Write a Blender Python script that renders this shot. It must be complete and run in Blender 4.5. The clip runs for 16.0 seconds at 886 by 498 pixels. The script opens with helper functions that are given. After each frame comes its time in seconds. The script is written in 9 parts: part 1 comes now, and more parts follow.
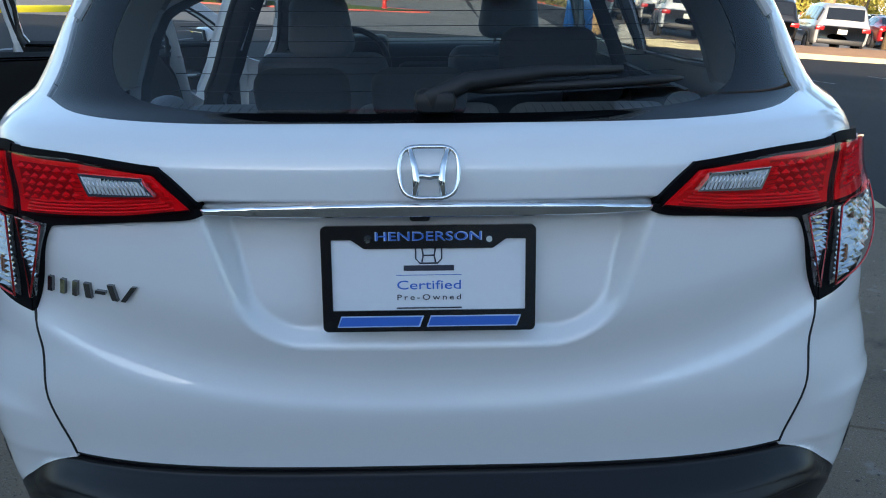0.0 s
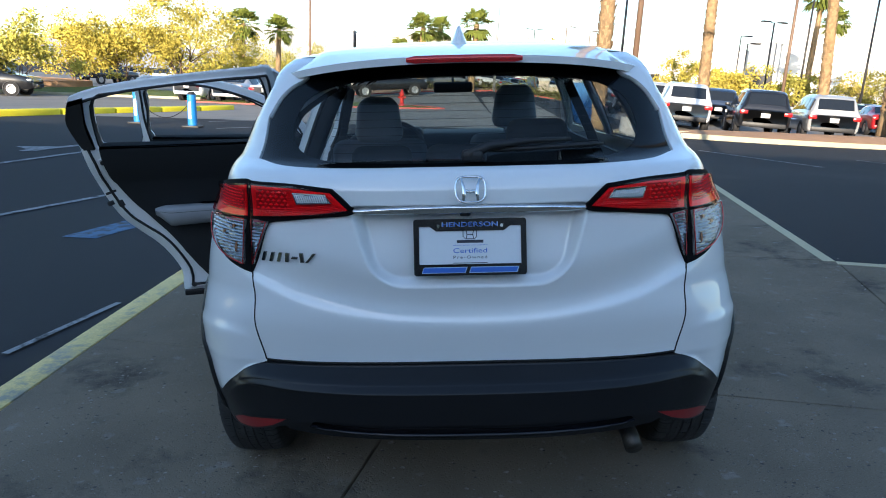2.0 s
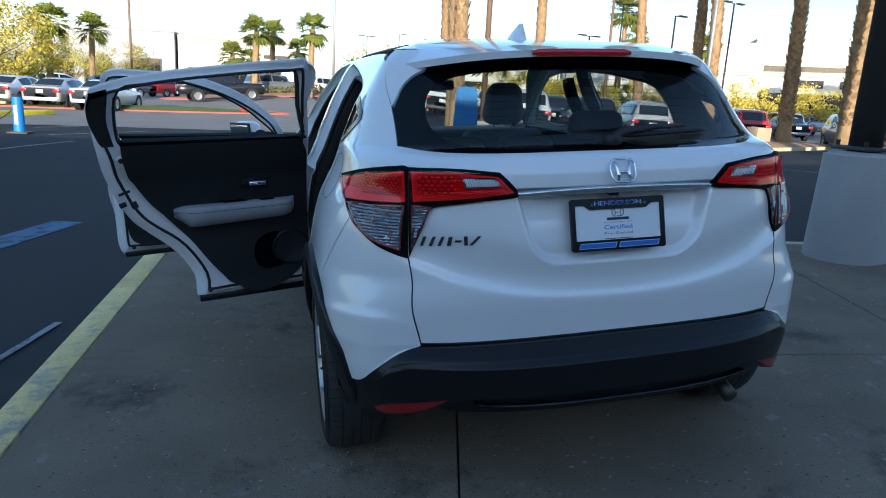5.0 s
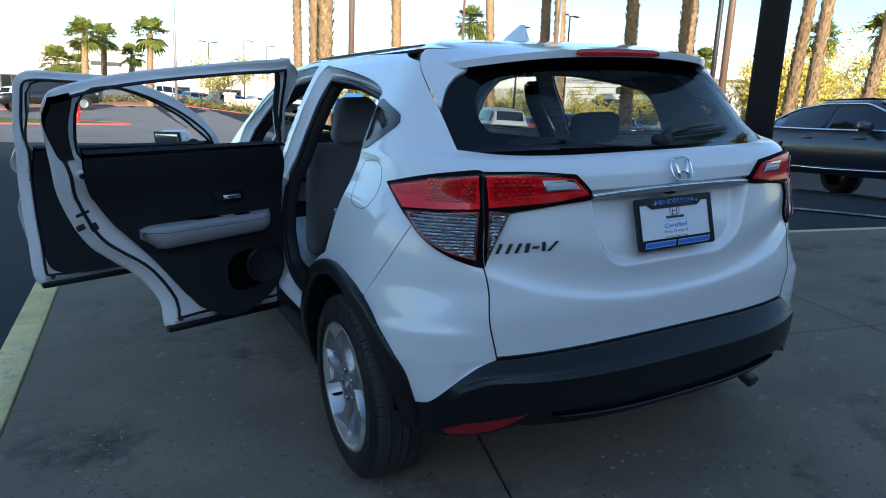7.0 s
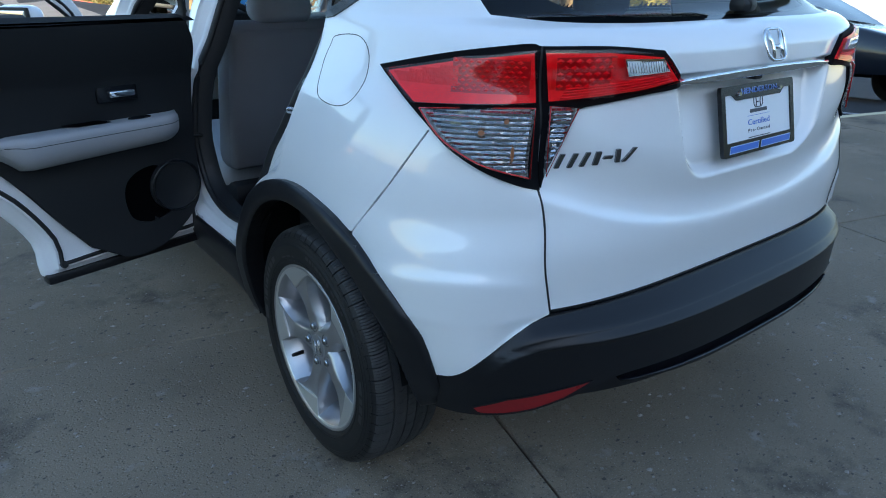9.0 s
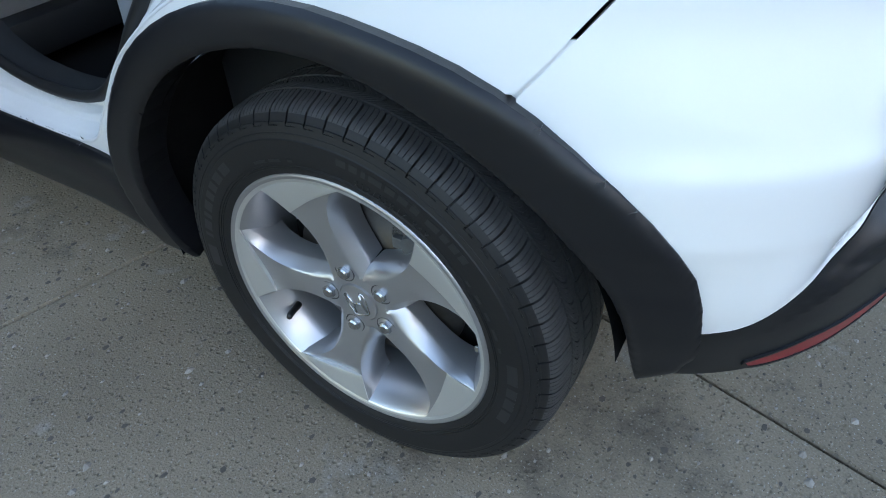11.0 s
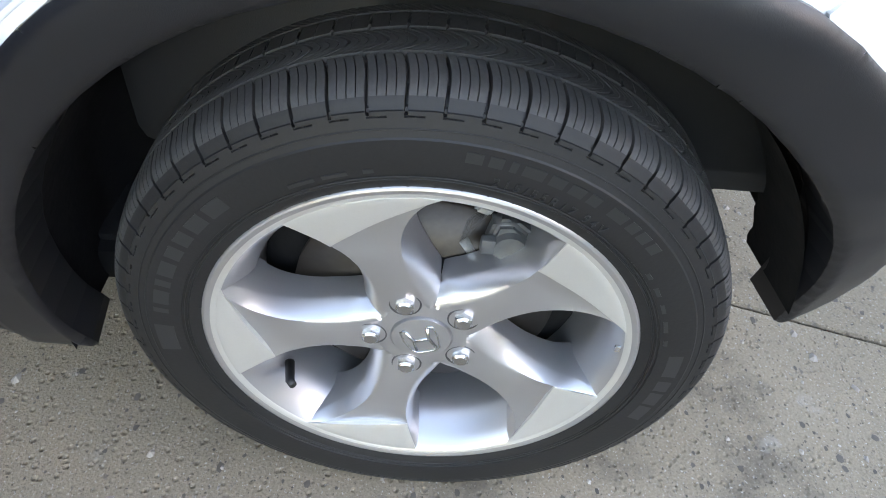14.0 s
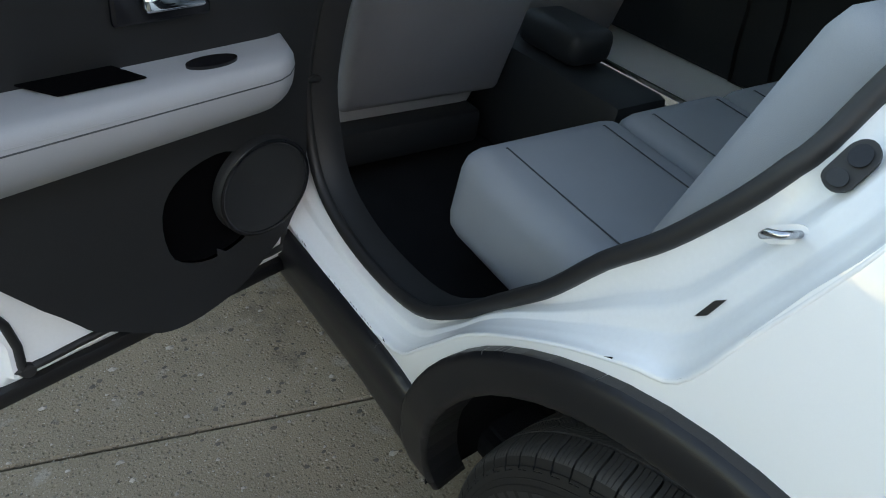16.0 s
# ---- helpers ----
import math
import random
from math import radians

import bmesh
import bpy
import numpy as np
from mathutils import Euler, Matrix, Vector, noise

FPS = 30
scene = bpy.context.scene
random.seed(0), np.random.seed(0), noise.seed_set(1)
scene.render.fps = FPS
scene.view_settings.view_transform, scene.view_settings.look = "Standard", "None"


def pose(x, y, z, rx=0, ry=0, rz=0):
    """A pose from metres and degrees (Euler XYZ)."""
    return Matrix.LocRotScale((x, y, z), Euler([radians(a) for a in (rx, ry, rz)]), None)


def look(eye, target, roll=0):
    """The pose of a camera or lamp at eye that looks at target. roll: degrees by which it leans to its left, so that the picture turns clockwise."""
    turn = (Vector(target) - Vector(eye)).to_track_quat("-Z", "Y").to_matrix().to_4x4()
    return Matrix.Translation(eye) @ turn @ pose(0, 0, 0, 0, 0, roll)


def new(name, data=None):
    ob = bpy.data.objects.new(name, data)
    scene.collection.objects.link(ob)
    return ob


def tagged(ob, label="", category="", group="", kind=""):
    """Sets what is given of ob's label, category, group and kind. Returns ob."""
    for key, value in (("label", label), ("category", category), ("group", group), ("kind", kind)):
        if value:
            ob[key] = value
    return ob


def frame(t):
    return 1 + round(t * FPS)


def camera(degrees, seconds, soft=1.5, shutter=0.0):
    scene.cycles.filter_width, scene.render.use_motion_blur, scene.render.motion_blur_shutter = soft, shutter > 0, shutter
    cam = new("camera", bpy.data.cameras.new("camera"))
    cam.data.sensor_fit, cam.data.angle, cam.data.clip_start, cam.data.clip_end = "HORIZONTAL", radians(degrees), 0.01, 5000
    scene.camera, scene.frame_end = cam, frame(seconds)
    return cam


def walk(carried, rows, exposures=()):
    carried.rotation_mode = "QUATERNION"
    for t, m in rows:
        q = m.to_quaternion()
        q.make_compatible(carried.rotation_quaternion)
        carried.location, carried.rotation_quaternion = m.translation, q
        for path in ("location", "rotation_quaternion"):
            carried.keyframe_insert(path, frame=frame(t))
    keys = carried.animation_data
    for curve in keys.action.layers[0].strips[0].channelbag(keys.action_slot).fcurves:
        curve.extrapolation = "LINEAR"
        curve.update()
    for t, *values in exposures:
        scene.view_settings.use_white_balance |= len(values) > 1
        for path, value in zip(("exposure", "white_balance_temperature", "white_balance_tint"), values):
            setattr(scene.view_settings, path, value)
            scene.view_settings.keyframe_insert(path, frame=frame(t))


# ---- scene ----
cam = camera(67.2, 16.0, 1.0)
PATH = [
    (0, (0.004, -0.843, 1.352), (0.039, 1.01, 0.601), -0.3),
    (0.5, (-0.03, -1.096, 1.387), (0.028, 0.802, 0.758), -1.8),
    (1, (-0.059, -1.36, 1.393), (-0.004, 0.554, 0.815), -1.5),
    (1.5, (-0.053, -1.611, 1.396), (-0.055, 0.319, 0.871), -1.2),
    (2, (-0.072, -1.75, 1.402), (-0.076, 0.187, 0.904), -1.2),
    (2.5, (-0.155, -1.886, 1.403), (-0.12, 0.058, 0.934), -1.0),
    (3, (-0.258, -1.998, 1.397), (-0.184, -0.055, 0.926), -0.2),
    (3.5, (-0.349, -2.039, 1.385), (-0.24, -0.096, 0.922), 0.2),
    (4, (-0.531, -1.98, 1.364), (-0.384, -0.035, 0.923), 0.8),
    (4.2, (-0.632, -1.937, 1.371), (-0.411, -0.002, 0.918), 0.6),
    (6.3, (-1.429, -1.471, 1.335), (-0.686, 0.325, 0.861), -0.8),
    (6.5, (-1.466, -1.446, 1.34), (-0.674, 0.332, 0.881), -1.0),
    (7, (-1.559, -1.416, 1.351), (-0.672, 0.314, 0.881), -0.6),
    (7.5, (-1.59, -1.407, 1.35), (-0.687, 0.317, 0.892), -0.3),
    (8, (-1.597, -1.263, 1.323), (-0.656, 0.427, 0.817), 0.2),
    (8.5, (-1.565, -0.985, 1.296), (-0.532, 0.616, 0.69), -0.1),
    (9, (-1.543, -0.75, 1.242), (-0.42, 0.724, 0.489), 0.2),
    (9.5, (-1.535, -0.468, 1.207), (-0.316, 0.82, 0.283), 0.3),
    (10, (-1.486, -0.232, 1.141), (-0.224, 0.93, 0.113), -0.9),
    (10.2, (-1.474, -0.135, 1.115), (-0.207, 0.964, 0.026), -1.3),
    (12.3, (-1.278, 0.598, 0.903), (0.075, 0.836, -0.551), -0.8),
    (12.5, (-1.277, 0.638, 0.889), (0.094, 0.768, -0.561), 0.0),
    (13, (-1.281, 0.693, 0.892), (0.132, 0.666, -0.523), 1.8),
    (13.5, (-1.297, 0.7, 0.899), (0.123, 0.636, -0.509), 4.0),
    (14, (-1.308, 0.699, 0.914), (0.1, 0.658, -0.505), 5.8),
    (14.5, (-1.325, 0.678, 0.976), (0.121, 0.907, -0.387), 5.4),
    (15, (-1.352, 0.636, 1.079), (0.061, 1.268, -0.187), 6.1),
    (15.5, (-1.363, 0.592, 1.156), (-0.074, 1.563, -0.026), 7.3),
    (16, (-1.323, 0.647, 1.194), (-0.244, 1.845, 0.011), 10.4),
]
LEVEL = pose(0, 0, 0, 0.2, -3.7, 0)          # the pad on which the car stands slopes; the rows are in the car's own frame
EXPOSURE = [(0, 1.55, 6250, 11), (1, 1.5, 6200, 11), (2, 1.42, 5800, 10), (2.5, 1.28, 5750, 10), (3.5, 0.93, 5400, 9), (6.5, 1.15, 5500, 9), (7.5, 1.12, 5550, 9), (8, 1.2, 5800, 10), (8.5, 1.53, 5950, 10), (9, 1.88, 6000, 10), (9.5, 1.95, 6400, 12), (10.2, 2.1, 6400, 10),
            (12.3, 4.02, 8250, 22), (14, 4.02, 8250, 22), (14.5, 3.84, 8350, 20), (15, 3.05, 8300, 18), (15.5, 2.75, 8500, 16), (16, 2.68, 8500, 14)]
walk(cam, [(t, LEVEL @ look(eye, target, roll)) for t, eye, target, roll in PATH], EXPOSURE)

# ---- light ----
SUN_AZ, SUN_EL = radians(196), radians(10.6)      # compass bearing of the sun (from +y towards +x), and its height
world = bpy.data.worlds.new("world")
scene.world = world
world.use_nodes = True
sky = world.node_tree.nodes.new("ShaderNodeTexSky")
sky.sky_type, sky.sun_disc = "NISHITA", False
sky.sun_elevation, sky.sun_rotation = SUN_EL, SUN_AZ
sky.dust_density, sky.ozone_density = 0.6, 1.6
world.node_tree.links.new(sky.outputs[0], world.node_tree.nodes["Background"].inputs[0])
world.node_tree.nodes["Background"].inputs[1].default_value = 0.15
sun = new("sun", bpy.data.lights.new("sun", "SUN"))
sun.data.energy, sun.data.angle, sun.data.color = 4.4, radians(0.53), (1.0, 0.80, 0.56)
to_sun = Vector((math.sin(SUN_AZ) * math.cos(SUN_EL), math.cos(SUN_AZ) * math.cos(SUN_EL), math.sin(SUN_EL)))
sun.matrix_world = look(to_sun * 60, (0, 0, 0))
# ---- materials ----
def nodes_of(name):
    m = bpy.data.materials.new(name)
    m.use_nodes = True
    nt = m.node_tree
    b = next(n for n in nt.nodes if n.type == "BSDF_PRINCIPLED")
    return m, nt, b


def mat(name, color, rough=0.5, metal=0.0, coat=0.0, vary=0.12, scale=6.0, fine=90.0, bump=0.0, spec=0.5, island=0.0, coat_rough=0.03, dirt=None):
    """A surface: its colour broken at two scales, its gloss uneven, with fine relief."""
    m, nt, b = nodes_of(name)
    co = nt.nodes.new("ShaderNodeTexCoord")
    n1 = nt.nodes.new("ShaderNodeTexNoise")
    n2 = nt.nodes.new("ShaderNodeTexNoise")
    n1.inputs["Scale"].default_value, n1.inputs["Detail"].default_value = scale, 5
    n2.inputs["Scale"].default_value, n2.inputs["Detail"].default_value = fine, 4
    for n in (n1, n2):
        nt.links.new(co.outputs["Object"], n.inputs["Vector"])
    add = nt.nodes.new("ShaderNodeMath")
    add.operation = "ADD"
    nt.links.new(n1.outputs["Fac"], add.inputs[0])
    nt.links.new(n2.outputs["Fac"], add.inputs[1])
    rng = nt.nodes.new("ShaderNodeMapRange")
    rng.inputs["From Min"].default_value, rng.inputs["From Max"].default_value = 0.55, 1.45
    rng.inputs["To Min"].default_value, rng.inputs["To Max"].default_value = 1 - vary, 1 + vary
    nt.links.new(add.outputs[0], rng.inputs["Value"])
    mul = nt.nodes.new("ShaderNodeMixRGB")
    mul.blend_type, mul.inputs[0].default_value = "MULTIPLY", 1.0
    mul.inputs[1].default_value = (*color, 1)
    nt.links.new(rng.outputs[0], mul.inputs[2])
    out = mul.outputs[0]
    if island:
        geo = nt.nodes.new("ShaderNodeNewGeometry")
        obi = nt.nodes.new("ShaderNodeObjectInfo")
        ad = nt.nodes.new("ShaderNodeMath")
        ad.operation = "ADD"
        nt.links.new(geo.outputs["Random Per Island"], ad.inputs[0])
        nt.links.new(obi.outputs["Random"], ad.inputs[1])
        r2 = nt.nodes.new("ShaderNodeMapRange")
        r2.inputs["From Max"].default_value = 2.0
        r2.inputs["To Min"].default_value, r2.inputs["To Max"].default_value = 1 - island, 1 + island
        nt.links.new(ad.outputs[0], r2.inputs["Value"])
        mu = nt.nodes.new("ShaderNodeMixRGB")
        mu.blend_type, mu.inputs[0].default_value = "MULTIPLY", 1.0
        nt.links.new(out, mu.inputs[1])
        nt.links.new(r2.outputs[0], mu.inputs[2])
        out = mu.outputs[0]
    if dirt:
        n3 = nt.nodes.new("ShaderNodeTexNoise")
        n3.inputs["Scale"].default_value, n3.inputs["Detail"].default_value, n3.inputs["Roughness"].default_value = dirt[1], 8, 0.7
        nt.links.new(co.outputs["Object"], n3.inputs["Vector"])
        r3 = nt.nodes.new("ShaderNodeMapRange")
        r3.inputs["From Min"].default_value, r3.inputs["From Max"].default_value = dirt[2], dirt[2] + 0.12
        nt.links.new(n3.outputs["Fac"], r3.inputs["Value"])
        mx = nt.nodes.new("ShaderNodeMixRGB")
        nt.links.new(r3.outputs[0], mx.inputs[0])
        nt.links.new(out, mx.inputs[1])
        mx.inputs[2].default_value = (*dirt[0], 1)
        out = mx.outputs[0]
    nt.links.new(out, b.inputs["Base Color"])
    rr = nt.nodes.new("ShaderNodeMapRange")
    rr.inputs["To Min"].default_value, rr.inputs["To Max"].default_value = max(rough * 0.82, 0.0), min(rough * 1.18, 1.0)
    nt.links.new(n1.outputs["Fac"], rr.inputs["Value"])
    nt.links.new(rr.outputs[0], b.inputs["Roughness"])
    b.inputs["Metallic"].default_value = metal
    b.inputs["Specular IOR Level"].default_value = spec
    b.inputs["Coat Weight"].default_value = coat
    b.inputs["Coat Roughness"].default_value = coat_rough
    if bump:
        bp = nt.nodes.new("ShaderNodeBump")
        bp.inputs["Strength"].default_value, bp.inputs["Distance"].default_value = 1.0, bump
        nt.links.new(n2.outputs["Fac"], bp.inputs["Height"])
        nt.links.new(bp.outputs[0], b.inputs["Normal"])
    return m


def glass(name, tint, rough=0.0, ior=1.5, edge=0.85):
    """Thin tinted glass: what passes is tinted, what is thrown back is clear."""
    m = bpy.data.materials.new(name)
    m.use_nodes = True
    nt = m.node_tree
    nt.nodes.clear()
    o = nt.nodes.new("ShaderNodeOutputMaterial")
    mix = nt.nodes.new("ShaderNodeMixShader")
    tr = nt.nodes.new("ShaderNodeBsdfTransparent")
    gl = nt.nodes.new("ShaderNodeBsdfGlossy")
    fr = nt.nodes.new("ShaderNodeLayerWeight")
    fr.inputs["Blend"].default_value = 0.5
    pw = nt.nodes.new("ShaderNodeMath")
    pw.operation = "POWER"
    pw.inputs[1].default_value = 4.0
    gain = nt.nodes.new("ShaderNodeMath")
    gain.operation, gain.use_clamp = "MULTIPLY_ADD", True
    gain.inputs[1].default_value, gain.inputs[2].default_value = edge, ((ior - 1) / (ior + 1)) ** 2 * 1.6
    nt.links.new(fr.outputs["Facing"], pw.inputs[0])
    nt.links.new(pw.outputs[0], gain.inputs[0])
    tr.inputs["Color"].default_value = (*tint, 1)
    gl.inputs["Roughness"].default_value = rough
    nt.links.new(gain.outputs[0], mix.inputs[0])
    nt.links.new(tr.outputs[0], mix.inputs[1])
    nt.links.new(gl.outputs[0], mix.inputs[2])
    nt.links.new(mix.outputs[0], o.inputs["Surface"])
    return m


PAINT = mat("white_pearl_paint", (0.84, 0.845, 0.85), 0.42, coat=1.0, vary=0.012, scale=900, fine=2500, coat_rough=0.012)
PAINT.node_tree.nodes["Principled BSDF"].inputs["Coat IOR"].default_value = 1.75
JAMB = mat("white_jamb_paint", (0.78, 0.79, 0.80), 0.32, coat=0.5, vary=0.03, scale=3, fine=200)
BLACK = mat("black_bumper_plastic", (0.0078, 0.0080, 0.0100), 0.38, vary=0.12, scale=4, fine=900, bump=0.00012, spec=0.40)
SEAL = mat("black_rubber_seal", (0.012, 0.012, 0.013), 0.55, vary=0.15, scale=9)
GLOSSBLACK = mat("gloss_black_trim", (0.006, 0.006, 0.008), 0.24, coat=0.15, vary=0.05, spec=0.35)
BORDER = mat("black_glass_print", (0.004, 0.004, 0.005), 0.7, vary=0.05, spec=0.08)
DARK_CHROME = mat("dark_chrome", (0.20, 0.205, 0.215), 0.12, metal=1.0, vary=0.04)
# near-black without gloss: puts the shade of hollows into the colour
RECESS_SHADE = mat("recess_shade_black", (0.003, 0.003, 0.0035), 1.0, vary=0.1, spec=0.0)
CHROME = mat("chrome", (0.78, 0.79, 0.80), 0.05, metal=1.0, vary=0.02)
ALLOY = mat("silver_alloy_paint", (0.45, 0.448, 0.462), 0.35, metal=0.84, coat=0.12, vary=0.03, scale=6, fine=1200)
MACHINED = mat("machined_alloy", (0.74, 0.74, 0.725), 0.33, metal=0.78, coat=0.2, vary=0.03, scale=5, fine=600)
RUBBER = mat("tyre_rubber", (0.0100, 0.0100, 0.0108), 0.52, vary=0.18, scale=7, fine=220, bump=0.0002, spec=0.34)
RUBBER_TXT = mat("raised_tyre_marking", (0.0150, 0.0153, 0.0170), 0.38, vary=0.1)
STEEL = mat("brake_steel", (0.050, 0.044, 0.039), 0.42, metal=0.8, vary=0.25, scale=9, fine=80)
BRIGHT_CAST = mat("bright_cast_bracket", (0.42, 0.43, 0.43), 0.42, metal=0.7, vary=0.2, scale=30, bump=0.0005)
CASTING = mat("grey_cast_caliper", (0.13, 0.135, 0.14), 0.40, metal=0.6, vary=0.2, scale=30, bump=0.0006)
LINER = mat("wheel_well_liner", (0.0045, 0.0045, 0.005), 0.85, vary=0.3, scale=20, bump=0.0008, spec=0.18)
TRIM = mat("black_door_trim", (0.0125, 0.0135, 0.0155), 0.58, vary=0.1, scale=5, fine=700, bump=0.0002, spec=0.35)
TRIM_SOFT = mat("grey_soft_trim", (0.30, 0.31, 0.33), 0.62, vary=0.06, scale=7, fine=800, bump=0.00015)
CLOTH = mat("grey_seat_cloth", (0.30, 0.32, 0.35), 0.92, vary=0.1, scale=7, fine=1200, bump=0.0004, spec=0.2)
CLOTH_DARK = mat("dark_seat_back", (0.060, 0.065, 0.072), 0.85, vary=0.12, scale=8, fine=900, bump=0.0003, spec=0.3)
CARPET = mat("black_carpet", (0.012, 0.012, 0.013), 1.0, vary=0.4, scale=12, fine=500, bump=0.002, spec=0.1)
HEADLINER = mat("pale_headliner", (0.42, 0.41, 0.39), 0.9, vary=0.05)
RED_BASE = mat("red_reflector", (0.95, 0.018, 0.034), 0.3, metal=0.0, coat=1.0, vary=0.12, scale=20)
RED_DARK = mat("deep_red_reflector", (0.55, 0.012, 0.014), 0.2, metal=0.3, coat=1.0, vary=0.12, scale=30)
SILVER_REFL = mat("silver_reflector", (0.58, 0.59, 0.60), 0.12, metal=0.95, vary=0.06, scale=40)
LAMP_DARK = mat("dim_lamp_reflector", (0.22, 0.22, 0.225), 0.28, metal=0.7, vary=0.3, scale=60)
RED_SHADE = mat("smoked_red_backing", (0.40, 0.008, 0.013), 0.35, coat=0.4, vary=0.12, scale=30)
RED_LENS = glass("red_lens", (1.0, 0.40, 0.44), 0.01, 1.42, 0.6)
CLEAR_LENS = glass("clear_lens", (0.96, 0.965, 0.97), 0.02, 1.22, 0.35)
DARK_GLASS = glass("privacy_glass", (0.68, 0.72, 0.73), 0.0, 1.36, 0.7)
LIGHT_GLASS = glass("clear_tinted_glass", (0.70, 0.76, 0.74))
BLUE_INK = mat("blue_print", (0.035, 0.14, 0.55), 0.4, vary=0.05)
PALE_INK = mat("pale_blue_outline", (0.45, 0.56, 0.78), 0.4, vary=0.05)
DARK_INK = mat("dark_print", (0.025, 0.03, 0.05), 0.4, vary=0.05)
PLATE_WHITE = mat("white_plate_card", (0.78, 0.80, 0.83), 0.38, vary=0.02, scale=3)
REFLECTOR_RED = mat("red_bumper_reflector", (0.25, 0.009, 0.012), 0.3, coat=0.3, vary=0.08, scale=60)
EXHAUST = mat("dull_exhaust_steel", (0.09, 0.08, 0.07), 0.45, metal=0.8, vary=0.3, scale=20)
# darker metal that puts the lug pockets' shade into the colour
POCKET = mat("shaded_lug_pocket", (0.10, 0.10, 0.11), 0.45, metal=0.8, vary=0.1)
NUT = mat("bright_nut_steel", (0.50, 0.51, 0.53), 0.24, metal=1.0, vary=0.05)
AMBER = mat("amber_reflection", (0.32, 0.13, 0.06), 0.25, coat=0.6, vary=0.15, scale=60)
# tread paler than the sidewall, standing for light that reaches under the arch
TREAD = mat("lifted_tread_rubber", (0.045, 0.044, 0.044), 0.66, vary=0.3, scale=14, fine=260, bump=0.0003, spec=0.4)
WHITE_REFL = mat("white_lamp_reflector", (0.74, 0.75, 0.77), 0.3, metal=0.25, coat=0.5, vary=0.15, scale=90)
# front seat backs: the grey cloth darkened to stand for cabin shade
CLOTH_MID = mat("shade_dimmed_seat_cloth", (0.15, 0.16, 0.18), 0.92, vary=0.1, scale=7, fine=1200, bump=0.0004, spec=0.2)
# ---- the car's sheet ----
YR, YF, K = 0.70, 3.25, 66.0      # rear and front centres of the plan outline, degrees per metre of side


def smooth(a, b, v):
    t = np.clip((v - a) / (b - a), 0.0, 1.0)
    return t * t * (3 - 2 * t)


def curve(rows, col):
    """A smooth function through the rows' first column and the given one."""
    x = np.array([r[0] for r in rows], float)
    y = np.array([r[col] for r in rows], float)
    d = np.diff(y) / np.diff(x)
    m = np.zeros(len(x))
    for i in range(1, len(x) - 1):
        if d[i - 1] * d[i] > 0:
            m[i] = 2 * d[i - 1] * d[i] / (d[i - 1] + d[i])
    m[0], m[-1] = d[0], d[-1]

    def f(v):
        i = np.clip(np.searchsorted(x, v) - 1, 0, len(x) - 2)
        h = x[i + 1] - x[i]
        t = np.clip((v - x[i]) / h, 0.0, 1.0)
        return ((1 + 2 * t) * (1 - t) ** 2 * y[i] + t * (1 - t) ** 2 * h * m[i] + t * t * (3 - 2 * t) * y[i + 1] + t * t * (t - 1) * h * m[i + 1])
    return f


# z, rear y, half width, rear roundness, front y, front roundness
BODY = [
    (0.204, 0.05, 0.810, 3.0, 4.02, 2.6), (0.304, -0.010, 0.850, 3.0, 4.12, 2.6), (0.384, -0.026, 0.868, 3.0, 4.15, 2.6),
    (0.454, -0.030, 0.880, 3.0, 4.16, 2.6), (0.522, -0.022, 0.884, 3.02, 4.16, 2.6), (0.536, -0.008, 0.884, 3.1, 4.16, 2.6), (0.570, 0.030, 0.884, 3.4, 4.15, 2.6),
    (0.595, 0.047, 0.884, 3.6, 4.14, 2.6), (0.710, 0.040, 0.888, 3.55, 4.08, 2.6), (0.810, 0.036, 0.880, 3.2, 3.98, 2.8),
    (0.910, 0.040, 0.862, 3.2, 3.75, 3.2), (0.990, 0.046, 0.838, 3.2, 3.35, 3.6), (1.050, 0.052, 0.805, 3.3, 3.22, 3.8),
    (1.100, 0.056, 0.782, 3.5, 3.15, 4.0), (1.125, 0.066, 0.772, 3.6, 3.10, 4.0), (1.150, 0.088, 0.764, 3.4, 3.05, 4.0),
    (1.175, 0.155, 0.752, 3.05, 3.00, 4.0), (1.290, 0.312, 0.700, 3.4, 2.78, 4.0), (1.370, 0.395, 0.655, 3.8, 2.60, 4.0),
    (1.440, 0.470, 0.610, 4.0, 2.42, 4.0), (1.480, 0.58, 0.560, 4.0, 2.25, 4.0)]
CUR = [curve(BODY, c) for c in range(6)]
# the rear bumper's own profile: an upright face, a chamfer and a shelf under the tailgate
LEDGE = curve([(0.204, 0.05), (0.304, -0.010), (0.384, -0.027), (0.454, -0.031), (0.5335, -0.0312), (0.5355, -0.0305), (0.5372, -0.0290), (0.5500, -0.0135), (0.5515, -0.0118), (0.5530, -0.0105), (0.5800, 0.0380), (0.5860, 0.0480), (0.592, 0.0505), (0.600, 0.0512), (0.710, 0.041), (0.810, 0.036)], 1)
FALL = curve([(0, 0.0), (40.0, 0.0), (45.7, 0.004), (49.8, 0.019), (54.0, 0.062), (57.7, 0.112), (63.9, 0.128), (90, 0.13)], 1)
SIDE = (YF - YR) * K


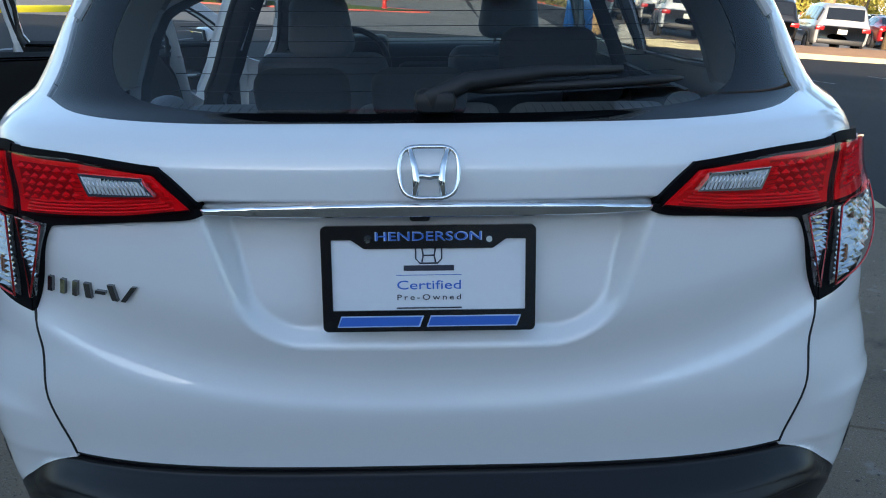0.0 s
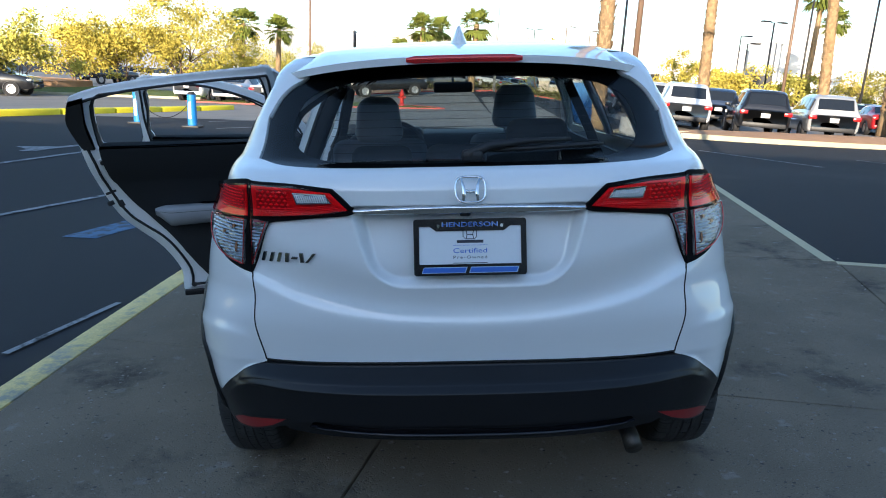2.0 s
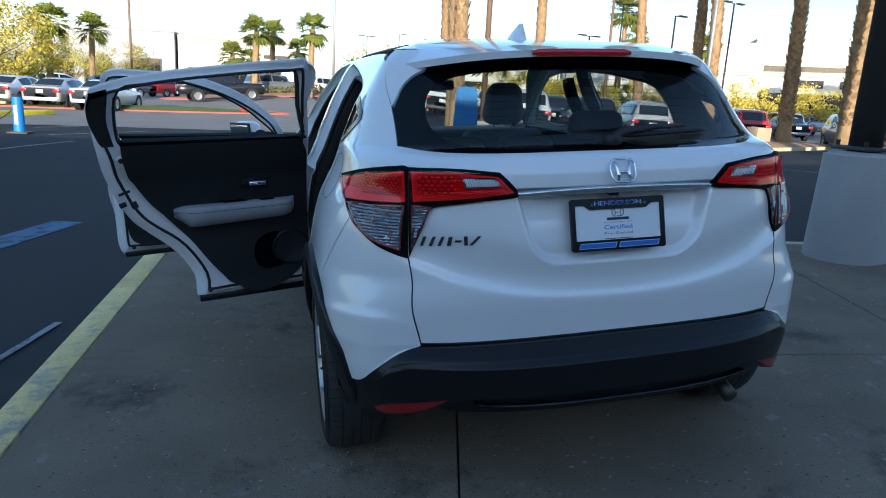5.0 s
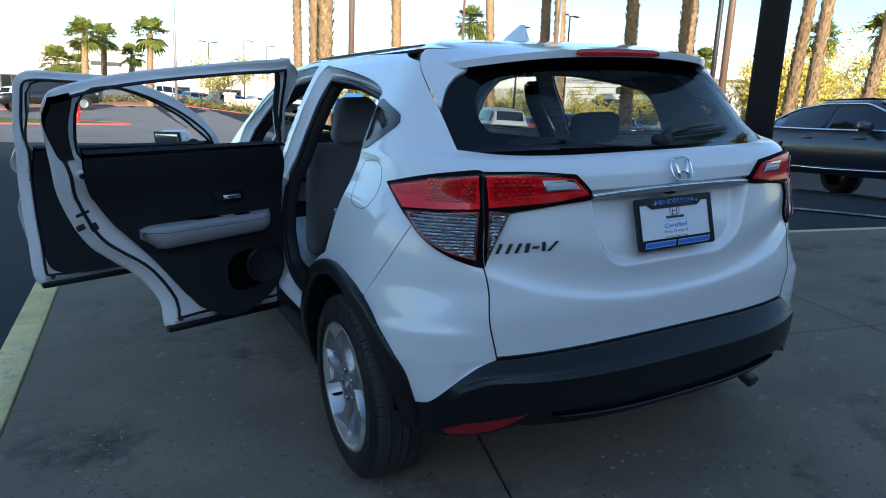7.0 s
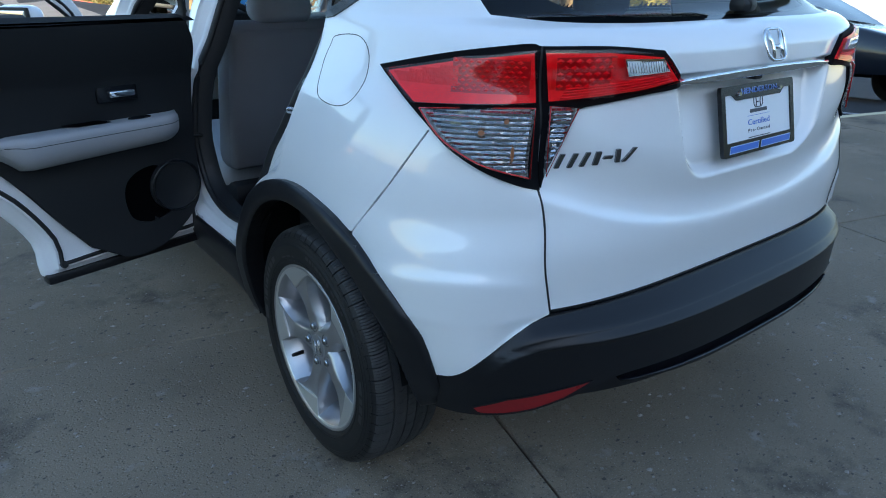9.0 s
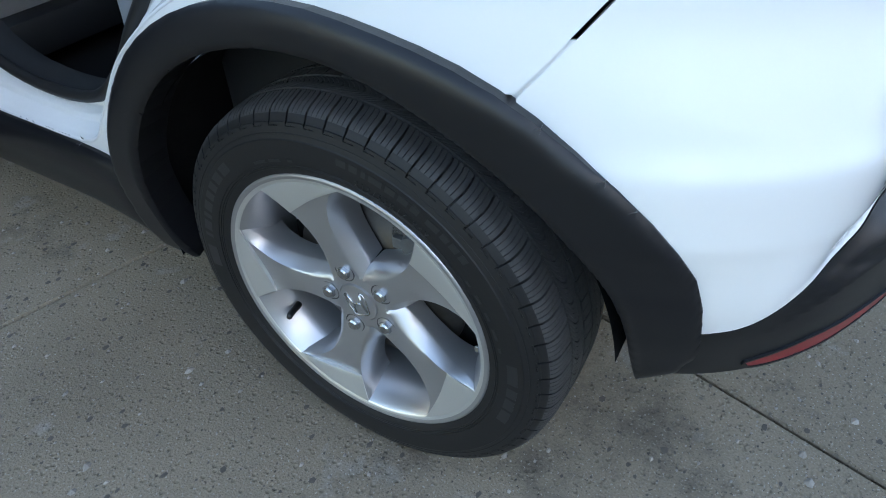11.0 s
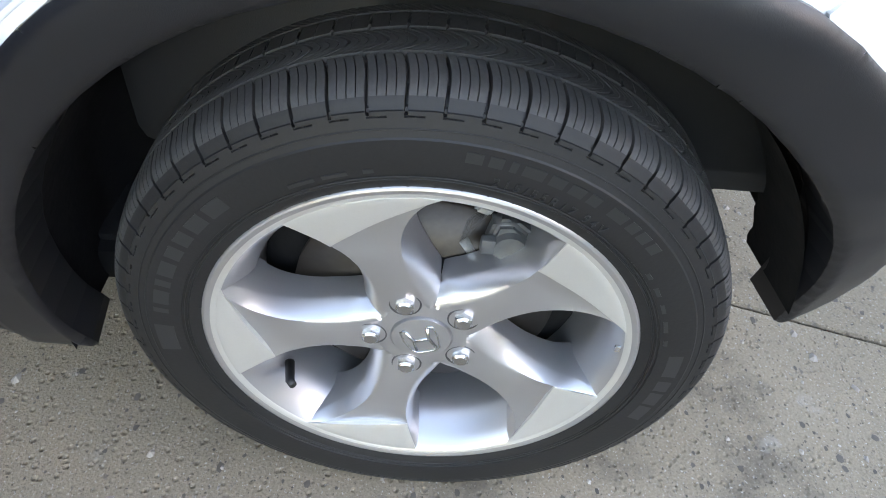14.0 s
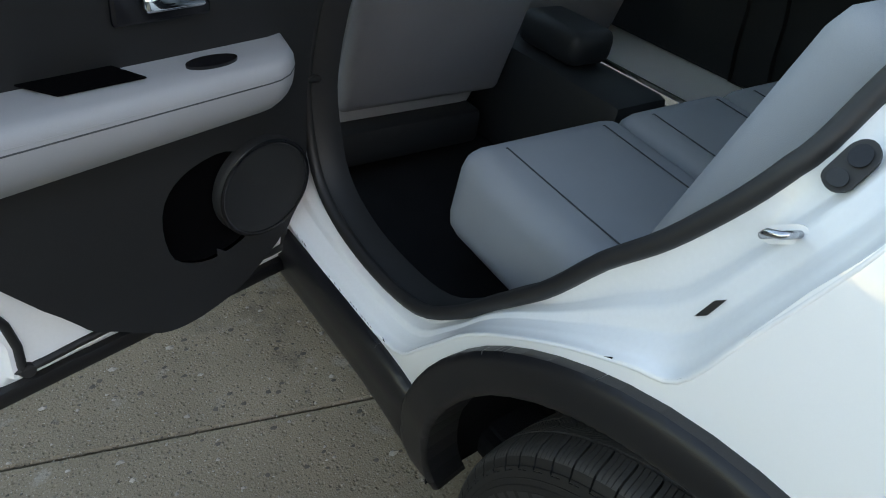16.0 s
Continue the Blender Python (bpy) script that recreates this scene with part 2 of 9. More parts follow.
def push(x, y, z):
    """How far the rear sheet is pressed forward: the number plate's recess, the crease over the tailgate, the corner's shelf."""
    ax = np.abs(x)
    rear = y < 0.45
    half = 0.268 + 0.045 * (z - 0.86) / 0.18
    q, p = ax - half + 0.075, 0.917 - z
    away = np.hypot(np.maximum(q, 0), np.maximum(p, 0)) + np.minimum(np.maximum(q, p), 0) - 0.075
    inside = smooth(0.018, -0.016, away) * smooth(1.062, 1.056, z)
    d = inside * (0.030 + 0.020 * smooth(0.87, 1.01, z)) * rear
    up = z - (0.722 + 0.105 * np.minimum(ax / 0.60, 1.2) ** 2.4)
    d = d + 0.022 * (1 - np.exp(-0.5 * (up + np.sqrt(up * up + 0.00010)) / 0.021)) * smooth(0.17, 0.04, up) * smooth(0.80, 0.55, ax) * rear
    shelf = smooth(0.60, 0.78, ax) * smooth(0.46, 0.30, y)
    top = 0.680 - 1.1 * (ax - 0.77) ** 2
    return d - 0.032 * shelf * np.exp(-0.5 * (z - top + np.sqrt((z - top) ** 2 + 0.00008)) / 0.030) * smooth(0.30, 0.60, z)


def P(u, z, detail=True):
    """Points of the car's sheet: u goes round the car from the rear's middle (0) by the left (negative) or right side."""
    u, z = np.asarray(u, float), np.asarray(z, float)
    s, v = np.where(u < 0, -1.0, 1.0), np.abs(u)
    yr, a, nr, yf, nf = (CUR[c](z) for c in range(1, 6))
    ze = z + FALL(np.clip(v, 0, 90)) * smooth(0.66, 0.52, z)
    yr = yr + (LEDGE(np.clip(ze, 0.21, 0.80)) - yr) * smooth(58, 47, v) * smooth(0.78, 0.66, z) * smooth(0.21, 0.30, z)
    ph = np.radians(np.clip(v, 0, 90))
    r = ((np.sin(ph) / a) ** nr + (np.cos(ph) / (YR - yr)) ** nr) ** (-1 / nr)
    x1, y1 = r * np.sin(ph), YR - r * np.cos(ph)
    if detail:
        d = push(x1, y1, z)
        w = smooth(90, 45, v)
        y1 = y1 + d * w + d * 0.5 * (1 - w)
        x1 = x1 - d * (1 - w)
    pf = np.radians(np.clip(90 - (v - 90 - SIDE), 0, 90))
    yc = np.minimum(YF, yf - 0.45)
    r = ((np.sin(pf) / a) ** nf + (np.cos(pf) / (yf - yc)) ** nf) ** (-1 / nf)
    side = v <= 90 + SIDE
    x = np.where(v <= 90, x1, np.where(side, a, r * np.sin(pf)))
    y = np.where(v <= 90, y1, np.where(side, YR + (v - 90) / SIDE * (yc - YR), yc + r * np.cos(pf)))
    return np.stack([s * x, y, z + 0 * x], -1)


def ux(x, z):
    """u of the rear point at x."""
    lo, hi = 0.0, 90.0
    for _ in range(22):
        m = (lo + hi) / 2
        lo, hi = (m, hi) if P(m, z, False)[0] < abs(x) else (lo, m)
    return math.copysign((lo + hi) / 2, x)


def uy(y, z, left=True):
    """u of the side point at y."""
    if y >= YR:
        yf = float(CUR[4](z))
        v = 90 + (y - YR) / (min(YF, yf - 0.45) - YR) * SIDE
    else:
        lo, hi = 0.0, 90.0
        for _ in range(22):
            m = (lo + hi) / 2
            lo, hi = (m, hi) if P(m, z, False)[1] < y else (lo, m)
        v = (lo + hi) / 2
    return -v if left else v


# ---- building helpers ----
def part(name, geo, material, parent=None, label="", flat=False):
    """Links a bmesh, or vertices and faces, as one mesh object under a thing or a part."""
    me = bpy.data.meshes.new(name)
    if isinstance(geo, tuple):
        me.from_pydata([tuple(v) for v in geo[0]], [], [tuple(f) for f in geo[1]])
        if len(geo) > 2:
            me.shade_smooth()
            me.normals_split_custom_set_from_vertices([tuple(n) for n in geo[2]])
        elif flat:
            me.shade_flat()
        else:
            me.shade_smooth()
    else:
        geo.to_mesh(me)
        geo.free()
        if flat:
            me.shade_flat()
        else:
            me.shade_smooth()
            me.set_sharp_from_angle(angle=radians(38))
    me.materials.append(material)
    ob = new(name, me)
    ob.parent = parent
    if label:
        ob["label"] = label
    return ob


def cr(pts, per=5):
    """An open smooth run through the points."""
    p = np.array(pts, float)
    q = np.vstack([2 * p[0] - p[1], p, 2 * p[-1] - p[-2]])
    out = []
    for i in range(1, len(q) - 2):
        for k in range(per):
            t = k / per
            out.append(0.5 * (2 * q[i] + (q[i + 1] - q[i - 1]) * t + (2 * q[i - 1] - 5 * q[i] + 4 * q[i + 1] - q[i + 2]) * t * t
                              + (3 * q[i] - q[i - 1] - 3 * q[i + 1] + q[i + 2]) * t ** 3))
    out.append(q[-2])
    return [tuple(v) for v in out]


def ring(pts, per=4):
    """A closed smooth run through the points."""
    p = list(pts)
    full = cr(p[-2:] + p + p[:3], per)
    return full[2 * per:(2 + len(p)) * per]


def path(*runs):
    """Joins smooth runs into one closed outline with corners between them."""
    out = []
    for r in runs:
        r = cr(r) if len(r) > 2 else [tuple(v) for v in r]
        for v in r:
            if not out or abs(v[0] - out[-1][0]) + abs(v[1] - out[-1][1]) > 1e-6:
                out.append(v)
    if abs(out[0][0] - out[-1][0]) + abs(out[0][1] - out[-1][1]) < 1e-6:
        out.pop()
    return out


def mirrored(poly):
    return [(-a, b) for a, b in reversed(poly)]


def keyhole(outer, inner):
    """An outline with a hole in it, joined by a slit at the nearest pair of points."""
    o, i = np.array(outer), np.array(inner)
    sc = np.array([0.0152, 1.0])
    d = ((o[:, None] * sc - i[None] * sc) ** 2).sum(-1)
    a, b = np.unravel_index(d.argmin(), d.shape)

    def area(p):
        p = np.array(p)
        q = np.roll(p, -1, 0)
        return (p[:, 0] * q[:, 1] - p[:, 1] * q[:, 0]).sum()
    inn = list(inner)
    if area(outer) * area(inner) > 0:
        inn = inn[::-1]
        b = len(inn) - 1 - b
    return list(outer[:a + 1]) + inn[b:] + inn[:b + 1] + list(outer[a:])


def clip_cells(poly, du, dv):
    """The outline's area as grid cells, those on its edge cut to it: vertices (u, v) and faces."""
    pl = np.array(poly, float)
    nx = np.roll(pl, -1, 0)
    area = (pl[:, 0] * nx[:, 1] - pl[:, 1] * nx[:, 0]).sum()
    if area < 0:
        pl = pl[::-1]
        nx = np.roll(pl, -1, 0)
    u0, v0 = np.floor(pl[:, 0].min() / du) - 1, np.floor(pl[:, 1].min() / dv) - 1
    nu, nv = int(pl[:, 0].max() / du - u0) + 2, int(pl[:, 1].max() / dv - v0) + 2
    touched = np.zeros((nu, nv), bool)
    for p, q in zip(pl, nx):
        n = int(max(abs(q[0] - p[0]) / du, abs(q[1] - p[1]) / dv) * 6) + 2
        t = np.linspace(0, 1, n)[:, None]
        s = p + (q - p) * t
        touched[np.clip((s[:, 0] / du - u0).astype(int), 0, nu - 1), np.clip((s[:, 1] / dv - v0).astype(int), 0, nv - 1)] = True
    cu, cv = np.meshgrid((np.arange(nu) + u0 + 0.5) * du, (np.arange(nv) + v0 + 0.5) * dv, indexing="ij")
    inside = np.zeros((nu, nv), bool)
    for p, q in zip(pl, nx):
        if p[1] != q[1]:
            c = ((p[1] > cv) != (q[1] > cv)) & (cu < (q[0] - p[0]) * (cv - p[1]) / (q[1] - p[1]) + p[0])
            inside ^= c
    verts, faces, keys = [], [], {}

    def vid(a, b):
        k = (round(a, 5), round(b, 5))
        if k not in keys:
            keys[k] = len(verts)
            verts.append((a, b))
        return keys[k]
    plist = [tuple(v) for v in pl]
    for i, j in zip(*np.nonzero(touched | inside)):
        a0, a1, b0, b1 = (i + u0) * du, (i + u0 + 1) * du, (j + v0) * dv, (j + v0 + 1) * dv
        if not touched[i, j]:
            faces.append([vid(a0, b0), vid(a1, b0), vid(a1, b1), vid(a0, b1)])
            continue
        cur = plist
        for ax, lim, sg in ((0, a0, 1), (0, a1, -1), (1, b0, 1), (1, b1, -1)):
            nxt = []
            for k in range(len(cur)):
                p, q = cur[k - 1], cur[k]
                dp, dq = (p[ax] - lim) * sg, (q[ax] - lim) * sg
                if (dp < 0) != (dq < 0):
                    t = dp / (dp - dq)
                    nxt.append((p[0] + (q[0] - p[0]) * t, p[1] + (q[1] - p[1]) * t))
                if dq >= 0:
                    nxt.append(q)
            cur = nxt
            if len(cur) < 3:
                break
        if len(cur) < 3:
            continue
        ids = []
        for p in cur:
            k = vid(*p)
            if not ids or ids[-1] != k:
                ids.append(k)
        if len(ids) > 1 and ids[0] == ids[-1]:
            ids.pop()
        if len(ids) < 3:
            continue
        if len(set(ids)) < len(ids):                  # a slit runs through the cell: its two sides keep their own corners
            seen = set()
            for n_, v_ in enumerate(ids):
                if v_ in seen:
                    ids[n_] = len(verts)
                    verts.append(verts[v_])
                seen.add(v_)
        faces.append(ids)
    return np.array(verts), faces


def normals_of(F, u, v, eu, ev):
    n = np.cross(F(u + eu, v) - F(u - eu, v), F(u, v + ev) - F(u, v - ev))
    return n / (np.linalg.norm(n, axis=-1, keepdims=True) + 1e-12)


def sheet(poly, F=P, off=0.0, thick=0.003, du=1.6, dv=0.02, eu=0.2, ev=0.002, bulge=0.0, edge=0.02):
    """The outline laid on the surface F, lifted by off along its normal, with a rim that turns in by thick. bulge: swells towards the middle."""
    uv, faces = clip_cells(poly, du, dv)
    u, v = uv[:, 0], uv[:, 1]
    n = normals_of(F, u, v, eu, ev)
    p = F(u, v) + n * off
    if bulge:
        sc = np.array([0.0152 if F is P else 1.0, 1.0])
        pl = np.array(poly) * sc
        q = np.roll(pl, -1, 0)
        best = np.full(len(uv), 9.0)
        for a, b in zip(pl, q):
            ab = b - a
            t = np.clip(((uv * sc - a) @ ab) / (ab @ ab + 1e-12), 0, 1)
            best = np.minimum(best, np.linalg.norm(uv * sc - a - t[:, None] * ab, axis=1))
        s = np.clip(best / edge, 0, 1)
        p = p + n * (bulge * np.sqrt(1 - (1 - s) ** 2))[:, None]
    verts, norm, fs = list(p), list(n), list(faces)
    if bulge:
        norm = None
    count = {}
    for f in faces:
        for a, b in zip(f, f[1:] + f[:1]):
            count[(a, b)] = count.get((a, b), 0) + 1
    base = p - n * thick
    grid = np.round(uv / (du, dv), 4)
    on_line = np.abs(grid - np.round(grid)) < 1e-3
    ring_a = np.array(poly, float)
    ring_b = np.roll(ring_a, -1, 0) - ring_a
    for (a, b) in count:
        if (b, a) not in count:
            if ((on_line[a] & on_line[b]) & (np.abs(grid[a] - grid[b]) < 1e-3)).any():      # a cell's side, not the outline's
                w = (uv[a] + uv[b]) / 2 - ring_a
                t_ = np.clip((w * ring_b).sum(1) / ((ring_b ** 2).sum(1) + 1e-12), 0, 1)
                if (np.abs(w - ring_b * t_[:, None]) / (du, dv)).max(1).min() > 1e-3:
                    continue
            k = len(verts)
            verts += [p[a], p[b], base[b], base[a]]
            fs.append([k, k + 3, k + 2, k + 1])
            if norm is not None:
                w = np.cross(p[b] - p[a], n[a])
                w = w / (np.linalg.norm(w) + 1e-12)
                norm += [w] * 4
    return (verts, fs, norm) if norm is not None else (verts, fs)


def rbox(bm, c, s, r=0.01, rot=None, seg=2):
    """A rounded block."""
    m = Matrix.Translation(c) @ (rot.to_4x4() if rot else Matrix())
    k = bmesh.new()
    bmesh.ops.create_cube(k, size=1, matrix=Matrix.Diagonal((*s, 1)))
    r = min(r, min(s) * 0.49)
    bmesh.ops.bevel(k, geom=k.edges[:], offset=r, segments=seg, profile=0.5, affect="EDGES")
    k.transform(m)
    join(bm, k)
    return bm


def join(bm, k):
    me = bpy.data.meshes.new("tmp")
    k.to_mesh(me)
    k.free()
    bm.from_mesh(me)
    bpy.data.meshes.remove(me)


def cyl(bm, a, b, r1, r2=None, n=20, caps=True):
    a, b = Vector(a), Vector(b)
    q = (b - a).to_track_quat("Z", "Y").to_matrix().to_4x4()
    bmesh.ops.create_cone(bm, cap_ends=caps, segments=n, radius1=r1, radius2=r1 if r2 is None else r2, depth=(b - a).length,
                          matrix=Matrix.Translation((a + b) / 2) @ q)
    return bm


def tube(pts, r, n=8, closed=False):
    """A round bar along the points."""
    p = [Vector(v) for v in pts]
    verts, faces = [], []
    m = len(p)
    rr = r if isinstance(r, (list, tuple)) else [r] * m
    ref = Vector((0, 0, 1))
    for i in range(m):
        d = (p[(i + 1) % m] - p[i - 1]) if closed else (p[min(i + 1, m - 1)] - p[max(i - 1, 0)])
        d.normalize()
        if abs(d.dot(ref)) > 0.95:
            ref = Vector((1, 0, 0)) if abs(d.x) < 0.9 else Vector((0, 1, 0))
        a = d.cross(ref).normalized()
        b = a.cross(d)
        for k in range(n):
            t = 2 * math.pi * k / n
            verts.append(p[i] + (a * math.cos(t) + b * math.sin(t)) * rr[i])
    for i in range(m if closed else m - 1):
        for k in range(n):
            j = (i + 1) % m
            faces.append([i * n + k, i * n + (k + 1) % n, j * n + (k + 1) % n, j * n + k])
    if not closed:
        faces += [list(range(n))[::-1], [(m - 1) * n + k for k in range(n)]]
    return verts, faces


def lathe(profile, n, axis_point=(0, 0, 0), axis="x", wave=None):
    """Turns a profile of (along the axis, radius) round the axis."""
    verts, faces = [], []
    m = len(profile)
    for i in range(n):
        t0 = 2 * math.pi * i / n
        for j, (h, r) in enumerate(profile):
            t = t0
            if wave:
                h, r, t = wave(i, j, h, r)
            c, s = r * math.cos(t), r * math.sin(t)
            v = (h, c, s) if axis == "x" else (c, s, h)
            verts.append((v[0] + axis_point[0], v[1] + axis_point[1], v[2] + axis_point[2]))
    for i in range(n):
        k = (i + 1) % n
        for j in range(m - 1):
            faces.append([i * m + j, i * m + j + 1, k * m + j + 1, k * m + j])
    return verts, faces


def prism(poly, F, depth):
    """A flat outline, laid by F(a, b) -> point, with thickness along F's normal."""
    pts = [Vector(F(a, b)) for a, b in poly]
    nrm = Vector((0, 0, 0))
    for i in range(len(pts)):
        nrm += pts[i - 1].cross(pts[i])
    nrm.normalize()
    bm = bmesh.new()
    lo = [bm.verts.new(p) for p in pts]
    hi = [bm.verts.new(p + nrm * depth) for p in pts]
    bm.faces.new(lo[::-1])
    bm.faces.new(hi)
    for i in range(len(pts)):
        bm.faces.new((lo[i - 1], lo[i], hi[i], hi[i - 1]))
    return bm


def letters(text, size, depth=0.0004, spacing=1.0):
    """Vertices (x, y, z) and faces of a line of text, centred."""
    cu = bpy.data.curves.new("text", "FONT")
    cu.body, cu.size, cu.extrude, cu.align_x, cu.align_y, cu.space_character = text, size, depth, "CENTER", "CENTER", spacing
    cu.resolution_u = 3
    ob = new("text", cu)
    bpy.context.view_layer.update()
    me = bpy.data.meshes.new_from_object(ob.evaluated_get(bpy.context.evaluated_depsgraph_get()))
    v = np.array([tuple(p.co) for p in me.vertices])
    f = [list(p.vertices) for p in me.polygons]
    bpy.data.objects.remove(ob)
    bpy.data.curves.remove(cu)
    bpy.data.meshes.remove(me)
    return v, f


def thing(name, label, category, m=None, group="", kind=""):
    ob = new(name)
    ob.empty_display_size = 0.2
    if m is not None:
        ob.matrix_world = m
    return tagged(ob, label, category, group, kind)


# ---- the white car ----
def L(y, z):
    return (uy(y, z), z)


def arc(a0, a1, r, n=14, cy=0.70, cz=0.322):
    """Side points on a circle round the rear wheel: angles from the front, upwards."""
    return [L(cy + r * math.cos(radians(a0 + (a1 - a0) * i / n)), cz + r * math.sin(radians(a0 + (a1 - a0) * i / n))) for i in range(n + 1)]


car = thing("compact_suv", "white pearl compact SUV with open doors, parked on concrete slabs", "car", LEVEL)
SEAM = [(-45.7, 0.597), (-46.7, 0.69), (-47.1, 0.781), (-48.0, 0.864)]           # tailgate against bumper corner
SEAM_UP = [(-48.0, 0.864), (-50.0, 1.0), (-51.3, 1.123), (-57.7, 1.181), (-65.9, 1.289), (-73.5, 1.373), (-79.7, 1.436)]
BUMP_TOP = [(-63.9, 0.446), (-60.3, 0.450), (-57.7, 0.463), (-54.0, 0.516), (-49.8, 0.565), (-45.7, 0.589)]

# tailgate sheet
glass_low = [(-57.6, 1.178), (-47.0, 1.166), (-34.0, 1.162), (-15.0, 1.162), (0, 1.162)]
left = cr(SEAM) + cr(SEAM_UP[:3])[1:] + [(-57.5, 1.176)]
bottom = [(-45.5, 0.598), (-30.0, 0.599), (-15.0, 0.599), (0, 0.599)]
tailgate_outline = cr(bottom)[::-1] + left + cr(glass_low)[1:]
tailgate_outline = tailgate_outline + mirrored(tailgate_outline)[1:-1]


def shrink(poly, d, scale=0.0152):
    """Draws an outline in by d metres."""
    p = np.array(poly) * (scale, 1)
    a, b = p - np.roll(p, 1, 0), np.roll(p, -1, 0) - p
    t = a / (np.linalg.norm(a, axis=1, keepdims=True) + 1e-9) + b / (np.linalg.norm(b, axis=1, keepdims=True) + 1e-9)
    t = t / (np.linalg.norm(t, axis=1, keepdims=True) + 1e-9)
    n = np.stack([-t[:, 1], t[:, 0]], 1)
    q = np.roll(p, -1, 0)
    sign = 1 if (p[:, 0] * q[:, 1] - p[:, 1] * q[:, 0]).sum() > 0 else -1
    return [tuple(v) for v in (p + n * d * sign) / (scale, 1)]


tailgate = part("tailgate", sheet(shrink(tailgate_outline, 0.002), thick=0.012, du=0.32, dv=0.0042), PAINT, car, "white painted tailgate")

# rear bumper corners, painted
corner = cr(SEAM) + [(-55.0, 0.905), (-62.5, 0.968)] + cr([(-62.7, 0.964), (-67.8, 0.850), (-74.1, 0.729)])[1:]
corner = corner + [L(0.70 - 0.450 * math.cos(radians(a)), 0.322 + 0.450 * math.sin(radians(a))) for a in (62, 55, 48, 40, 32, 24)][1:] + cr(BUMP_TOP)
for sgn, nm in ((1, ""), (-1, "")):
    o = shrink(corner, 0.0012)
    part("bumper_corner", sheet(o if sgn > 0 else mirrored(o), thick=0.012, du=0.6, dv=0.0065), PAINT, car, "white painted bumper corner")

# body sides: quarter panel, roof rail, pillars and sill in one pressing, with two door openings on the left
REAR_OUT = [(0.770, 1.348), (0.95, 1.388), (1.25, 1.425), (1.50, 1.446), (1.585, 1.440), (1.612, 1.28), (1.630, 1.08), (1.640, 0.80), (1.638, 0.60),
            (1.612, 0.495), (1.50, 0.466), (1.34, 0.460), (1.205, 0.472), (1.135, 0.545), (1.055, 0.640), (0.945, 0.725), (0.86, 0.772), (0.812, 0.795),
            (0.784, 0.865), (0.742, 0.985), (0.730, 1.090), (0.732, 1.170), (0.730, 1.250), (0.748, 1.315)]
REAR_IN = [(0.815, 1.330), (0.97, 1.360), (1.24, 1.395), (1.47, 1.410), (1.540, 1.395), (1.560, 1.26), (1.580, 1.07), (1.595, 0.80), (1.582, 0.65),
           (1.537, 0.565), (1.45, 0.522), (1.33, 0.508), (1.215, 0.528), (1.130, 0.592), (1.065, 0.662), (1.005, 0.732), (0.950, 0.815), (0.900, 0.878),
           (0.860, 0.945), (0.836, 1.005), (0.822, 1.07), (0.792, 1.170), (0.785, 1.240), (0.792, 1.295)]
FRONT_OUT = [(1.690, 1.445), (1.90, 1.448), (2.10, 1.425), (2.32, 1.350), (2.52, 1.240), (2.68, 1.120), (2.700, 1.00), (2.690, 0.80), (2.67, 0.55),
             (2.62, 0.400), (2.40, 0.380), (2.0, 0.378), (1.78, 0.380), (1.715, 0.42), (1.705, 0.60), (1.700, 0.85), (1.695, 1.10), (1.680, 1.30)]
FRONT_IN = [(1.735, 1.410), (1.90, 1.412), (2.08, 1.392), (2.28, 1.325), (2.46, 1.222), (2.60, 1.110), (2.620, 1.00), (2.610, 0.80), (2.59, 0.60),
            (2.54, 0.470), (2.38, 0.440), (2.0, 0.436), (1.83, 0.440), (1.775, 0.50), (1.760, 0.63), (1.750, 0.85), (1.745, 1.09), (1.728, 1.28)]


def side_outline():
    rear = cr(SEAM_UP)[4:]
    top = [L(0.75, 1.468), L(1.1, 1.478), L(1.6, 1.479), L(2.0, 1.472)]
    pillar = [L(2.18, 1.440), L(2.36, 1.37), L(2.56, 1.265), L(2.76, 1.14), L(2.88, 1.06)]
    front = [L(2.86, 0.98), L(2.80, 0.80), L(2.78, 0.55), L(2.76, 0.30)]
    low = [L(2.3, 0.29), L(1.6, 0.29), L(1.15, 0.29)]
    wheel = arc(0, 116, 0.450, 18)
    rest = [(-74.1, 0.731), (-67.8, 0.852), (-62.7, 0.967), (-55.0, 0.910)]
    return rear + top + cr(pillar) + front + low + wheel + rest


outer = shrink(side_outline(), 0.0012)
qwin = ring([L(0.726, 1.300), L(0.64, 1.285), L(0.545, 1.257), L(0.56, 1.240), L(0.63, 1.205), L(0.72, 1.170), L(0.728, 1.23)], 3)
hole_r, hole_f = ring([L(*p) for p in REAR_OUT]), ring([L(*p) for p in FRONT_OUT])
o = keyhole(keyhole(outer, hole_r), hole_f)
part("body_side", sheet(keyhole(o, shrink(qwin, -0.012)), thick=0.009, du=0.6, dv=0.008), PAINT, car, "white painted body side")
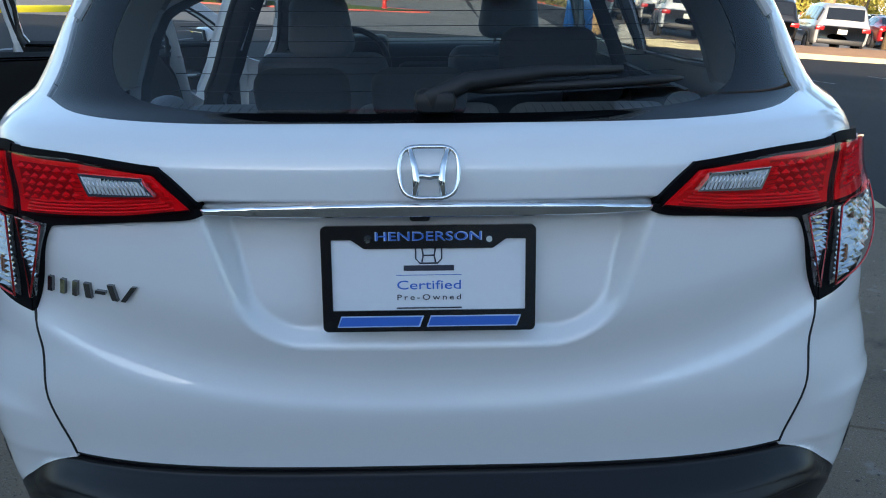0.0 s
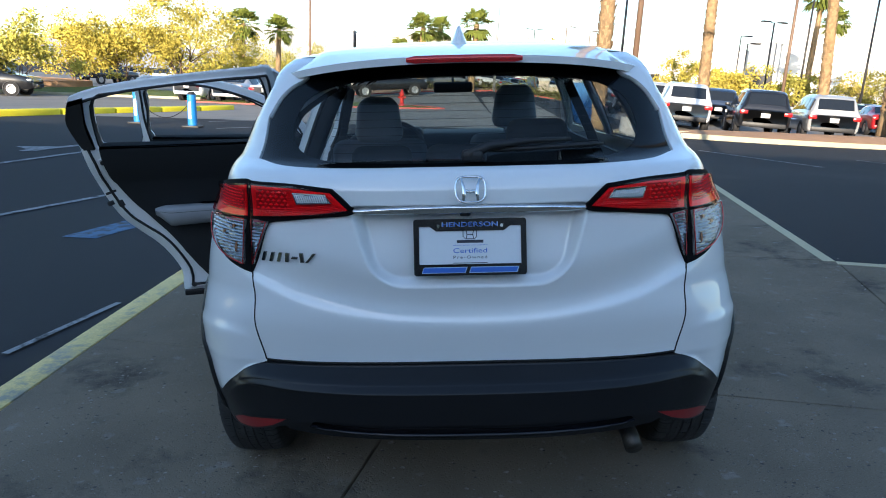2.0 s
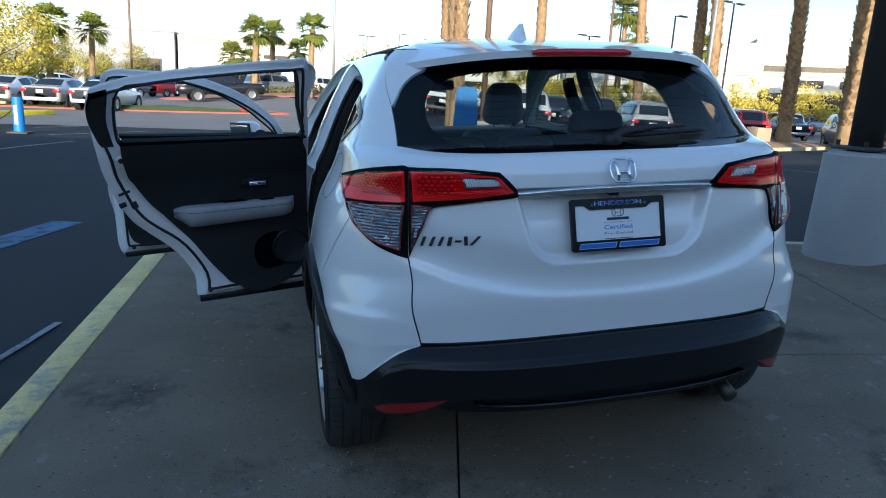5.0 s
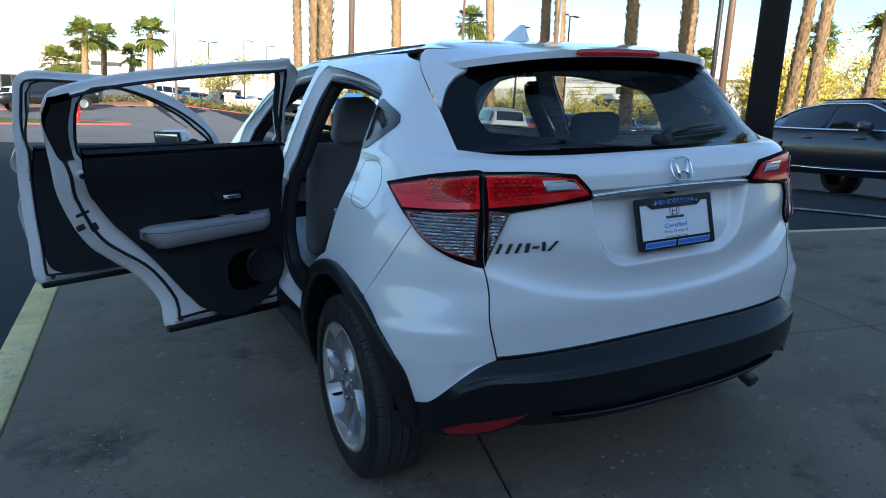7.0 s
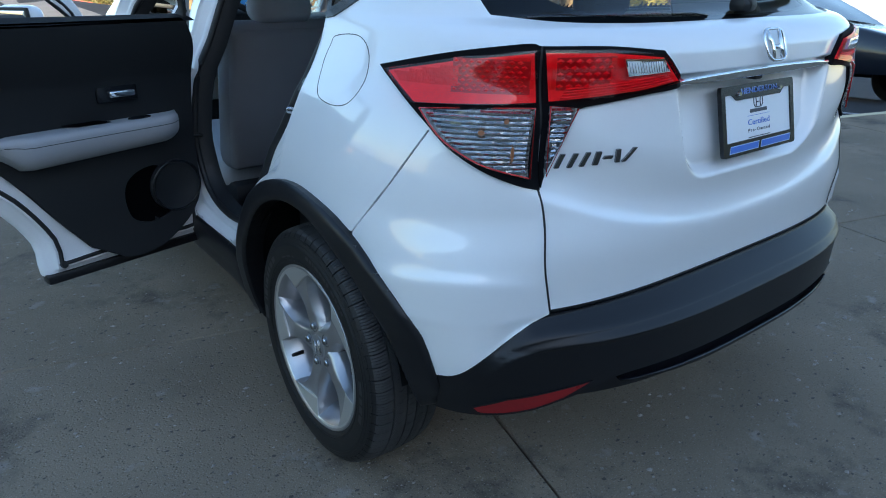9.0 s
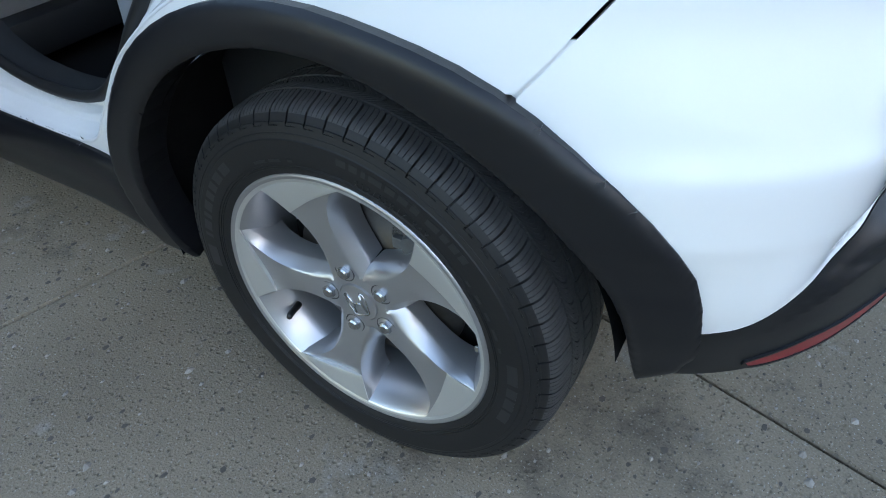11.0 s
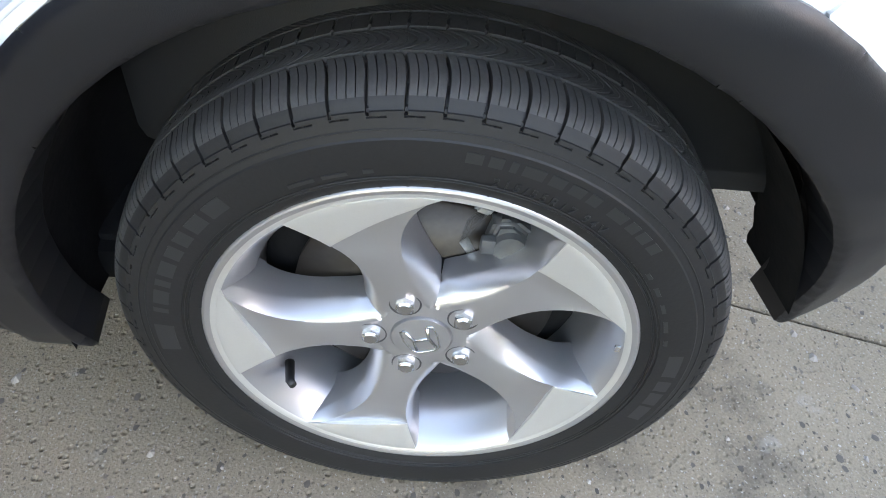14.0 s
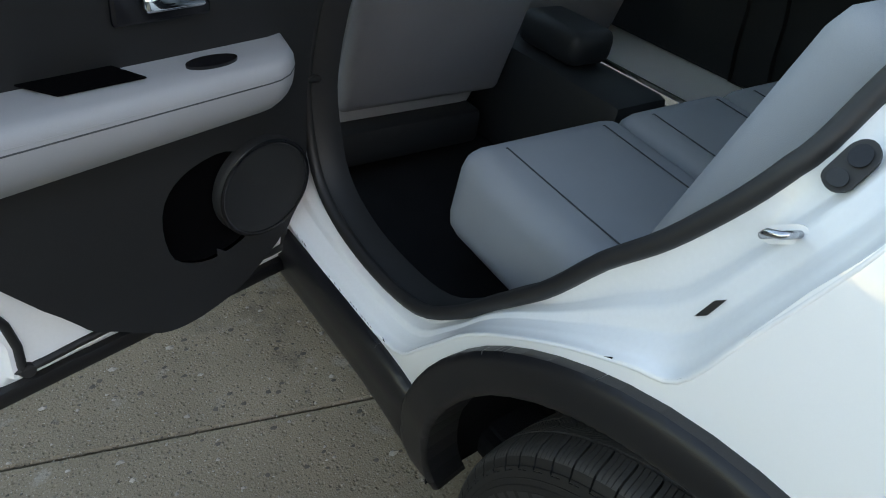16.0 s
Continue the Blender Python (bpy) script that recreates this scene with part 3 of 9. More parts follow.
# the right side carries closed doors with windows
WIN_R = [(0.80, 1.300), (1.05, 1.360), (1.35, 1.400), (1.555, 1.412), (1.585, 1.25), (1.60, 1.115), (1.2, 1.125), (0.86, 1.145), (0.78, 1.20)]
WIN_F = [(1.70, 1.412), (1.90, 1.414), (2.10, 1.390), (2.34, 1.300), (2.56, 1.165), (2.62, 1.105), (2.2, 1.10), (1.70, 1.108)]
o = mirrored(outer)
for w in (WIN_R, WIN_F):
    o = keyhole(o, mirrored(path(*[[L(*a), L(*b)] for a, b in zip(w, w[1:] + w[:1])])))
part("body_side", sheet(keyhole(o, mirrored(shrink(qwin, -0.012))), thick=0.010, du=1.5, dv=0.0165), PAINT, car, "white painted body side")
for w in (WIN_R, WIN_F):
    wl = path(*[[L(*a), L(*b)] for a, b in zip(w, w[1:] + w[:1])])
    part("side_window", sheet(mirrored(shrink(wl, -0.01)), off=-0.006, thick=0.003, du=3, dv=0.04), DARK_GLASS if w is WIN_R else LIGHT_GLASS, car, "tinted side window")
    part("window_surround", sheet(mirrored(keyhole(shrink(wl, -0.018), shrink(wl, 0.006))), off=0.003, thick=0.004, du=2, dv=0.02), GLOSSBLACK, car, "black window surround")
for m in (0, 1):
    q = mirrored(qwin) if m else qwin
    part("quarter_window", sheet(shrink(q, -0.010), off=-0.004, thick=0.003), DARK_GLASS, car, "small tinted quarter window")
    part("quarter_window_frame", sheet(keyhole(shrink(q, -0.016), shrink(q, 0.010)), off=0.003, thick=0.006, du=1.0, dv=0.01), GLOSSBLACK, car, "black quarter window frame")


def loft(rows):
    """A band through closed rows of points that run alike."""
    n = len(rows[0])
    verts = [v for r in rows for v in r]
    faces = [[i * n + k, i * n + (k + 1) % n, (i + 1) * n + (k + 1) % n, (i + 1) * n + k] for i in range(len(rows) - 1) for k in range(n)]
    return verts, faces


def on_side(pts, off):
    q = np.array([L(*p) for p in pts])
    return list(P(q[:, 0], q[:, 1]) + normals_of(P, q[:, 0], q[:, 1], 0.2, 0.002) * off)


def jamb(out, inn, name):
    a, b = ring(out, 4), ring(inn, 4)
    a, b = np.array(a), np.array(b)
    wide = np.array(shrink([tuple(v) for v in a], -0.0045, 1.0))
    rows = [on_side(wide, -0.001), on_side(a + (wide - a) * 0.85, 0.0009), on_side(a + (wide - a) * 0.3, 0.0009), on_side(a, -0.0002), on_side(a + (b - a) * 0.02, -0.0025), on_side(a + (b - a) * 0.035, -0.007)]
    for t, off in ((0.10, -0.014), (0.17, -0.018), (0.25, -0.032), (0.30, -0.034), (0.46, -0.035), (0.52, -0.038), (0.60, -0.051), (0.64, -0.053), (0.82, -0.053), (0.90, -0.050), (1.0, -0.050), (1.0, -0.085)):
        rows.append(on_side(a + (b - a) * t, off))
    part("door_jamb", loft(rows), JAMB, car, "white painted " + name + " door jamb")
    part("door_seal", tube(on_side(b, -0.048), 0.0105, 8, True), SEAL, car, "black rubber door seal")
    c = b.mean(0)
    rows = [on_side(c + (b - c) * s, off) for s, off in ((1.0, -0.05), (0.99, -0.062), (0.975, -0.085), (0.985, -0.105))]
    part("jamb_trim", loft(rows), TRIM, car, "black plastic inner trim")


jamb(REAR_OUT, REAR_IN, "rear")
jamb(FRONT_OUT, FRONT_IN, "front")

# striker, latch bezel and slot on the rear jamb
def at_side(y, z, off):
    u = np.array([uy(y, z)])
    zz = np.array([z])
    n = normals_of(P, u, zz, 0.2, 0.002)[0]
    return Vector(P(u, zz)[0] + n * off), Vector(n)


def flat_piece(poly, off, depth):
    """A flat outline in (y, z) on the jamb, standing out by depth."""
    q_ = poly if sum(a[0] * b[1] - a[1] * b[0] for a, b in zip(poly, poly[1:] + poly[:1])) < 0 else poly[::-1]
    return prism(q_, lambda a, b: at_side(a, b, off)[0], depth)


def capsule(y, z, half, r, tilt, n=9):
    c, s_ = math.cos(tilt), math.sin(tilt)
    pts = [(half + r * math.sin(math.pi * k / n), r * math.cos(math.pi * k / n)) for k in range(n + 1)]
    pts += [(-a, -b) for a, b in pts]
    return [(y + a * c - b * s_, z + a * s_ + b * c) for a, b in pts]


p0, n0 = at_side(0.812, 0.941, -0.038)
part("door_striker", tube([p0 + Vector((0, 0.009, -0.006)), p0 + n0 * 0.021 + Vector((0, 0.009, -0.006)), p0 + n0 * 0.026 + Vector((0, 0.005, -0.001)),
                           p0 + n0 * 0.026 + Vector((0, -0.005, 0.003)), p0 + n0 * 0.021 + Vector((0, -0.009, 0.006)), p0 + Vector((0, -0.009, 0.006))], 0.0036, 8), NUT, car, "steel striker loop")
part("striker_plate", flat_piece(capsule(0.812, 0.941, 0.010, 0.008, radians(-34)), -0.0375, 0.0025), JAMB, car)
TILT = radians(100)
part("door_bumper", flat_piece(capsule(0.802, 1.009, 0.0105, 0.0125, TILT), -0.0375, 0.0045), SEAL, car, "black rubber door bumper")
for k_ in (-1, 1):
    yb, zb = 0.802 + k_ * 0.0105 * math.cos(TILT), 1.009 + k_ * 0.0105 * math.sin(TILT)
    part("bumper_stud", flat_piece(capsule(yb, zb, 0.0, 0.0082, 0.0), -0.033, 0.003), GLOSSBLACK, car)
part("drain_slot", flat_piece([(0.838, 0.837), (0.830, 0.861), (0.822, 0.868), (0.829, 0.845)], -0.0365, 0.004), SEAL, car, "dark drain slot")

# roof, from the top edge of the sides inwards
loop_u = np.concatenate([np.linspace(-90 - SIDE - 90, -90 - SIDE, 26)[:-1], np.linspace(-90 - SIDE, -90, 30)[:-1], np.linspace(-90, 90, 61)[:-1],
                         np.linspace(90, 90 + SIDE, 30)[:-1], np.linspace(90 + SIDE, 90 + SIDE + 90, 26)[:-1]])
edge = P(loop_u, np.full(len(loop_u), 1.478))
mid = np.array([0, 1.42, 0])


def roof_z(s):
    return 1.478 + 0.074 * (1 - s ** 2.3)


rows = []
for s in (1.0, 0.97, 0.92, 0.84, 0.72, 0.58, 0.42, 0.26, 0.12, 0.02):
    r = mid + (edge - mid) * s
    r[:, 2] = roof_z(s)
    rows.append([tuple(v) for v in r])
part("roof", loft(rows[::-1]), PAINT, car, "white painted roof")
rows = []
for s in (1.0, 0.9, 0.6, 0.3, 0.02):
    r = mid + (edge - mid) * s * 0.97
    r[:, 2] = roof_z(s) - 0.035
    rows.append([tuple(v) for v in r])
part("headliner", loft(rows), HEADLINER, car, "pale fabric headliner")
polar = np.arctan2((edge - mid)[:, 0], -(edge - mid)[:, 1])
order = np.argsort(polar)
polar_r = np.linalg.norm((edge - mid)[:, :2], axis=1)


def roof_at(x, y):
    a = math.atan2(x, -(y - mid[1]))
    r = np.interp(a, polar[order], polar_r[order], period=2 * math.pi)
    return roof_z(min(math.hypot(x, y - mid[1]) / r, 1.0))


for sx in (-1, 1):                     # roof mouldings
    pts = [(sx * (0.505 - 0.03 * ((y - 1.5) / 0.9) ** 2), y, roof_at(sx * 0.50, y) + 0.001) for y in np.linspace(0.80, 2.1, 24)]
    part("roof_moulding", tube(pts, 0.006, 6), SEAL, car, "black roof moulding")

# spoiler over the rear window: top skin, black underside
def spoiler_pt(x, t, low):
    ax = abs(x) / 0.56
    ze = 1.462 - 0.040 * ax ** 2.4
    ye = float(P(ux(x, ze), ze, False)[1]) - 0.006 - 0.168 * (1 - ax ** 3.2)
    y0 = max(0.80 - 0.10 * ax ** 2, ye + 0.12)
    y = ye + (y0 - ye) * t
    z0 = roof_at(min(abs(x), 0.53), y0) - (0.03 * max(ax - 0.85, 0) / 0.15)
    z = ze + (z0 - ze) * (1 - (1 - t) ** 1.5) + 0.004
    if low:
        y += 0.006 * (1 - t)
        z -= 0.020 + 0.040 * min(t * 3, 1)
    return (x, y, z)


xs, ts = np.linspace(-0.56, 0.56, 41), np.linspace(0, 1, 9)
grid = [[spoiler_pt(x, t, False) for t in ts] for x in xs]
verts = [v for r in grid for v in r]
faces = [[i * 9 + j, (i + 1) * 9 + j, (i + 1) * 9 + j + 1, i * 9 + j + 1] for i in range(40) for j in range(8)]
k = len(verts)
lip = [spoiler_pt(x, 0, False) for x in xs] + [(x, spoiler_pt(x, 0, False)[1] + 0.004, spoiler_pt(x, 0, False)[2] - 0.022) for x in xs]
verts += lip
faces += [[k + i, k + 41 + i, k + 42 + i, k + i + 1] for i in range(40)]
part("roof_spoiler", (verts, faces), PAINT, car, "white painted roof spoiler")
under = [[(x, spoiler_pt(x, t, True)[1], spoiler_pt(x, t, True)[2] - (0.0 if t == 0 else 0.0)) for t in ts] for x in xs]
part("spoiler_underside", ([v for r in under for v in r], [[i * 9 + j, i * 9 + j + 1, (i + 1) * 9 + j + 1, (i + 1) * 9 + j] for i in range(40) for j in range(8)]),
     GLOSSBLACK, car, "black spoiler underside")
wing = path(cr([(-65.9, 1.290), (-73.3, 1.373), (-79.5, 1.436), (-83.0, 1.470)]), [(-83.0, 1.470), (-70.0, 1.470)], cr([(-70.0, 1.470), (-64.8, 1.412), (-66.3, 1.380), (-66.5, 1.345), (-65.5, 1.291)]))
for q in (wing, mirrored(wing)):
    part("spoiler_end", sheet(shrink(q, 0.0015), off=0.005, thick=0.030, du=0.8, dv=0.01), PAINT, car, "white painted spoiler end")
bm = bmesh.new()
lamp_pts = [(x, spoiler_pt(x, 0, False)[1] - 0.003, spoiler_pt(x, 0, False)[2] - 0.009) for x in np.linspace(-0.176, 0.176, 15)]
verts, faces = [], []
for i, (x, y, z) in enumerate(lamp_pts):
    h = 0.011 if 0 < i < 14 else 0.006
    verts += [(x, y - 0.004, z + h), (x, y - 0.006, z), (x, y - 0.003, z - h), (x, y + 0.02, z + h), (x, y + 0.02, z - h)]
for i in range(14):
    a, b = i * 5, i * 5 + 5
    faces += [[a, a + 1, b + 1, b], [a + 1, a + 2, b + 2, b + 1], [a + 3, a, b, b + 3]]
bm.free()
part("high_brake_lamp", (verts, faces), RED_DARK, car, "dark red high brake lamp strip")

# rear window: glass, its black border, the heater lines
top_edge = [(0, 1.452), (-30, 1.448), (-50, 1.440), (-63, 1.420), (-66.5, 1.385)]
glass_outline = cr(glass_low)[::-1] + cr([(-57.6, 1.178), (-61.8, 1.232), (-65.5, 1.290), (-66.6, 1.345), (-66.4, 1.385)])[1:] + cr(top_edge[::-1])[1:]
glass_outline = glass_outline + mirrored(glass_outline)[1:-1]
clear = ring([(0, 1.174), (-20, 1.174), (-36, 1.178), (-46, 1.195), (-53, 1.235), (-57.5, 1.290), (-59.5, 1.345), (-57, 1.385), (-48, 1.402), (-30, 1.410), (0, 1.412),
              (30, 1.410), (48, 1.402), (57, 1.385), (59.5, 1.345), (57.5, 1.290), (53, 1.235), (46, 1.195), (36, 1.178), (20, 1.174)], 3)
part("rear_window", sheet(shrink(glass_outline, -0.006), off=-0.004, thick=0.004, du=1.4, dv=0.018), DARK_GLASS, car, "tinted rear window")
part("window_border", sheet(keyhole(shrink(glass_outline, -0.010), clear), off=-0.009, thick=0.002, du=1.4, dv=0.018), BORDER, car, "black printed window border")
for i in range(9):
    z = 1.20 + 0.022 * i
    us = np.linspace(-50, 50, 40) * (1 - 0.02 * i if i > 5 else 0.8 + 0.04 * i)
    part("heater_line", tube(list(P(us, np.full(40, z)) + normals_of(P, us, np.full(40, z), 0.2, 0.002) * -0.010), 0.0006, 4), SEAL, car)

# wiper
def on_glass(x, z, off):
    u = np.array([ux(x, z)])
    return Vector(P(u, np.array([z]))[0] + normals_of(P, u, np.array([z]), 0.2, 0.002)[0] * off)


wiper = part("wiper_arm", tube([on_glass(0.0, 1.168, 0.02), on_glass(0.06, 1.186, 0.030), on_glass(0.18, 1.200, 0.026), on_glass(0.30, 1.206, 0.020)],
                               [0.016, 0.014, 0.010, 0.006], 10), SEAL, car, "black rear wiper arm")
part("wiper_blade", tube([on_glass(x, 1.188 + 0.030 * x, 0.008) for x in np.linspace(0.06, 0.40, 12)], [0.004] + [0.0075] * 10 + [0.003], 8), SEAL, wiper)
bm = bmesh.new()
rbox(bm, on_glass(0.012, 1.172, 0.016), (0.062, 0.045, 0.034), 0.014)
part("wiper_boss", bm, SEAL, wiper)

# chrome bar over the plate, camera pod
bar = cr([(-26.8, 1.053), (-20, 1.058), (-10, 1.061), (0, 1.062)])
bar = bar + [(-a, b) for a, b in bar[::-1]][1:] + [(-a, b) for a, b in cr([(-27.4, 1.043), (-20, 1.041), (-10, 1.040), (0, 1.040)])] + cr([(-27.4, 1.043), (-20, 1.041), (-10, 1.040), (0, 1.040)])[::-1][1:]
part("chrome_bar", sheet(bar, F=lambda u, z: P(u, z, False) + np.stack([0 * z, 0.42 * (1.062 - z), 0 * z], -1), off=0.006, thick=0.05, du=0.8, dv=0.0025, bulge=0.0045, edge=0.0045), CHROME, car, "polished chrome bar")
bm = bmesh.new()
rbox(bm, (-0.012, 0.074, 1.036), (0.030, 0.030, 0.016), 0.005)
part("rear_camera", bm, SEAL, car, "small black camera pod")

# emblem: a rounded ring with two uprights and a bridge
def em(a, b, off):
    return (a * 0.43 + 0.002, 0.050 + 0.145 * b - off, 1.107 + b * 0.345)


ring_pts = ring([(-0.088, 0.06), (-0.095, 0.0), (-0.084, -0.066), (-0.05, -0.094), (0, -0.097), (0.05, -0.094), (0.084, -0.066), (0.095, 0.0), (0.088, 0.06), (0.06, 0.088), (0, 0.091), (-0.06, 0.088)], 4)
emblem = part("emblem_ring", tube([em(a, b, 0.006) for a, b in ring_pts], 0.0034, 8, True), CHROME, car, "chrome ring emblem")
for sx in (-1, 1):
    part("emblem_bar", tube([em(sx * 0.060, 0.082, 0.006), em(sx * 0.046, 0.02, 0.008), em(sx * 0.040, -0.03, 0.008), em(sx * 0.046, -0.086, 0.006)], [0.0042, 0.0055, 0.0060, 0.0046], 8), CHROME, emblem)
part("emblem_bridge", tube([em(-0.040, -0.012, 0.006), em(0, -0.018, 0.007), em(0.040, -0.012, 0.006)], 0.0050, 8), CHROME, emblem)

# model badge as plain slanted chrome bars
for x0, x1, lean, z0, z1 in ((-0.603, -0.594, 0.010, 0.898, 0.926), (-0.578, -0.569, 0.010, 0.898, 0.926), (-0.554, -0.545, 0.010, 0.899, 0.927), (-0.528, -0.517, 0.004, 0.900, 0.927), (-0.508, -0.490, 0.003, 0.911, 0.917), (-0.480, -0.470, -0.002, 0.902, 0.929), (-0.466, -0.457, 0.024, 0.902, 0.929)):
    poly = [(ux(x0, z0), z0), (ux(x1, z0), z0), (ux(x1 + lean, z1), z1), (ux(x0 + lean, z1), z1)]
    part("badge_bar", sheet(poly, off=0.005, thick=0.006, du=0.6, dv=0.01), DARK_CHROME, car, "slanted chrome badge bar")

# number plate holder with dealer card
PY = lambda z: 0.040 + (z - 0.868) * 0.232 - 0.004


def pl(x, z, off=0.0):
    return (x * 1.0 - 0.0, PY(z + 0.868) - off, z + 0.868)


def rounded(w, h, r, n=5, cx=0.0, cz=0.0):
    out = []
    for sx, sz, a0 in ((1, 1, 0), (-1, 1, 90), (-1, -1, 180), (1, -1, 270)):
        for i in range(n + 1):
            a = radians(a0 + 90 * i / n)
            out.append((cx + sx * (w / 2 - r) + r * math.cos(a), cz + sz * (h / 2 - r) + r * math.sin(a)))
    return out


card = part("dealer_plate", prism([(a, b) for a, b in rounded(0.300, 0.144, 0.008, 4, 0, 0.075)][::-1], lambda a, b: pl(a, b, 0.0), -0.002), PLATE_WHITE, car, "white dealer card in a black plate frame", flat=True)
bm = bmesh.new()
fo = rounded(0.314, 0.154, 0.008, 5, 0, 0.076)
for q in ([v for v in fo if v[1] < 0.03] + [(0.157, 0.030), (-0.157, 0.030)],
          [v for v in fo if v[1] > 0.133] + [(-0.157, 0.133), (-0.113, 0.133), (-0.094, 0.120), (0.094, 0.120), (0.113, 0.133), (0.157, 0.133)],
          [(-0.157, 0.030), (-0.142, 0.030), (-0.142, 0.133), (-0.157, 0.133)], [(0.142, 0.030), (0.157, 0.030), (0.157, 0.133), (0.142, 0.133)]):
    if sum(a[0] * b[1] - a[1] * b[0] for a, b in zip(q, q[1:] + q[:1])) < 0:
        q = q[::-1]
    join(bm, prism(q[::-1], lambda a, b: pl(a, b, 0.006), 0.010))
bmesh.ops.recalc_face_normals(bm, faces=bm.faces)
part("plate_frame", bm, GLOSSBLACK, card, "black plastic plate frame", flat=True)


def put_text(text, size, cx, cz, off, material, width=None, spacing=1.0, shear=0.0, name="lettering"):
    v, f = letters(text, size, 0.0003, spacing)
    if width:
        v[:, 0] *= width / (v[:, 0].max() - v[:, 0].min())
    v[:, 0] -= (v[:, 0].max() + v[:, 0].min()) / 2
    v[:, 1] -= (v[:, 1].max() + v[:, 1].min()) / 2
    pts = [pl(cx + a + shear * b, cz + b, off + c) for a, b, c in v]
    return part(name, (pts, f), material, card, flat=True)


put_text("HENDERSON", 0.0185, 0.0, 0.138, 0.0065, PALE_INK, 0.156)
put_text("HENDERSON", 0.0165, 0.0, 0.138, 0.0072, BLUE_INK, 0.152)
put_text("Certified", 0.0185, 0.0, 0.066, 0.0026, BLUE_INK, 0.094)
put_text("Pre-Owned", 0.0115, 0.0, 0.048, 0.0026, DARK_INK, 0.094, 1.35)


def bar_on_plate(x0, x1, z0, z1, off, material, shear=0.0, name="printed_bar"):
    q = [(x0 + shear * 0, z0), (x1, z0), (x1 + shear, z1), (x0 + shear, z1)]
    part(name, prism([(a, b) for a, b in q][::-1], lambda a, b: pl(a, b, off), -0.0004), material, card, flat=True)


bar_on_plate(-0.037, 0.037, 0.0865, 0.0945, 0.0024, DARK_INK)
bar_on_plate(-0.048, 0.048, 0.0800, 0.0808, 0.0024, BLUE_INK)
bar_on_plate(-0.048, 0.048, 0.0310, 0.0330, 0.0024, DARK_INK)
for x0, x1 in ((-0.136, -0.014), (-0.004, 0.130)):
    bar_on_plate(x0, x1, 0.0060, 0.0225, 0.0064, PALE_INK, 0.006)
    bar_on_plate(x0 + 0.002, x1 - 0.002, 0.0078, 0.0207, 0.0068, BLUE_INK, 0.005)
for pts in ([(-0.019, 0.121), (-0.019, 0.104), (-0.013, 0.0975), (0.013, 0.0975), (0.019, 0.104), (0.019, 0.121)], [(-0.010, 0.120), (-0.008, 0.109), (-0.010, 0.099)], [(0.010, 0.120), (0.008, 0.109), (0.010, 0.099)], [(-0.008, 0.109), (0.008, 0.109)]):
    part("printed_mark", tube([pl(a, b, 0.0026) for a, b in pts], 0.0012, 5), DARK_INK, card)
for sx in (-1, 1):
    bm = bmesh.new()
    q = Vector(pl(sx * 0.088, 0.134, 0.006))
    cyl(bm, q, q + Vector((0, -0.006, 0.001)), 0.0060, 0.0045, 14)
    part("plate_screw", bm, CHROME, card, "chrome plate screw")

# black rear bumper, valance, reflectors, exhaust
low_edge = [L(0.285, 0.380), L(0.268, 0.352), (-56.0, 0.348), (-49.0, 0.366), (-42.5, 0.398), (-37.5, 0.426), (-32.0, 0.440), (-14.0, 0.438), (0, 0.438)]
b_half = cr(BUMP_TOP)[::-1]
b_top = [(0, 0.5925), (-15, 0.5925), (-30, 0.592)] + [(-45.5, 0.589)]
b_out = cr(b_top) + b_half[1:] + [L(0.70 - 0.449 * math.cos(radians(a)), 0.322 + 0.449 * math.sin(radians(a))) for a in (15, 10)] + cr(low_edge)
b_out = b_out + mirrored(b_out)[1:-1]
part("rear_bumper", sheet(b_out, off=0.001, thick=0.020, du=0.9, dv=0.0018, ev=0.0006), BLACK, car, "grained black plastic rear bumper")
v_half = cr([(0, 0.446), (-14, 0.446), (-30, 0.446), (-37, 0.430), (-44, 0.405)]) + [(-44, 0.405), (-40, 0.384), (-30, 0.380)]
v_half = v_half + cr([(-30, 0.380), (-15, 0.376), (0, 0.375)])[1:]
part("rear_valance", sheet(v_half + mirrored(v_half)[1:-1], off=-0.022, thick=0.012, du=1.5, dv=0.02), BLACK, car, "black lower valance")
lip = cr([(-34.5, 0.424), (-30, 0.420), (-15, 0.414), (0, 0.413)])
lip = lip + [(-a, b) for a, b in lip[::-1]][1:]
lip = lip + [(a, b - 0.013 * (1 - (abs(a) / 35.5) ** 4)) for a, b in lip[::-1]]
part("valance_lip", sheet(lip, off=0.004, thick=0.05, du=0.9, dv=0.004, bulge=0.004, edge=0.006), GLOSSBLACK, car, "black valance lip")
refl = path([(-55.4, 0.374), (-51.0, 0.405)], [(-51.0, 0.405), (-39.2, 0.438)], [(-39.2, 0.438), (-43.0, 0.403)], cr([(-43.0, 0.403), (-48.0, 0.376), (-54.0, 0.360), (-55.4, 0.370)]))
for q in (refl, mirrored(refl)):
    part("bumper_reflector", sheet(q, off=0.003, thick=0.006, du=0.8, dv=0.008), REFLECTOR_RED, car, "red bumper reflector")
    rim = shrink(q, -0.004)
    part("reflector_rim", sheet(keyhole(rim, shrink(q, 0.0005)), off=0.004, thick=0.006, du=0.8, dv=0.008), BLACK, car)
part("exhaust_tip", tube([(0.50, 0.42, 0.27), (0.50, 0.24, 0.300), (0.50, 0.15, 0.302), (0.502, 0.095, 0.280)], [0.026, 0.026, 0.027, 0.027], 18), EXHAUST, car, "dull steel exhaust tip")
bm = bmesh.new()
rbox(bm, (0.30, 0.40, 0.30), (0.52, 0.24, 0.15), 0.06, None, 3)
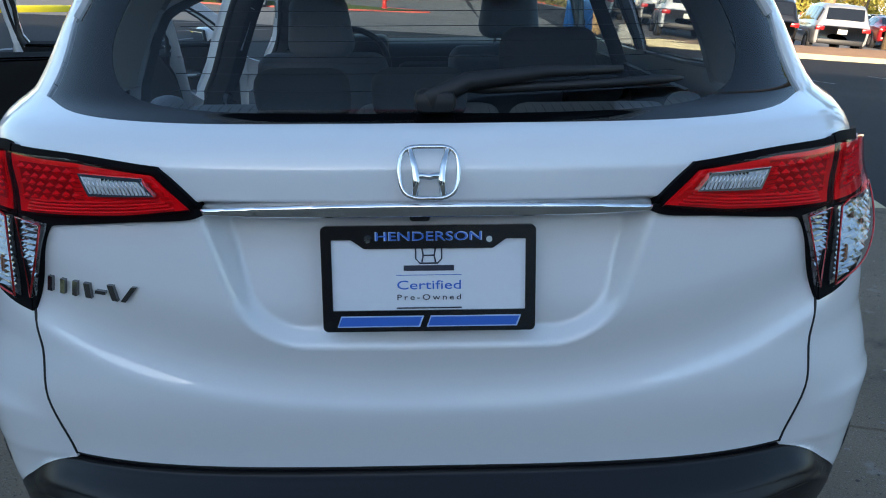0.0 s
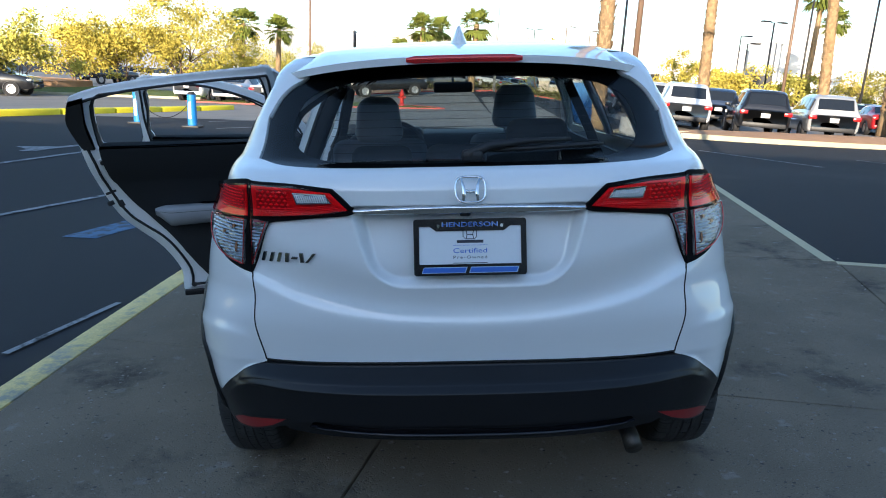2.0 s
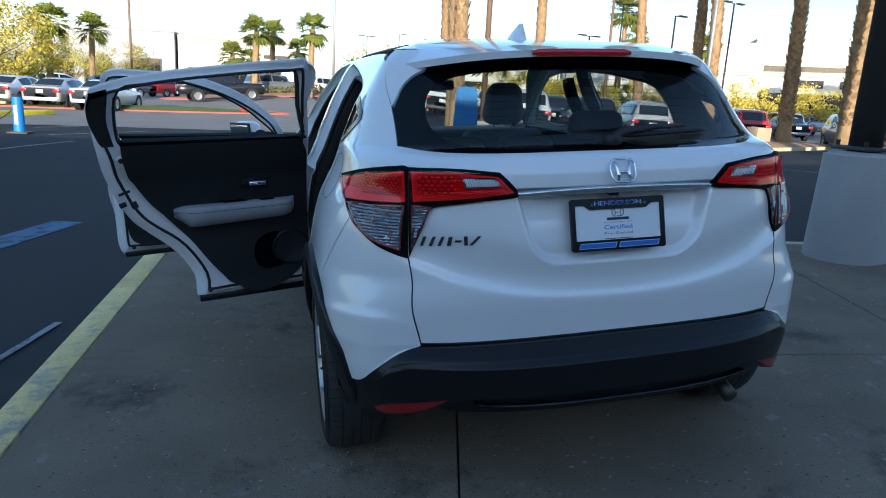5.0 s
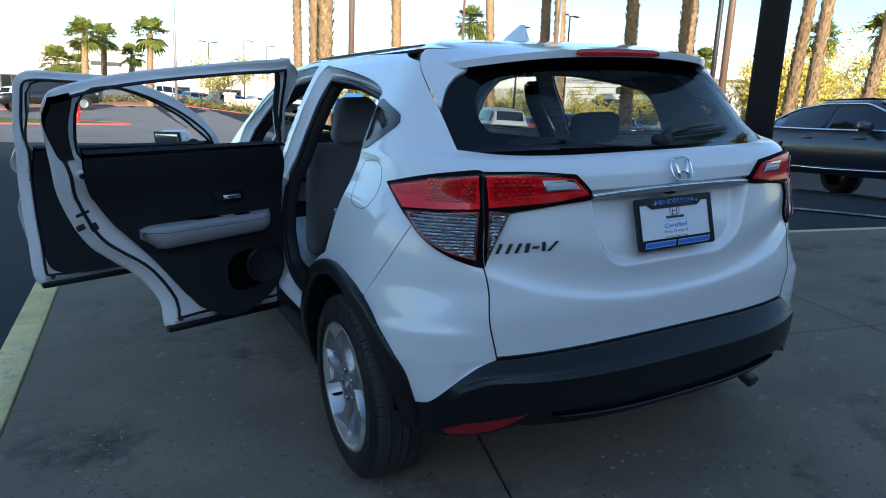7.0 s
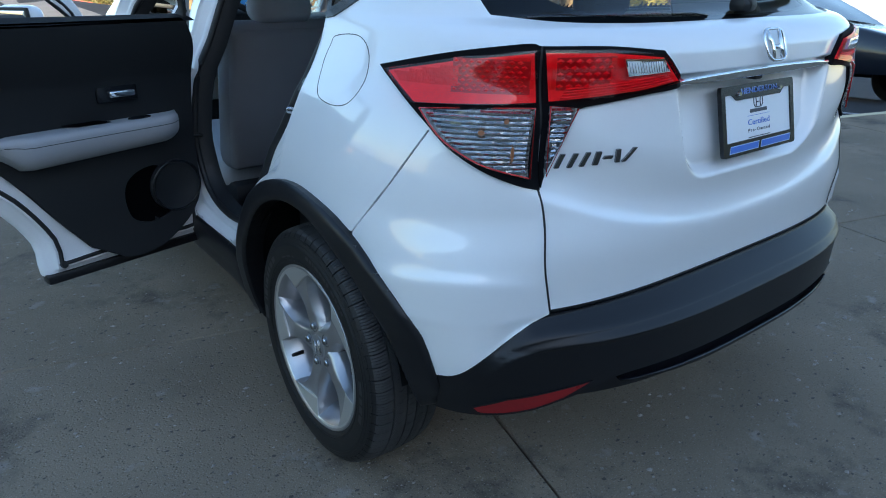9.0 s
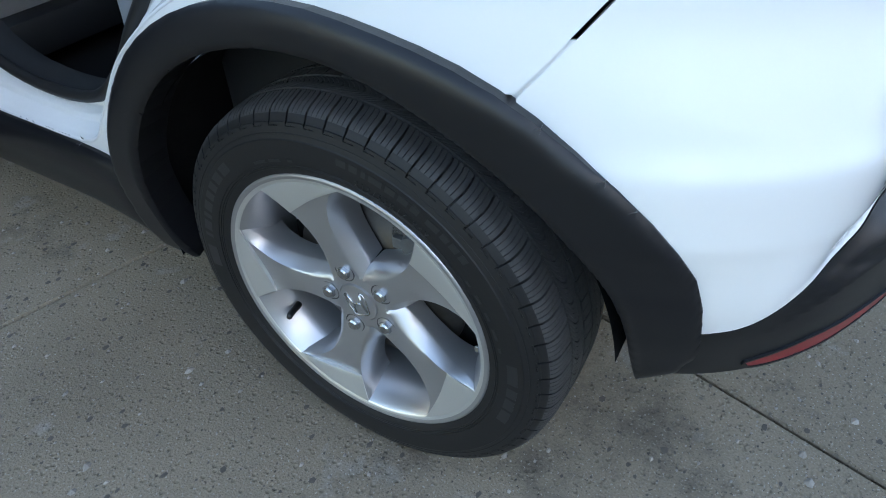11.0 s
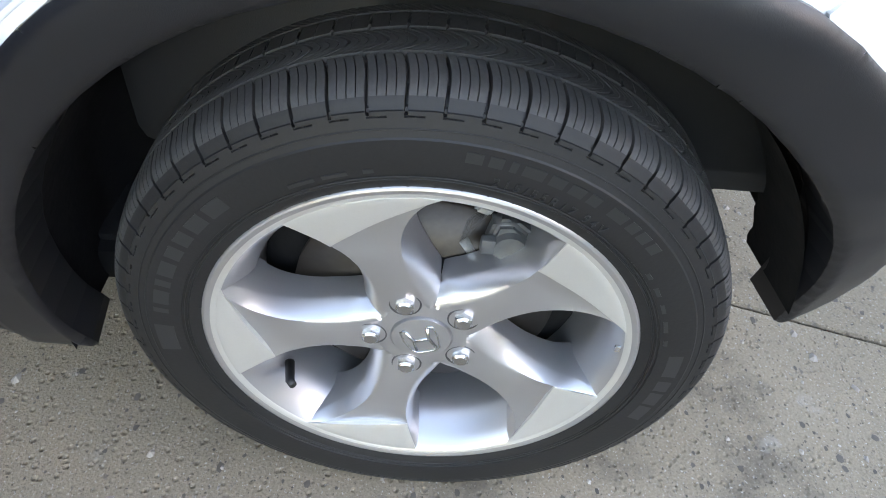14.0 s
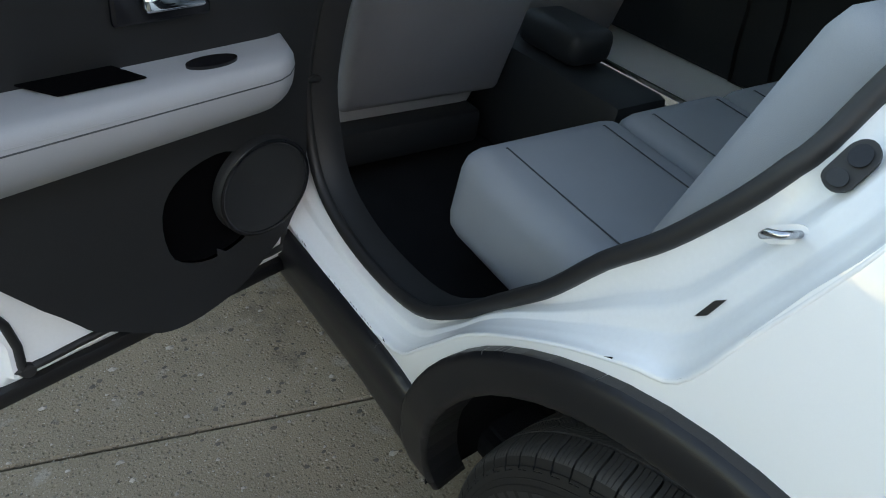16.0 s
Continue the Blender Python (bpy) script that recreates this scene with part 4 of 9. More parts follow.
part("silencer", bm, EXHAUST, car, "dull steel silencer box")
bm = bmesh.new()
rbox(bm, (0, 2.1, 0.27), (1.50, 3.2, 0.06), 0.02)
part("underbody", bm, LINER, car)
for y0 in (0.70, 3.31):
    bm = bmesh.new()
    rbox(bm, (0, y0, 0.25), (1.3, 0.10, 0.07), 0.02)
    part("axle_beam", bm, LINER, car)

# tail lamps: two red pieces and two clear ones a side, black gaskets round them
G_Q = path(cr([(-49.2, 1.123), (-51.3, 1.126), (-60.3, 1.111), (-72.6, 1.075)]), cr([(-72.6, 1.075), (-67.6, 1.028), (-63.4, 0.985), (-59.7, 0.938), (-54.9, 0.894), (-50.7, 0.869), (-47.9, 0.858)]), cr([(-47.9, 0.858), (-48.2, 0.93), (-48.8, 1.0), (-49.2, 1.06), (-49.2, 1.123)]))
G_H = path(cr([(-48.9, 1.123), (-40.0, 1.121), (-31.0, 1.110)]), cr([(-31.0, 1.110), (-29.2, 1.090), (-26.2, 1.048)]), cr([(-26.2, 1.048), (-28.0, 1.036), (-34.3, 1.029), (-43.0, 1.014)]), cr([(-43.0, 1.014), (-44.6, 1.000), (-46.1, 0.925), (-47.7, 0.862)]), cr([(-47.7, 0.862), (-48.0, 0.93), (-48.5, 1.0), (-48.9, 1.06), (-48.9, 1.123)]))
RED_Q = path([(-49.95, 1.112), (-58.5, 1.099)], [(-58.5, 1.099), (-70.4, 1.066)], [(-70.4, 1.066), (-65.0, 1.014)], [(-65.0, 1.014), (-49.45, 1.024)], [(-49.45, 1.024), (-49.95, 1.112)])
WHT_Q = path([(-49.5, 1.014), (-63.8, 1.003)], cr([(-63.8, 1.003), (-60.0, 0.948), (-55.0, 0.906), (-49.4, 0.880)]), [(-49.4, 0.880), (-49.5, 1.014)])
RED_H = path([(-48.5, 1.112), (-40.0, 1.110)], [(-40.0, 1.110), (-31.3, 1.099)], [(-31.3, 1.099), (-27.8, 1.052)], [(-27.8, 1.052), (-34.5, 1.040)], [(-34.5, 1.040), (-47.9, 1.026)], [(-47.9, 1.026), (-48.5, 1.112)])
WHT_H = path([(-47.8, 1.018), (-44.2, 1.013)], [(-44.2, 1.013), (-47.2, 0.885)], [(-47.2, 0.885), (-47.8, 1.018)])
REV = path([(-38.3, 1.098), (-32.2, 1.094)], [(-32.2, 1.094), (-31.0, 1.075)], [(-31.0, 1.075), (-37.6, 1.073)], [(-37.6, 1.073), (-38.3, 1.098)])


def inside(poly, q):
    """Whether q lies within the outline."""
    hit = False
    for (ax, ay), (bx, by) in zip(poly, np.roll(poly, -1, 0)):
        if (ay > q[1]) != (by > q[1]) and q[0] < ax + (bx - ax) * (q[1] - ay) / (by - ay):
            hit = not hit
    return hit


def lamp(side):
    f = (lambda q: q) if side < 0 else mirrored
    for nm, gas, red, wht in (("quarter_lamp", G_Q, RED_Q, WHT_Q), ("tailgate_lamp", G_H, RED_H, WHT_H)):
        house = part(nm, sheet(f(gas), off=0.008, thick=0.012, du=0.8, dv=0.01), BORDER, car, "red and clear tail lamp in a black housing")
        part("red_reflector", sheet(f(red), off=0.010, thick=0.002, du=0.8, dv=0.01), RED_BASE, house)
        part("red_lens", sheet(f(shrink(red, -0.004)), off=0.019, thick=0.008, du=1.0, dv=0.012), RED_LENS, house, "glossy red lens")
        part("clear_reflector", sheet(f(wht), off=0.010, thick=0.002, du=0.8, dv=0.01), LAMP_DARK, house)
        part("clear_lens", sheet(f(shrink(wht, -0.003)), off=0.019, thick=0.008, du=1.0, dv=0.012), CLEAR_LENS, house, "clear ribbed lens")
        # bright facets behind the clear lens, stepped like small mirrors
        pl_w = np.array(wht)
        rl = random.Random(11)
        vs, fs = [], []
        du_, dz_ = 0.62, 0.0046
        for jz, z in enumerate(np.arange(pl_w[:, 1].min(), pl_w[:, 1].max(), dz_)):
            for u in np.arange(pl_w[:, 0].min() - du_ * 0.5 * (jz % 2), pl_w[:, 0].max(), du_):
                c = [(u, z), (u + du_ * 0.97, z), (u + du_ * 0.97, z + dz_ * 0.96), (u, z + dz_ * 0.96)]
                if not all(inside(pl_w, q_) for q_ in c):
                    continue
                cu = np.array([q_[0] for q_ in c]) * (1 if side < 0 else -1)
                cz = np.array([q_[1] for q_ in c])
                n_ = normals_of(P, cu, cz, 0.2, 0.002)
                lift = np.array([0.0150, 0.0150, 0.0108, 0.0108] if jz % 2 else [0.0110, 0.0110, 0.0140, 0.0140])
                lift = lift + np.array([1, -1, -1, 1]) * rl.uniform(-0.0004, 0.0004) + np.array([-1, -1, 1, 1]) * rl.uniform(-0.0004, 0.0004)
                b0 = len(vs)
                vs += list(P(cu, cz) + n_ * lift[:, None])
                q_ = [b0, b0 + 1, b0 + 2, b0 + 3]
                fs.append(q_ if side < 0 else q_[::-1])
        part("mirror_facets", (vs, fs), SILVER_REFL, house, flat=True)["kind"] = "stuff"
        qe = np.array(f(shrink(wht, 0.001)))
        part("red_edge", tube(list(P(qe[:, 0], qe[:, 1]) + normals_of(P, qe[:, 0], qe[:, 1], 0.2, 0.002) * 0.0195), 0.0018, 6, True), RED_DARK, house, "thin red lens border")
        if nm == "quarter_lamp":
            # flat amber ovals paint the indicator bulb's reflections into the chamber
            for ub, zb, w_, h_ in ((-55.6, 0.968, 0.45, 0.005), (-52.7, 0.990, 0.3, 0.005), (-51.6, 0.930, 0.22, 0.015)):
                el = [(ub + w_ * math.cos(2 * math.pi * k / 14), zb + h_ * math.sin(2 * math.pi * k / 14)) for k in range(14)]
                part("amber_reflection", sheet(f(el), off=0.0152, thick=0.003, du=0.3, dv=0.004), AMBER, house, "amber oval painted for the bulb's reflection")
    # small pyramids of the light units
    vs, fs = [], []
    for u0, u1, z0, z1, nu, nz in ((-47.0, -39.6, 1.048, 1.104, 6, 5), (-60.0, -50.8, 1.040, 1.100, 9, 7)):
        back = f([(u0 - 0.1, z0 - 0.002), (u1 + 0.5, z0 - 0.002), (u1 + 0.5, z1 + 0.001), (u0 - 0.1, z1 + 0.001)])
        part("unit_backing", sheet(back, off=0.0106, thick=0.002, du=0.8, dv=0.008), RED_SHADE, house)
        for i in range(nu):
            for j in range(nz):
                uu = u0 + (u1 - u0) * (i + 0.5 * (j % 2) + 0.25) / nu
                zz = z0 + (z1 - z0) * (j + 0.5) / nz
                du_, dz_ = (u1 - u0) / nu * 0.44, (z1 - z0) / nz * 0.42
                c = np.array([[uu - du_, zz], [uu, zz - dz_], [uu + du_, zz], [uu, zz + dz_], [uu, zz]])
                c[:, 0] *= 1 if side < 0 else -1
                n_ = normals_of(P, c[:, 0], c[:, 1], 0.2, 0.002)
                p_ = P(c[:, 0], c[:, 1]) + n_ * np.array([0.0105, 0.0105, 0.0105, 0.0105, 0.0180])[:, None]
                b0 = len(vs)
                vs += list(p_)
                for k_ in range(4):
                    tri_ = [b0 + k_, b0 + (k_ + 1) % 4, b0 + 4]
                    fs.append(tri_ if side < 0 else tri_[::-1])
    part("lamp_facets", (vs, fs), RED_BASE, house, flat=True)["kind"] = "stuff"
    # small tilted mirrors fill the rest of the red chambers
    vs, fs = [], []
    rl = random.Random(5)
    for red in (RED_Q, RED_H):
        pr_ = np.array(shrink(red, 0.004))
        for jz, z in enumerate(np.arange(pr_[:, 1].min(), pr_[:, 1].max(), 0.0062)):
            for u in np.arange(pr_[:, 0].min(), pr_[:, 0].max(), 0.52):
                c = [(u, z), (u + 0.50, z), (u + 0.50, z + 0.0058), (u, z + 0.0058)]
                if not all(inside(pr_, q_) for q_ in c) or (-59.3 < u < -50.6 and 1.038 < z < 1.098) or (-47.3 < u < -40.2 and 1.044 < z < 1.100) or z < 1.044 + 0.0006 * (u + 47) * (u > -48):
                    continue
                cu = np.array([q_[0] for q_ in c]) * (1 if side < 0 else -1)
                cz = np.array([q_[1] for q_ in c])
                lift = np.array([0.0112, 0.0112, 0.0138, 0.0138]) + np.array([1, -1, -1, 1]) * rl.uniform(-0.0006, 0.0006)
                b0 = len(vs)
                vs += list(P(cu, cz) + normals_of(P, cu, cz, 0.2, 0.002) * lift[:, None])
                q_ = [b0, b0 + 1, b0 + 2, b0 + 3]
                fs.append(q_ if side < 0 else q_[::-1])
    part("red_mirrors", (vs, fs), RED_BASE, house, flat=True)["kind"] = "stuff"
    rv = f(REV)
    part("reversing_lamp", sheet(rv, off=0.0225, thick=0.006, du=0.4, dv=0.004), WHITE_REFL, house, "clear reversing lamp")
    part("reversing_lamp_rim", sheet(keyhole(shrink(rv, -0.004), shrink(rv, 0.001)), off=0.0232, thick=0.006, du=0.4, dv=0.004), CHROME, house)
    for k_ in range(15):                                   # upright fins of the reversing lamp
        a_ = -37.9 + 0.43 * k_
        part("lens_fin", tube([tuple(P(np.array([q_ * (1 if side < 0 else -1)]), np.array([z_]))[0] + normals_of(P, np.array([q_ * (1 if side < 0 else -1)]), np.array([z_]), 0.2, 0.002)[0] * 0.0226) for q_, z_ in ((a_ + 0.45, 1.0755), (a_, 1.0935))], 0.0009, 5), SILVER_REFL, house)
    for k_ in range(4):                                    # long ribs along the lower edge
        us_ = np.linspace(-46.5 + k_ * 0.2, -29.3 - k_ * 0.45, 18)
        zz = np.interp(us_, (-47.4, -34.5, -27.8), (1.031, 1.045, 1.056)) + 0.0052 * k_
        us_ = us_ * (1 if side < 0 else -1)
        part("red_rib", tube(list(P(us_, zz) + normals_of(P, us_, zz, 0.2, 0.002) * 0.0125), 0.0021, 6), RED_BASE, house)
    joint = [(-49.7, 0.868), (-48.3, 0.868), (-48.4, 1.124), (-49.9, 1.124)]
    part("lamp_joint", sheet(f(joint), off=0.0045, thick=0.006, du=0.5, dv=0.01), SEAL, house, "dark joint between the lamps")


lamp(-1)
lamp(1)

# lap behind the joint of quarter panel, bumper corner and wheel arch
for f_ in (lambda q: q, mirrored):
    lap = [L(0.53, 0.690), L(0.53, 0.775), L(0.37, 0.790), L(0.37, 0.690)]
    part("panel_lap", sheet(f_(lap), off=-0.006, thick=0.004, du=0.6, dv=0.01), PAINT, car)
    lap = [L(0.70 + r_ * math.cos(radians(a_)), 0.322 + r_ * math.sin(radians(a_))) for r_, run in ((0.445, range(34, 74, 4)), (0.4695, range(70, 33, -4))) for a_ in run]
    part("panel_lap", sheet(f_(lap), off=-0.003, thick=0.003, du=0.6, dv=0.01), PAINT, car)
# gap between the tailgate and the bumper's corners
for s_ in (1, -1):
    q = np.array(cr(SEAM)) * (s_, 1)
    part("panel_gap", tube(list(P(q[:, 0], q[:, 1]) + normals_of(P, q[:, 0], q[:, 1], 0.2, 0.002) * -0.0012), 0.0030, 6), SEAL, car, "dark gap beside the tailgate")
us = np.linspace(-46, 46, 80)
part("panel_gap", tube(list(P(us, np.full(80, 0.596)) + normals_of(P, us, np.full(80, 0.596), 0.2, 0.002) * -0.011), 0.0085, 6), SEAL, car, "dark gap under the tailgate")
# fuel flap: a fine gap round it
flap = ring([(-87.3, 1.120), (-80.5, 1.126), (-76.6, 1.098), (-75.6, 1.045), (-77.4, 0.998), (-81.0, 0.982), (-86.0, 0.990), (-88.0, 1.020), (-88.9, 1.065), (-88.3, 1.100)], 5)
q = np.array(flap)
part("fuel_flap_gap", tube(list(P(q[:, 0], q[:, 1]) + normals_of(P, q[:, 0], q[:, 1], 0.2, 0.002) * -0.0002), 0.0011, 6, True), SEAL, car, "gap round the fuel flap")
# shark fin aerial
fv, ff = [], []
for h, y0, y1, w in ((0.0, 0.870, 1.045, 0.034), (0.012, 0.873, 1.030, 0.027), (0.030, 0.880, 0.995, 0.019), (0.050, 0.889, 0.955, 0.011), (0.064, 0.897, 0.925, 0.005)):
    for k_ in range(12):
        a = 2 * math.pi * k_ / 12
        x, y = w * math.cos(a), (y0 + y1) / 2 + (y1 - y0) / 2 * math.sin(a)
        fv.append((x, y, roof_at(x, y) - 0.002 + h))
for i in range(4):
    for k_ in range(12):
        ff.append([i * 12 + k_, i * 12 + (k_ + 1) % 12, (i + 1) * 12 + (k_ + 1) % 12, (i + 1) * 12 + k_])
ff.append([48 + k_ for k_ in range(12)])
part("shark_fin_aerial", (fv, ff), PAINT, car, "white shark fin aerial")
# ---- cladding, wheels ----
ang = np.linspace(-9, 168, 34)
out_arc = [L(0.70 + r_ * math.cos(radians(a)), 0.322 + r_ * math.sin(radians(a))) for a in ang for r_ in (0.459 + 0.020 * float(smooth(98, 128, a)) - 0.012 * float(smooth(148, 168, a)),)]
in_arc = [L(0.70 + rr_ * math.cos(radians(a)), 0.322 + rr_ * math.sin(radians(a))) for a in ang for rr_ in (0.392 + 0.016 * math.sin(radians(a)),)]
arch = out_arc + [L(0.258, 0.362), L(0.298, 0.338)] + in_arc[::-1] + [L(1.085, 0.245), L(1.15, 0.245)]


def proud(u, z):
    """The cladding stands off the sheet beside the door and runs flush into the bumper."""
    p = P(u, z)
    return p + normals_of(P, u, z, 0.2, 0.002) * (0.003 + 0.013 * smooth(0.30, 0.50, p[..., 1]))[..., None]


for q in (arch, mirrored(arch)):
    part("wheel_arch_cladding", sheet(q, F=proud, off=0.0, thick=0.055, du=0.42, dv=0.0055, bulge=0.009, edge=0.026), BLACK, car, "grained black wheel arch cladding")
fa = np.linspace(-9, 189, 30)
f_out = [L(3.31 + 0.455 * math.cos(radians(a)), 0.322 + 0.455 * math.sin(radians(a))) for a in fa]
f_in = [L(3.31 + 0.384 * math.cos(radians(a)), 0.322 + 0.384 * math.sin(radians(a))) for a in fa]
for q in (f_out + f_in[::-1], mirrored(f_out + f_in[::-1])):
    part("wheel_arch_cladding", sheet(q, off=0.016, thick=0.05, du=2.0, dv=0.03), BLACK, car, "grained black wheel arch cladding")
sill = path(cr([L(1.128, 0.440), L(1.24, 0.456), L(1.6, 0.458), L(2.2, 0.452), L(2.86, 0.440)]), [L(2.86, 0.440), L(2.88, 0.31)], [L(2.88, 0.31), L(1.30, 0.306)], cr([L(1.30, 0.306), L(1.22, 0.290), L(1.12, 0.25)]), [L(1.12, 0.25), L(1.128, 0.440)])
for q in (sill, mirrored(sill)):
    part("sill_cladding", sheet(q, off=0.006, thick=0.05, du=0.8, dv=0.006, bulge=0.020, edge=0.06), BLACK, car, "grained black sill cladding")
for x0, y0 in ((-0.79, 0.70), (0.79, 0.70), (-0.79, 3.31), (0.79, 3.31)):      # wheel wells
    s = 1 if x0 > 0 else -1
    rows = []
    for x, r in ((x0 + s * 0.075, 0.402), (x0 + s * 0.04, 0.408), (x0 - s * 0.08, 0.412), (x0 - s * 0.16, 0.41), (x0 - s * 0.165, 0.30), (x0 - s * 0.165, 0.01)):
        rows.append([(x - s * 0.05 * float(smooth(120, 176, a)) * (y0 < 1) * (abs(x) > 0.8), y0 + r * math.cos(radians(a)), 0.322 + r * math.sin(radians(a))) for a in np.linspace(-9.6, 171.0, 40)])
    v = [p_ for r in rows for p_ in r]
    f = [[i * 40 + k, i * 40 + k + 1, (i + 1) * 40 + k + 1, (i + 1) * 40 + k] for i in range(5) for k in range(39)]
    part("wheel_well", (v, f), LINER, car, "black wheel well liner")


# ragged edge of the liner behind the rear wheel
for s in (-1, 1):
    v, f = [], []
    for i in range(33):
        t = i / 32
        z = 0.392 + 0.27 * t
        r = 0.3885 + 0.012 * (z - 0.322) / 0.39
        y = 0.70 - math.sqrt(max(r * r - (z - 0.322) ** 2, 0))
        v += [(s * 0.846, y, z), (s * (0.725 - 0.004 * math.sin(t * 44)), y + 0.006, z - 0.012 * (1 - t))]
    f = [[2 * i, 2 * i + 1, 2 * i + 3, 2 * i + 2] for i in range(32)]
    part("splash_guard", (v, f), LINER, car, "black splash guard")


def wheel(x0, y0, side):
    """An alloy wheel with its tyre; side -1 faces left."""
    X = lambda h: side * h                                     # h: outwards from the wheel's middle
    w = thing("road_wheel", "", "", None)
    w.location = (x0, y0, 0.322)
    w.parent = car
    w["label"] = "five-spoke alloy wheel with a black tyre"
    seg = 64 * 13 if side < 0 else 32 * 13
    inner_side = [(-0.098, 0.222), (-0.104, 0.236), (-0.108, 0.262), (-0.107, 0.285), (-0.102, 0.302)]
    half = [(0.0, 0.3308), (0.0045, 0.3308), (0.0060, 0.3308), (0.0100, 0.3307), (0.0120, 0.3307), (0.0127, 0.3228), (0.0157, 0.3228), (0.0164, 0.3304), (0.0200, 0.3303), (0.0240, 0.3302), (0.0290, 0.3300), (0.0325, 0.3298), (0.0345, 0.3298), (0.0375, 0.3296), (0.0430, 0.3294), (0.0465, 0.3292), (0.0492, 0.3290),
            (0.0499, 0.3228), (0.0524, 0.3228), (0.0531, 0.3288), (0.0565, 0.3284), (0.0610, 0.3278), (0.0660, 0.3270), (0.0720, 0.3260), (0.0780, 0.3247), (0.0840, 0.3225), (0.0890, 0.3195), (0.0930, 0.3155), (0.0955, 0.3115)]
    outer_side = [(0.0970, 0.3085), (0.0985, 0.3065), (0.1000, 0.3060), (0.1008, 0.3032), (0.1009, 0.3028), (0.1013, 0.3014), (0.1014, 0.3010), (0.1030, 0.2952), (0.1050, 0.2890), (0.1058, 0.2860), (0.1072, 0.2845), (0.1078, 0.262), (0.1062, 0.250), (0.1050, 0.2495), (0.1040, 0.2420), (0.1005, 0.234), (0.0970, 0.2265), (0.092, 0.222)]
    full = inner_side + [(-h, r) for h, r in half[::-1]] + half[1:] + outer_side
    full = [(h, r) for h, r in full]

    steps = (0.0, 0.014, 0.085, 0.099, 0.294, 0.310, 0.326, 0.529, 0.545, 0.561, 0.764, 0.780, 0.796)
    blocks = seg // 13

    def wave(i, j, h, r):
        """Tread: one wide slot and three thin cuts to a block, bowed across the ribs; dashes on the shoulder's wall."""
        a, k = abs(h), i % 13
        turn_ = i // 13 + steps[k]
        rr, hh = r, h
        slot, cut = k in (1, 2), k in (5, 8, 11)
        if a <= 0.0975 and (r > 0.3235 or a > 0.08):
            if a >= 0.0528:
                if slot:
                    rr -= 0.0080 if a < 0.0935 else 0.0045
                if cut and a < 0.0900:
                    rr -= 0.0042
                q_ = (a - 0.053) / 0.044
                turn_ += 0.42 * q_ - 0.30 * q_ * q_
            elif a > 0.0162:
                q_ = (a - 0.0165) / 0.0325
                turn_ += (1 if h > 0 else -1) * (0.62 * math.sin(q_ * 3.1) - 0.15 * q_)
                if slot or cut:
                    rr -= 0.0052 if slot else 0.0042
            elif slot or k == 8:
                turn_ += 0.18 * math.sin(h * 320)
                rr -= 0.0052
        elif h > 0.0975 and r > 0.302:
            turn_ += 0.12
            if slot and r > 0.3038:
                rr -= 0.0035
                hh -= 0.0022
        elif h > 0.0975 and r > 0.295:
            turn_ += 0.12
            if k in (1, 2, 3, 6, 7) and 0.3011 < r < 0.3031:
                hh -= 0.0016
        return X(hh), rr, 2 * math.pi * turn_ / blocks
    v, f = lathe(full, seg, wave=wave)
    if side > 0:
        f = [q[::-1] for q in f]
    tyre = part("tyre", (v, [q[::-1] for q in f]), RUBBER, w, "black treaded tyre")
    tyre.data.set_sharp_from_angle(angle=radians(26))
    tyre.data.materials.append(TREAD)
    for p_ in tyre.data.polygons:
        c_ = p_.center
        if math.hypot(c_.y, c_.z) > 0.3160:
            p_.material_index = 1
    # markings on the sidewall: brand words as bars, the size in figures
    def on_wall(a_deg, r, h):
        a = radians(a_deg)
        return (X(h), -math.cos(a) * r, math.sin(a) * r)

    def wall_bar(a0, a1, r0, r1, n=10, name="sidewall_bar"):
        v_, f_ = [], []
        for i in range(n + 1):
            a = a0 + (a1 - a0) * i / n
            v_ += [on_wall(a, r0, 0.10785), on_wall(a, r1, 0.10805), on_wall(a, r0, 0.102), on_wall(a, r1, 0.102)]
        for i in range(n):
            b0, b1 = 4 * i, 4 * i + 4
            q_ = [[b0, b1, b1 + 1, b0 + 1], [b0 + 1, b1 + 1, b1 + 3, b0 + 3], [b0, b0 + 2, b1 + 2, b1]]
            f_ += q_ if side < 0 else [c[::-1] for c in q_]
        part(name, (v_, f_), RUBBER_TXT, tyre, flat=True)
    for a0, a1 in ((131, 136), (137.5, 142), (143.5, 147), (148.5, 152), (153.5, 158), (159.5, 161.5), (163, 167.5), (169, 170.5)):
        wall_bar(a0, a1, 0.262, 0.277)
    wall_bar(175, 184, 0.259, 0.279)
    for a0, a1 in ((-19, -13), (-12, -7), (-6, -2), (0, 8)):
        wall_bar(a0, a1, 0.262, 0.277)
    for a0, a1 in ((82, 85), (78.5, 81), (76, 77.3), (71, 75), (67, 70), (63, 66), (59.5, 62), (53, 57), (49.5, 52), (46, 48.7), (42.5, 45)):
        wall_bar(a0, a1, 0.268, 0.2785, 4)
    for a0, a1 in ((106, 111), (101, 103), (112.5, 118), (36, 38), (30, 33), (24, 27), (17, 21), (12, 14)):
        wall_bar(a0, a1, 0.2535, 0.2575, 4)
    if side < 0:
        tv, tf = letters("215/55R17 94V", 0.0125, 0.0004, 1.5)
        tv[:, 0] *= 0.112 / (tv[:, 0].max() - tv[:, 0].min())
        vv = []
        for a, b, c in tv:
            th = 66.5 - math.degrees(a / 0.255)
            vv.append(on_wall(th, 0.2540 + b, 0.1070 + (c + 0.0004) * 1.5))
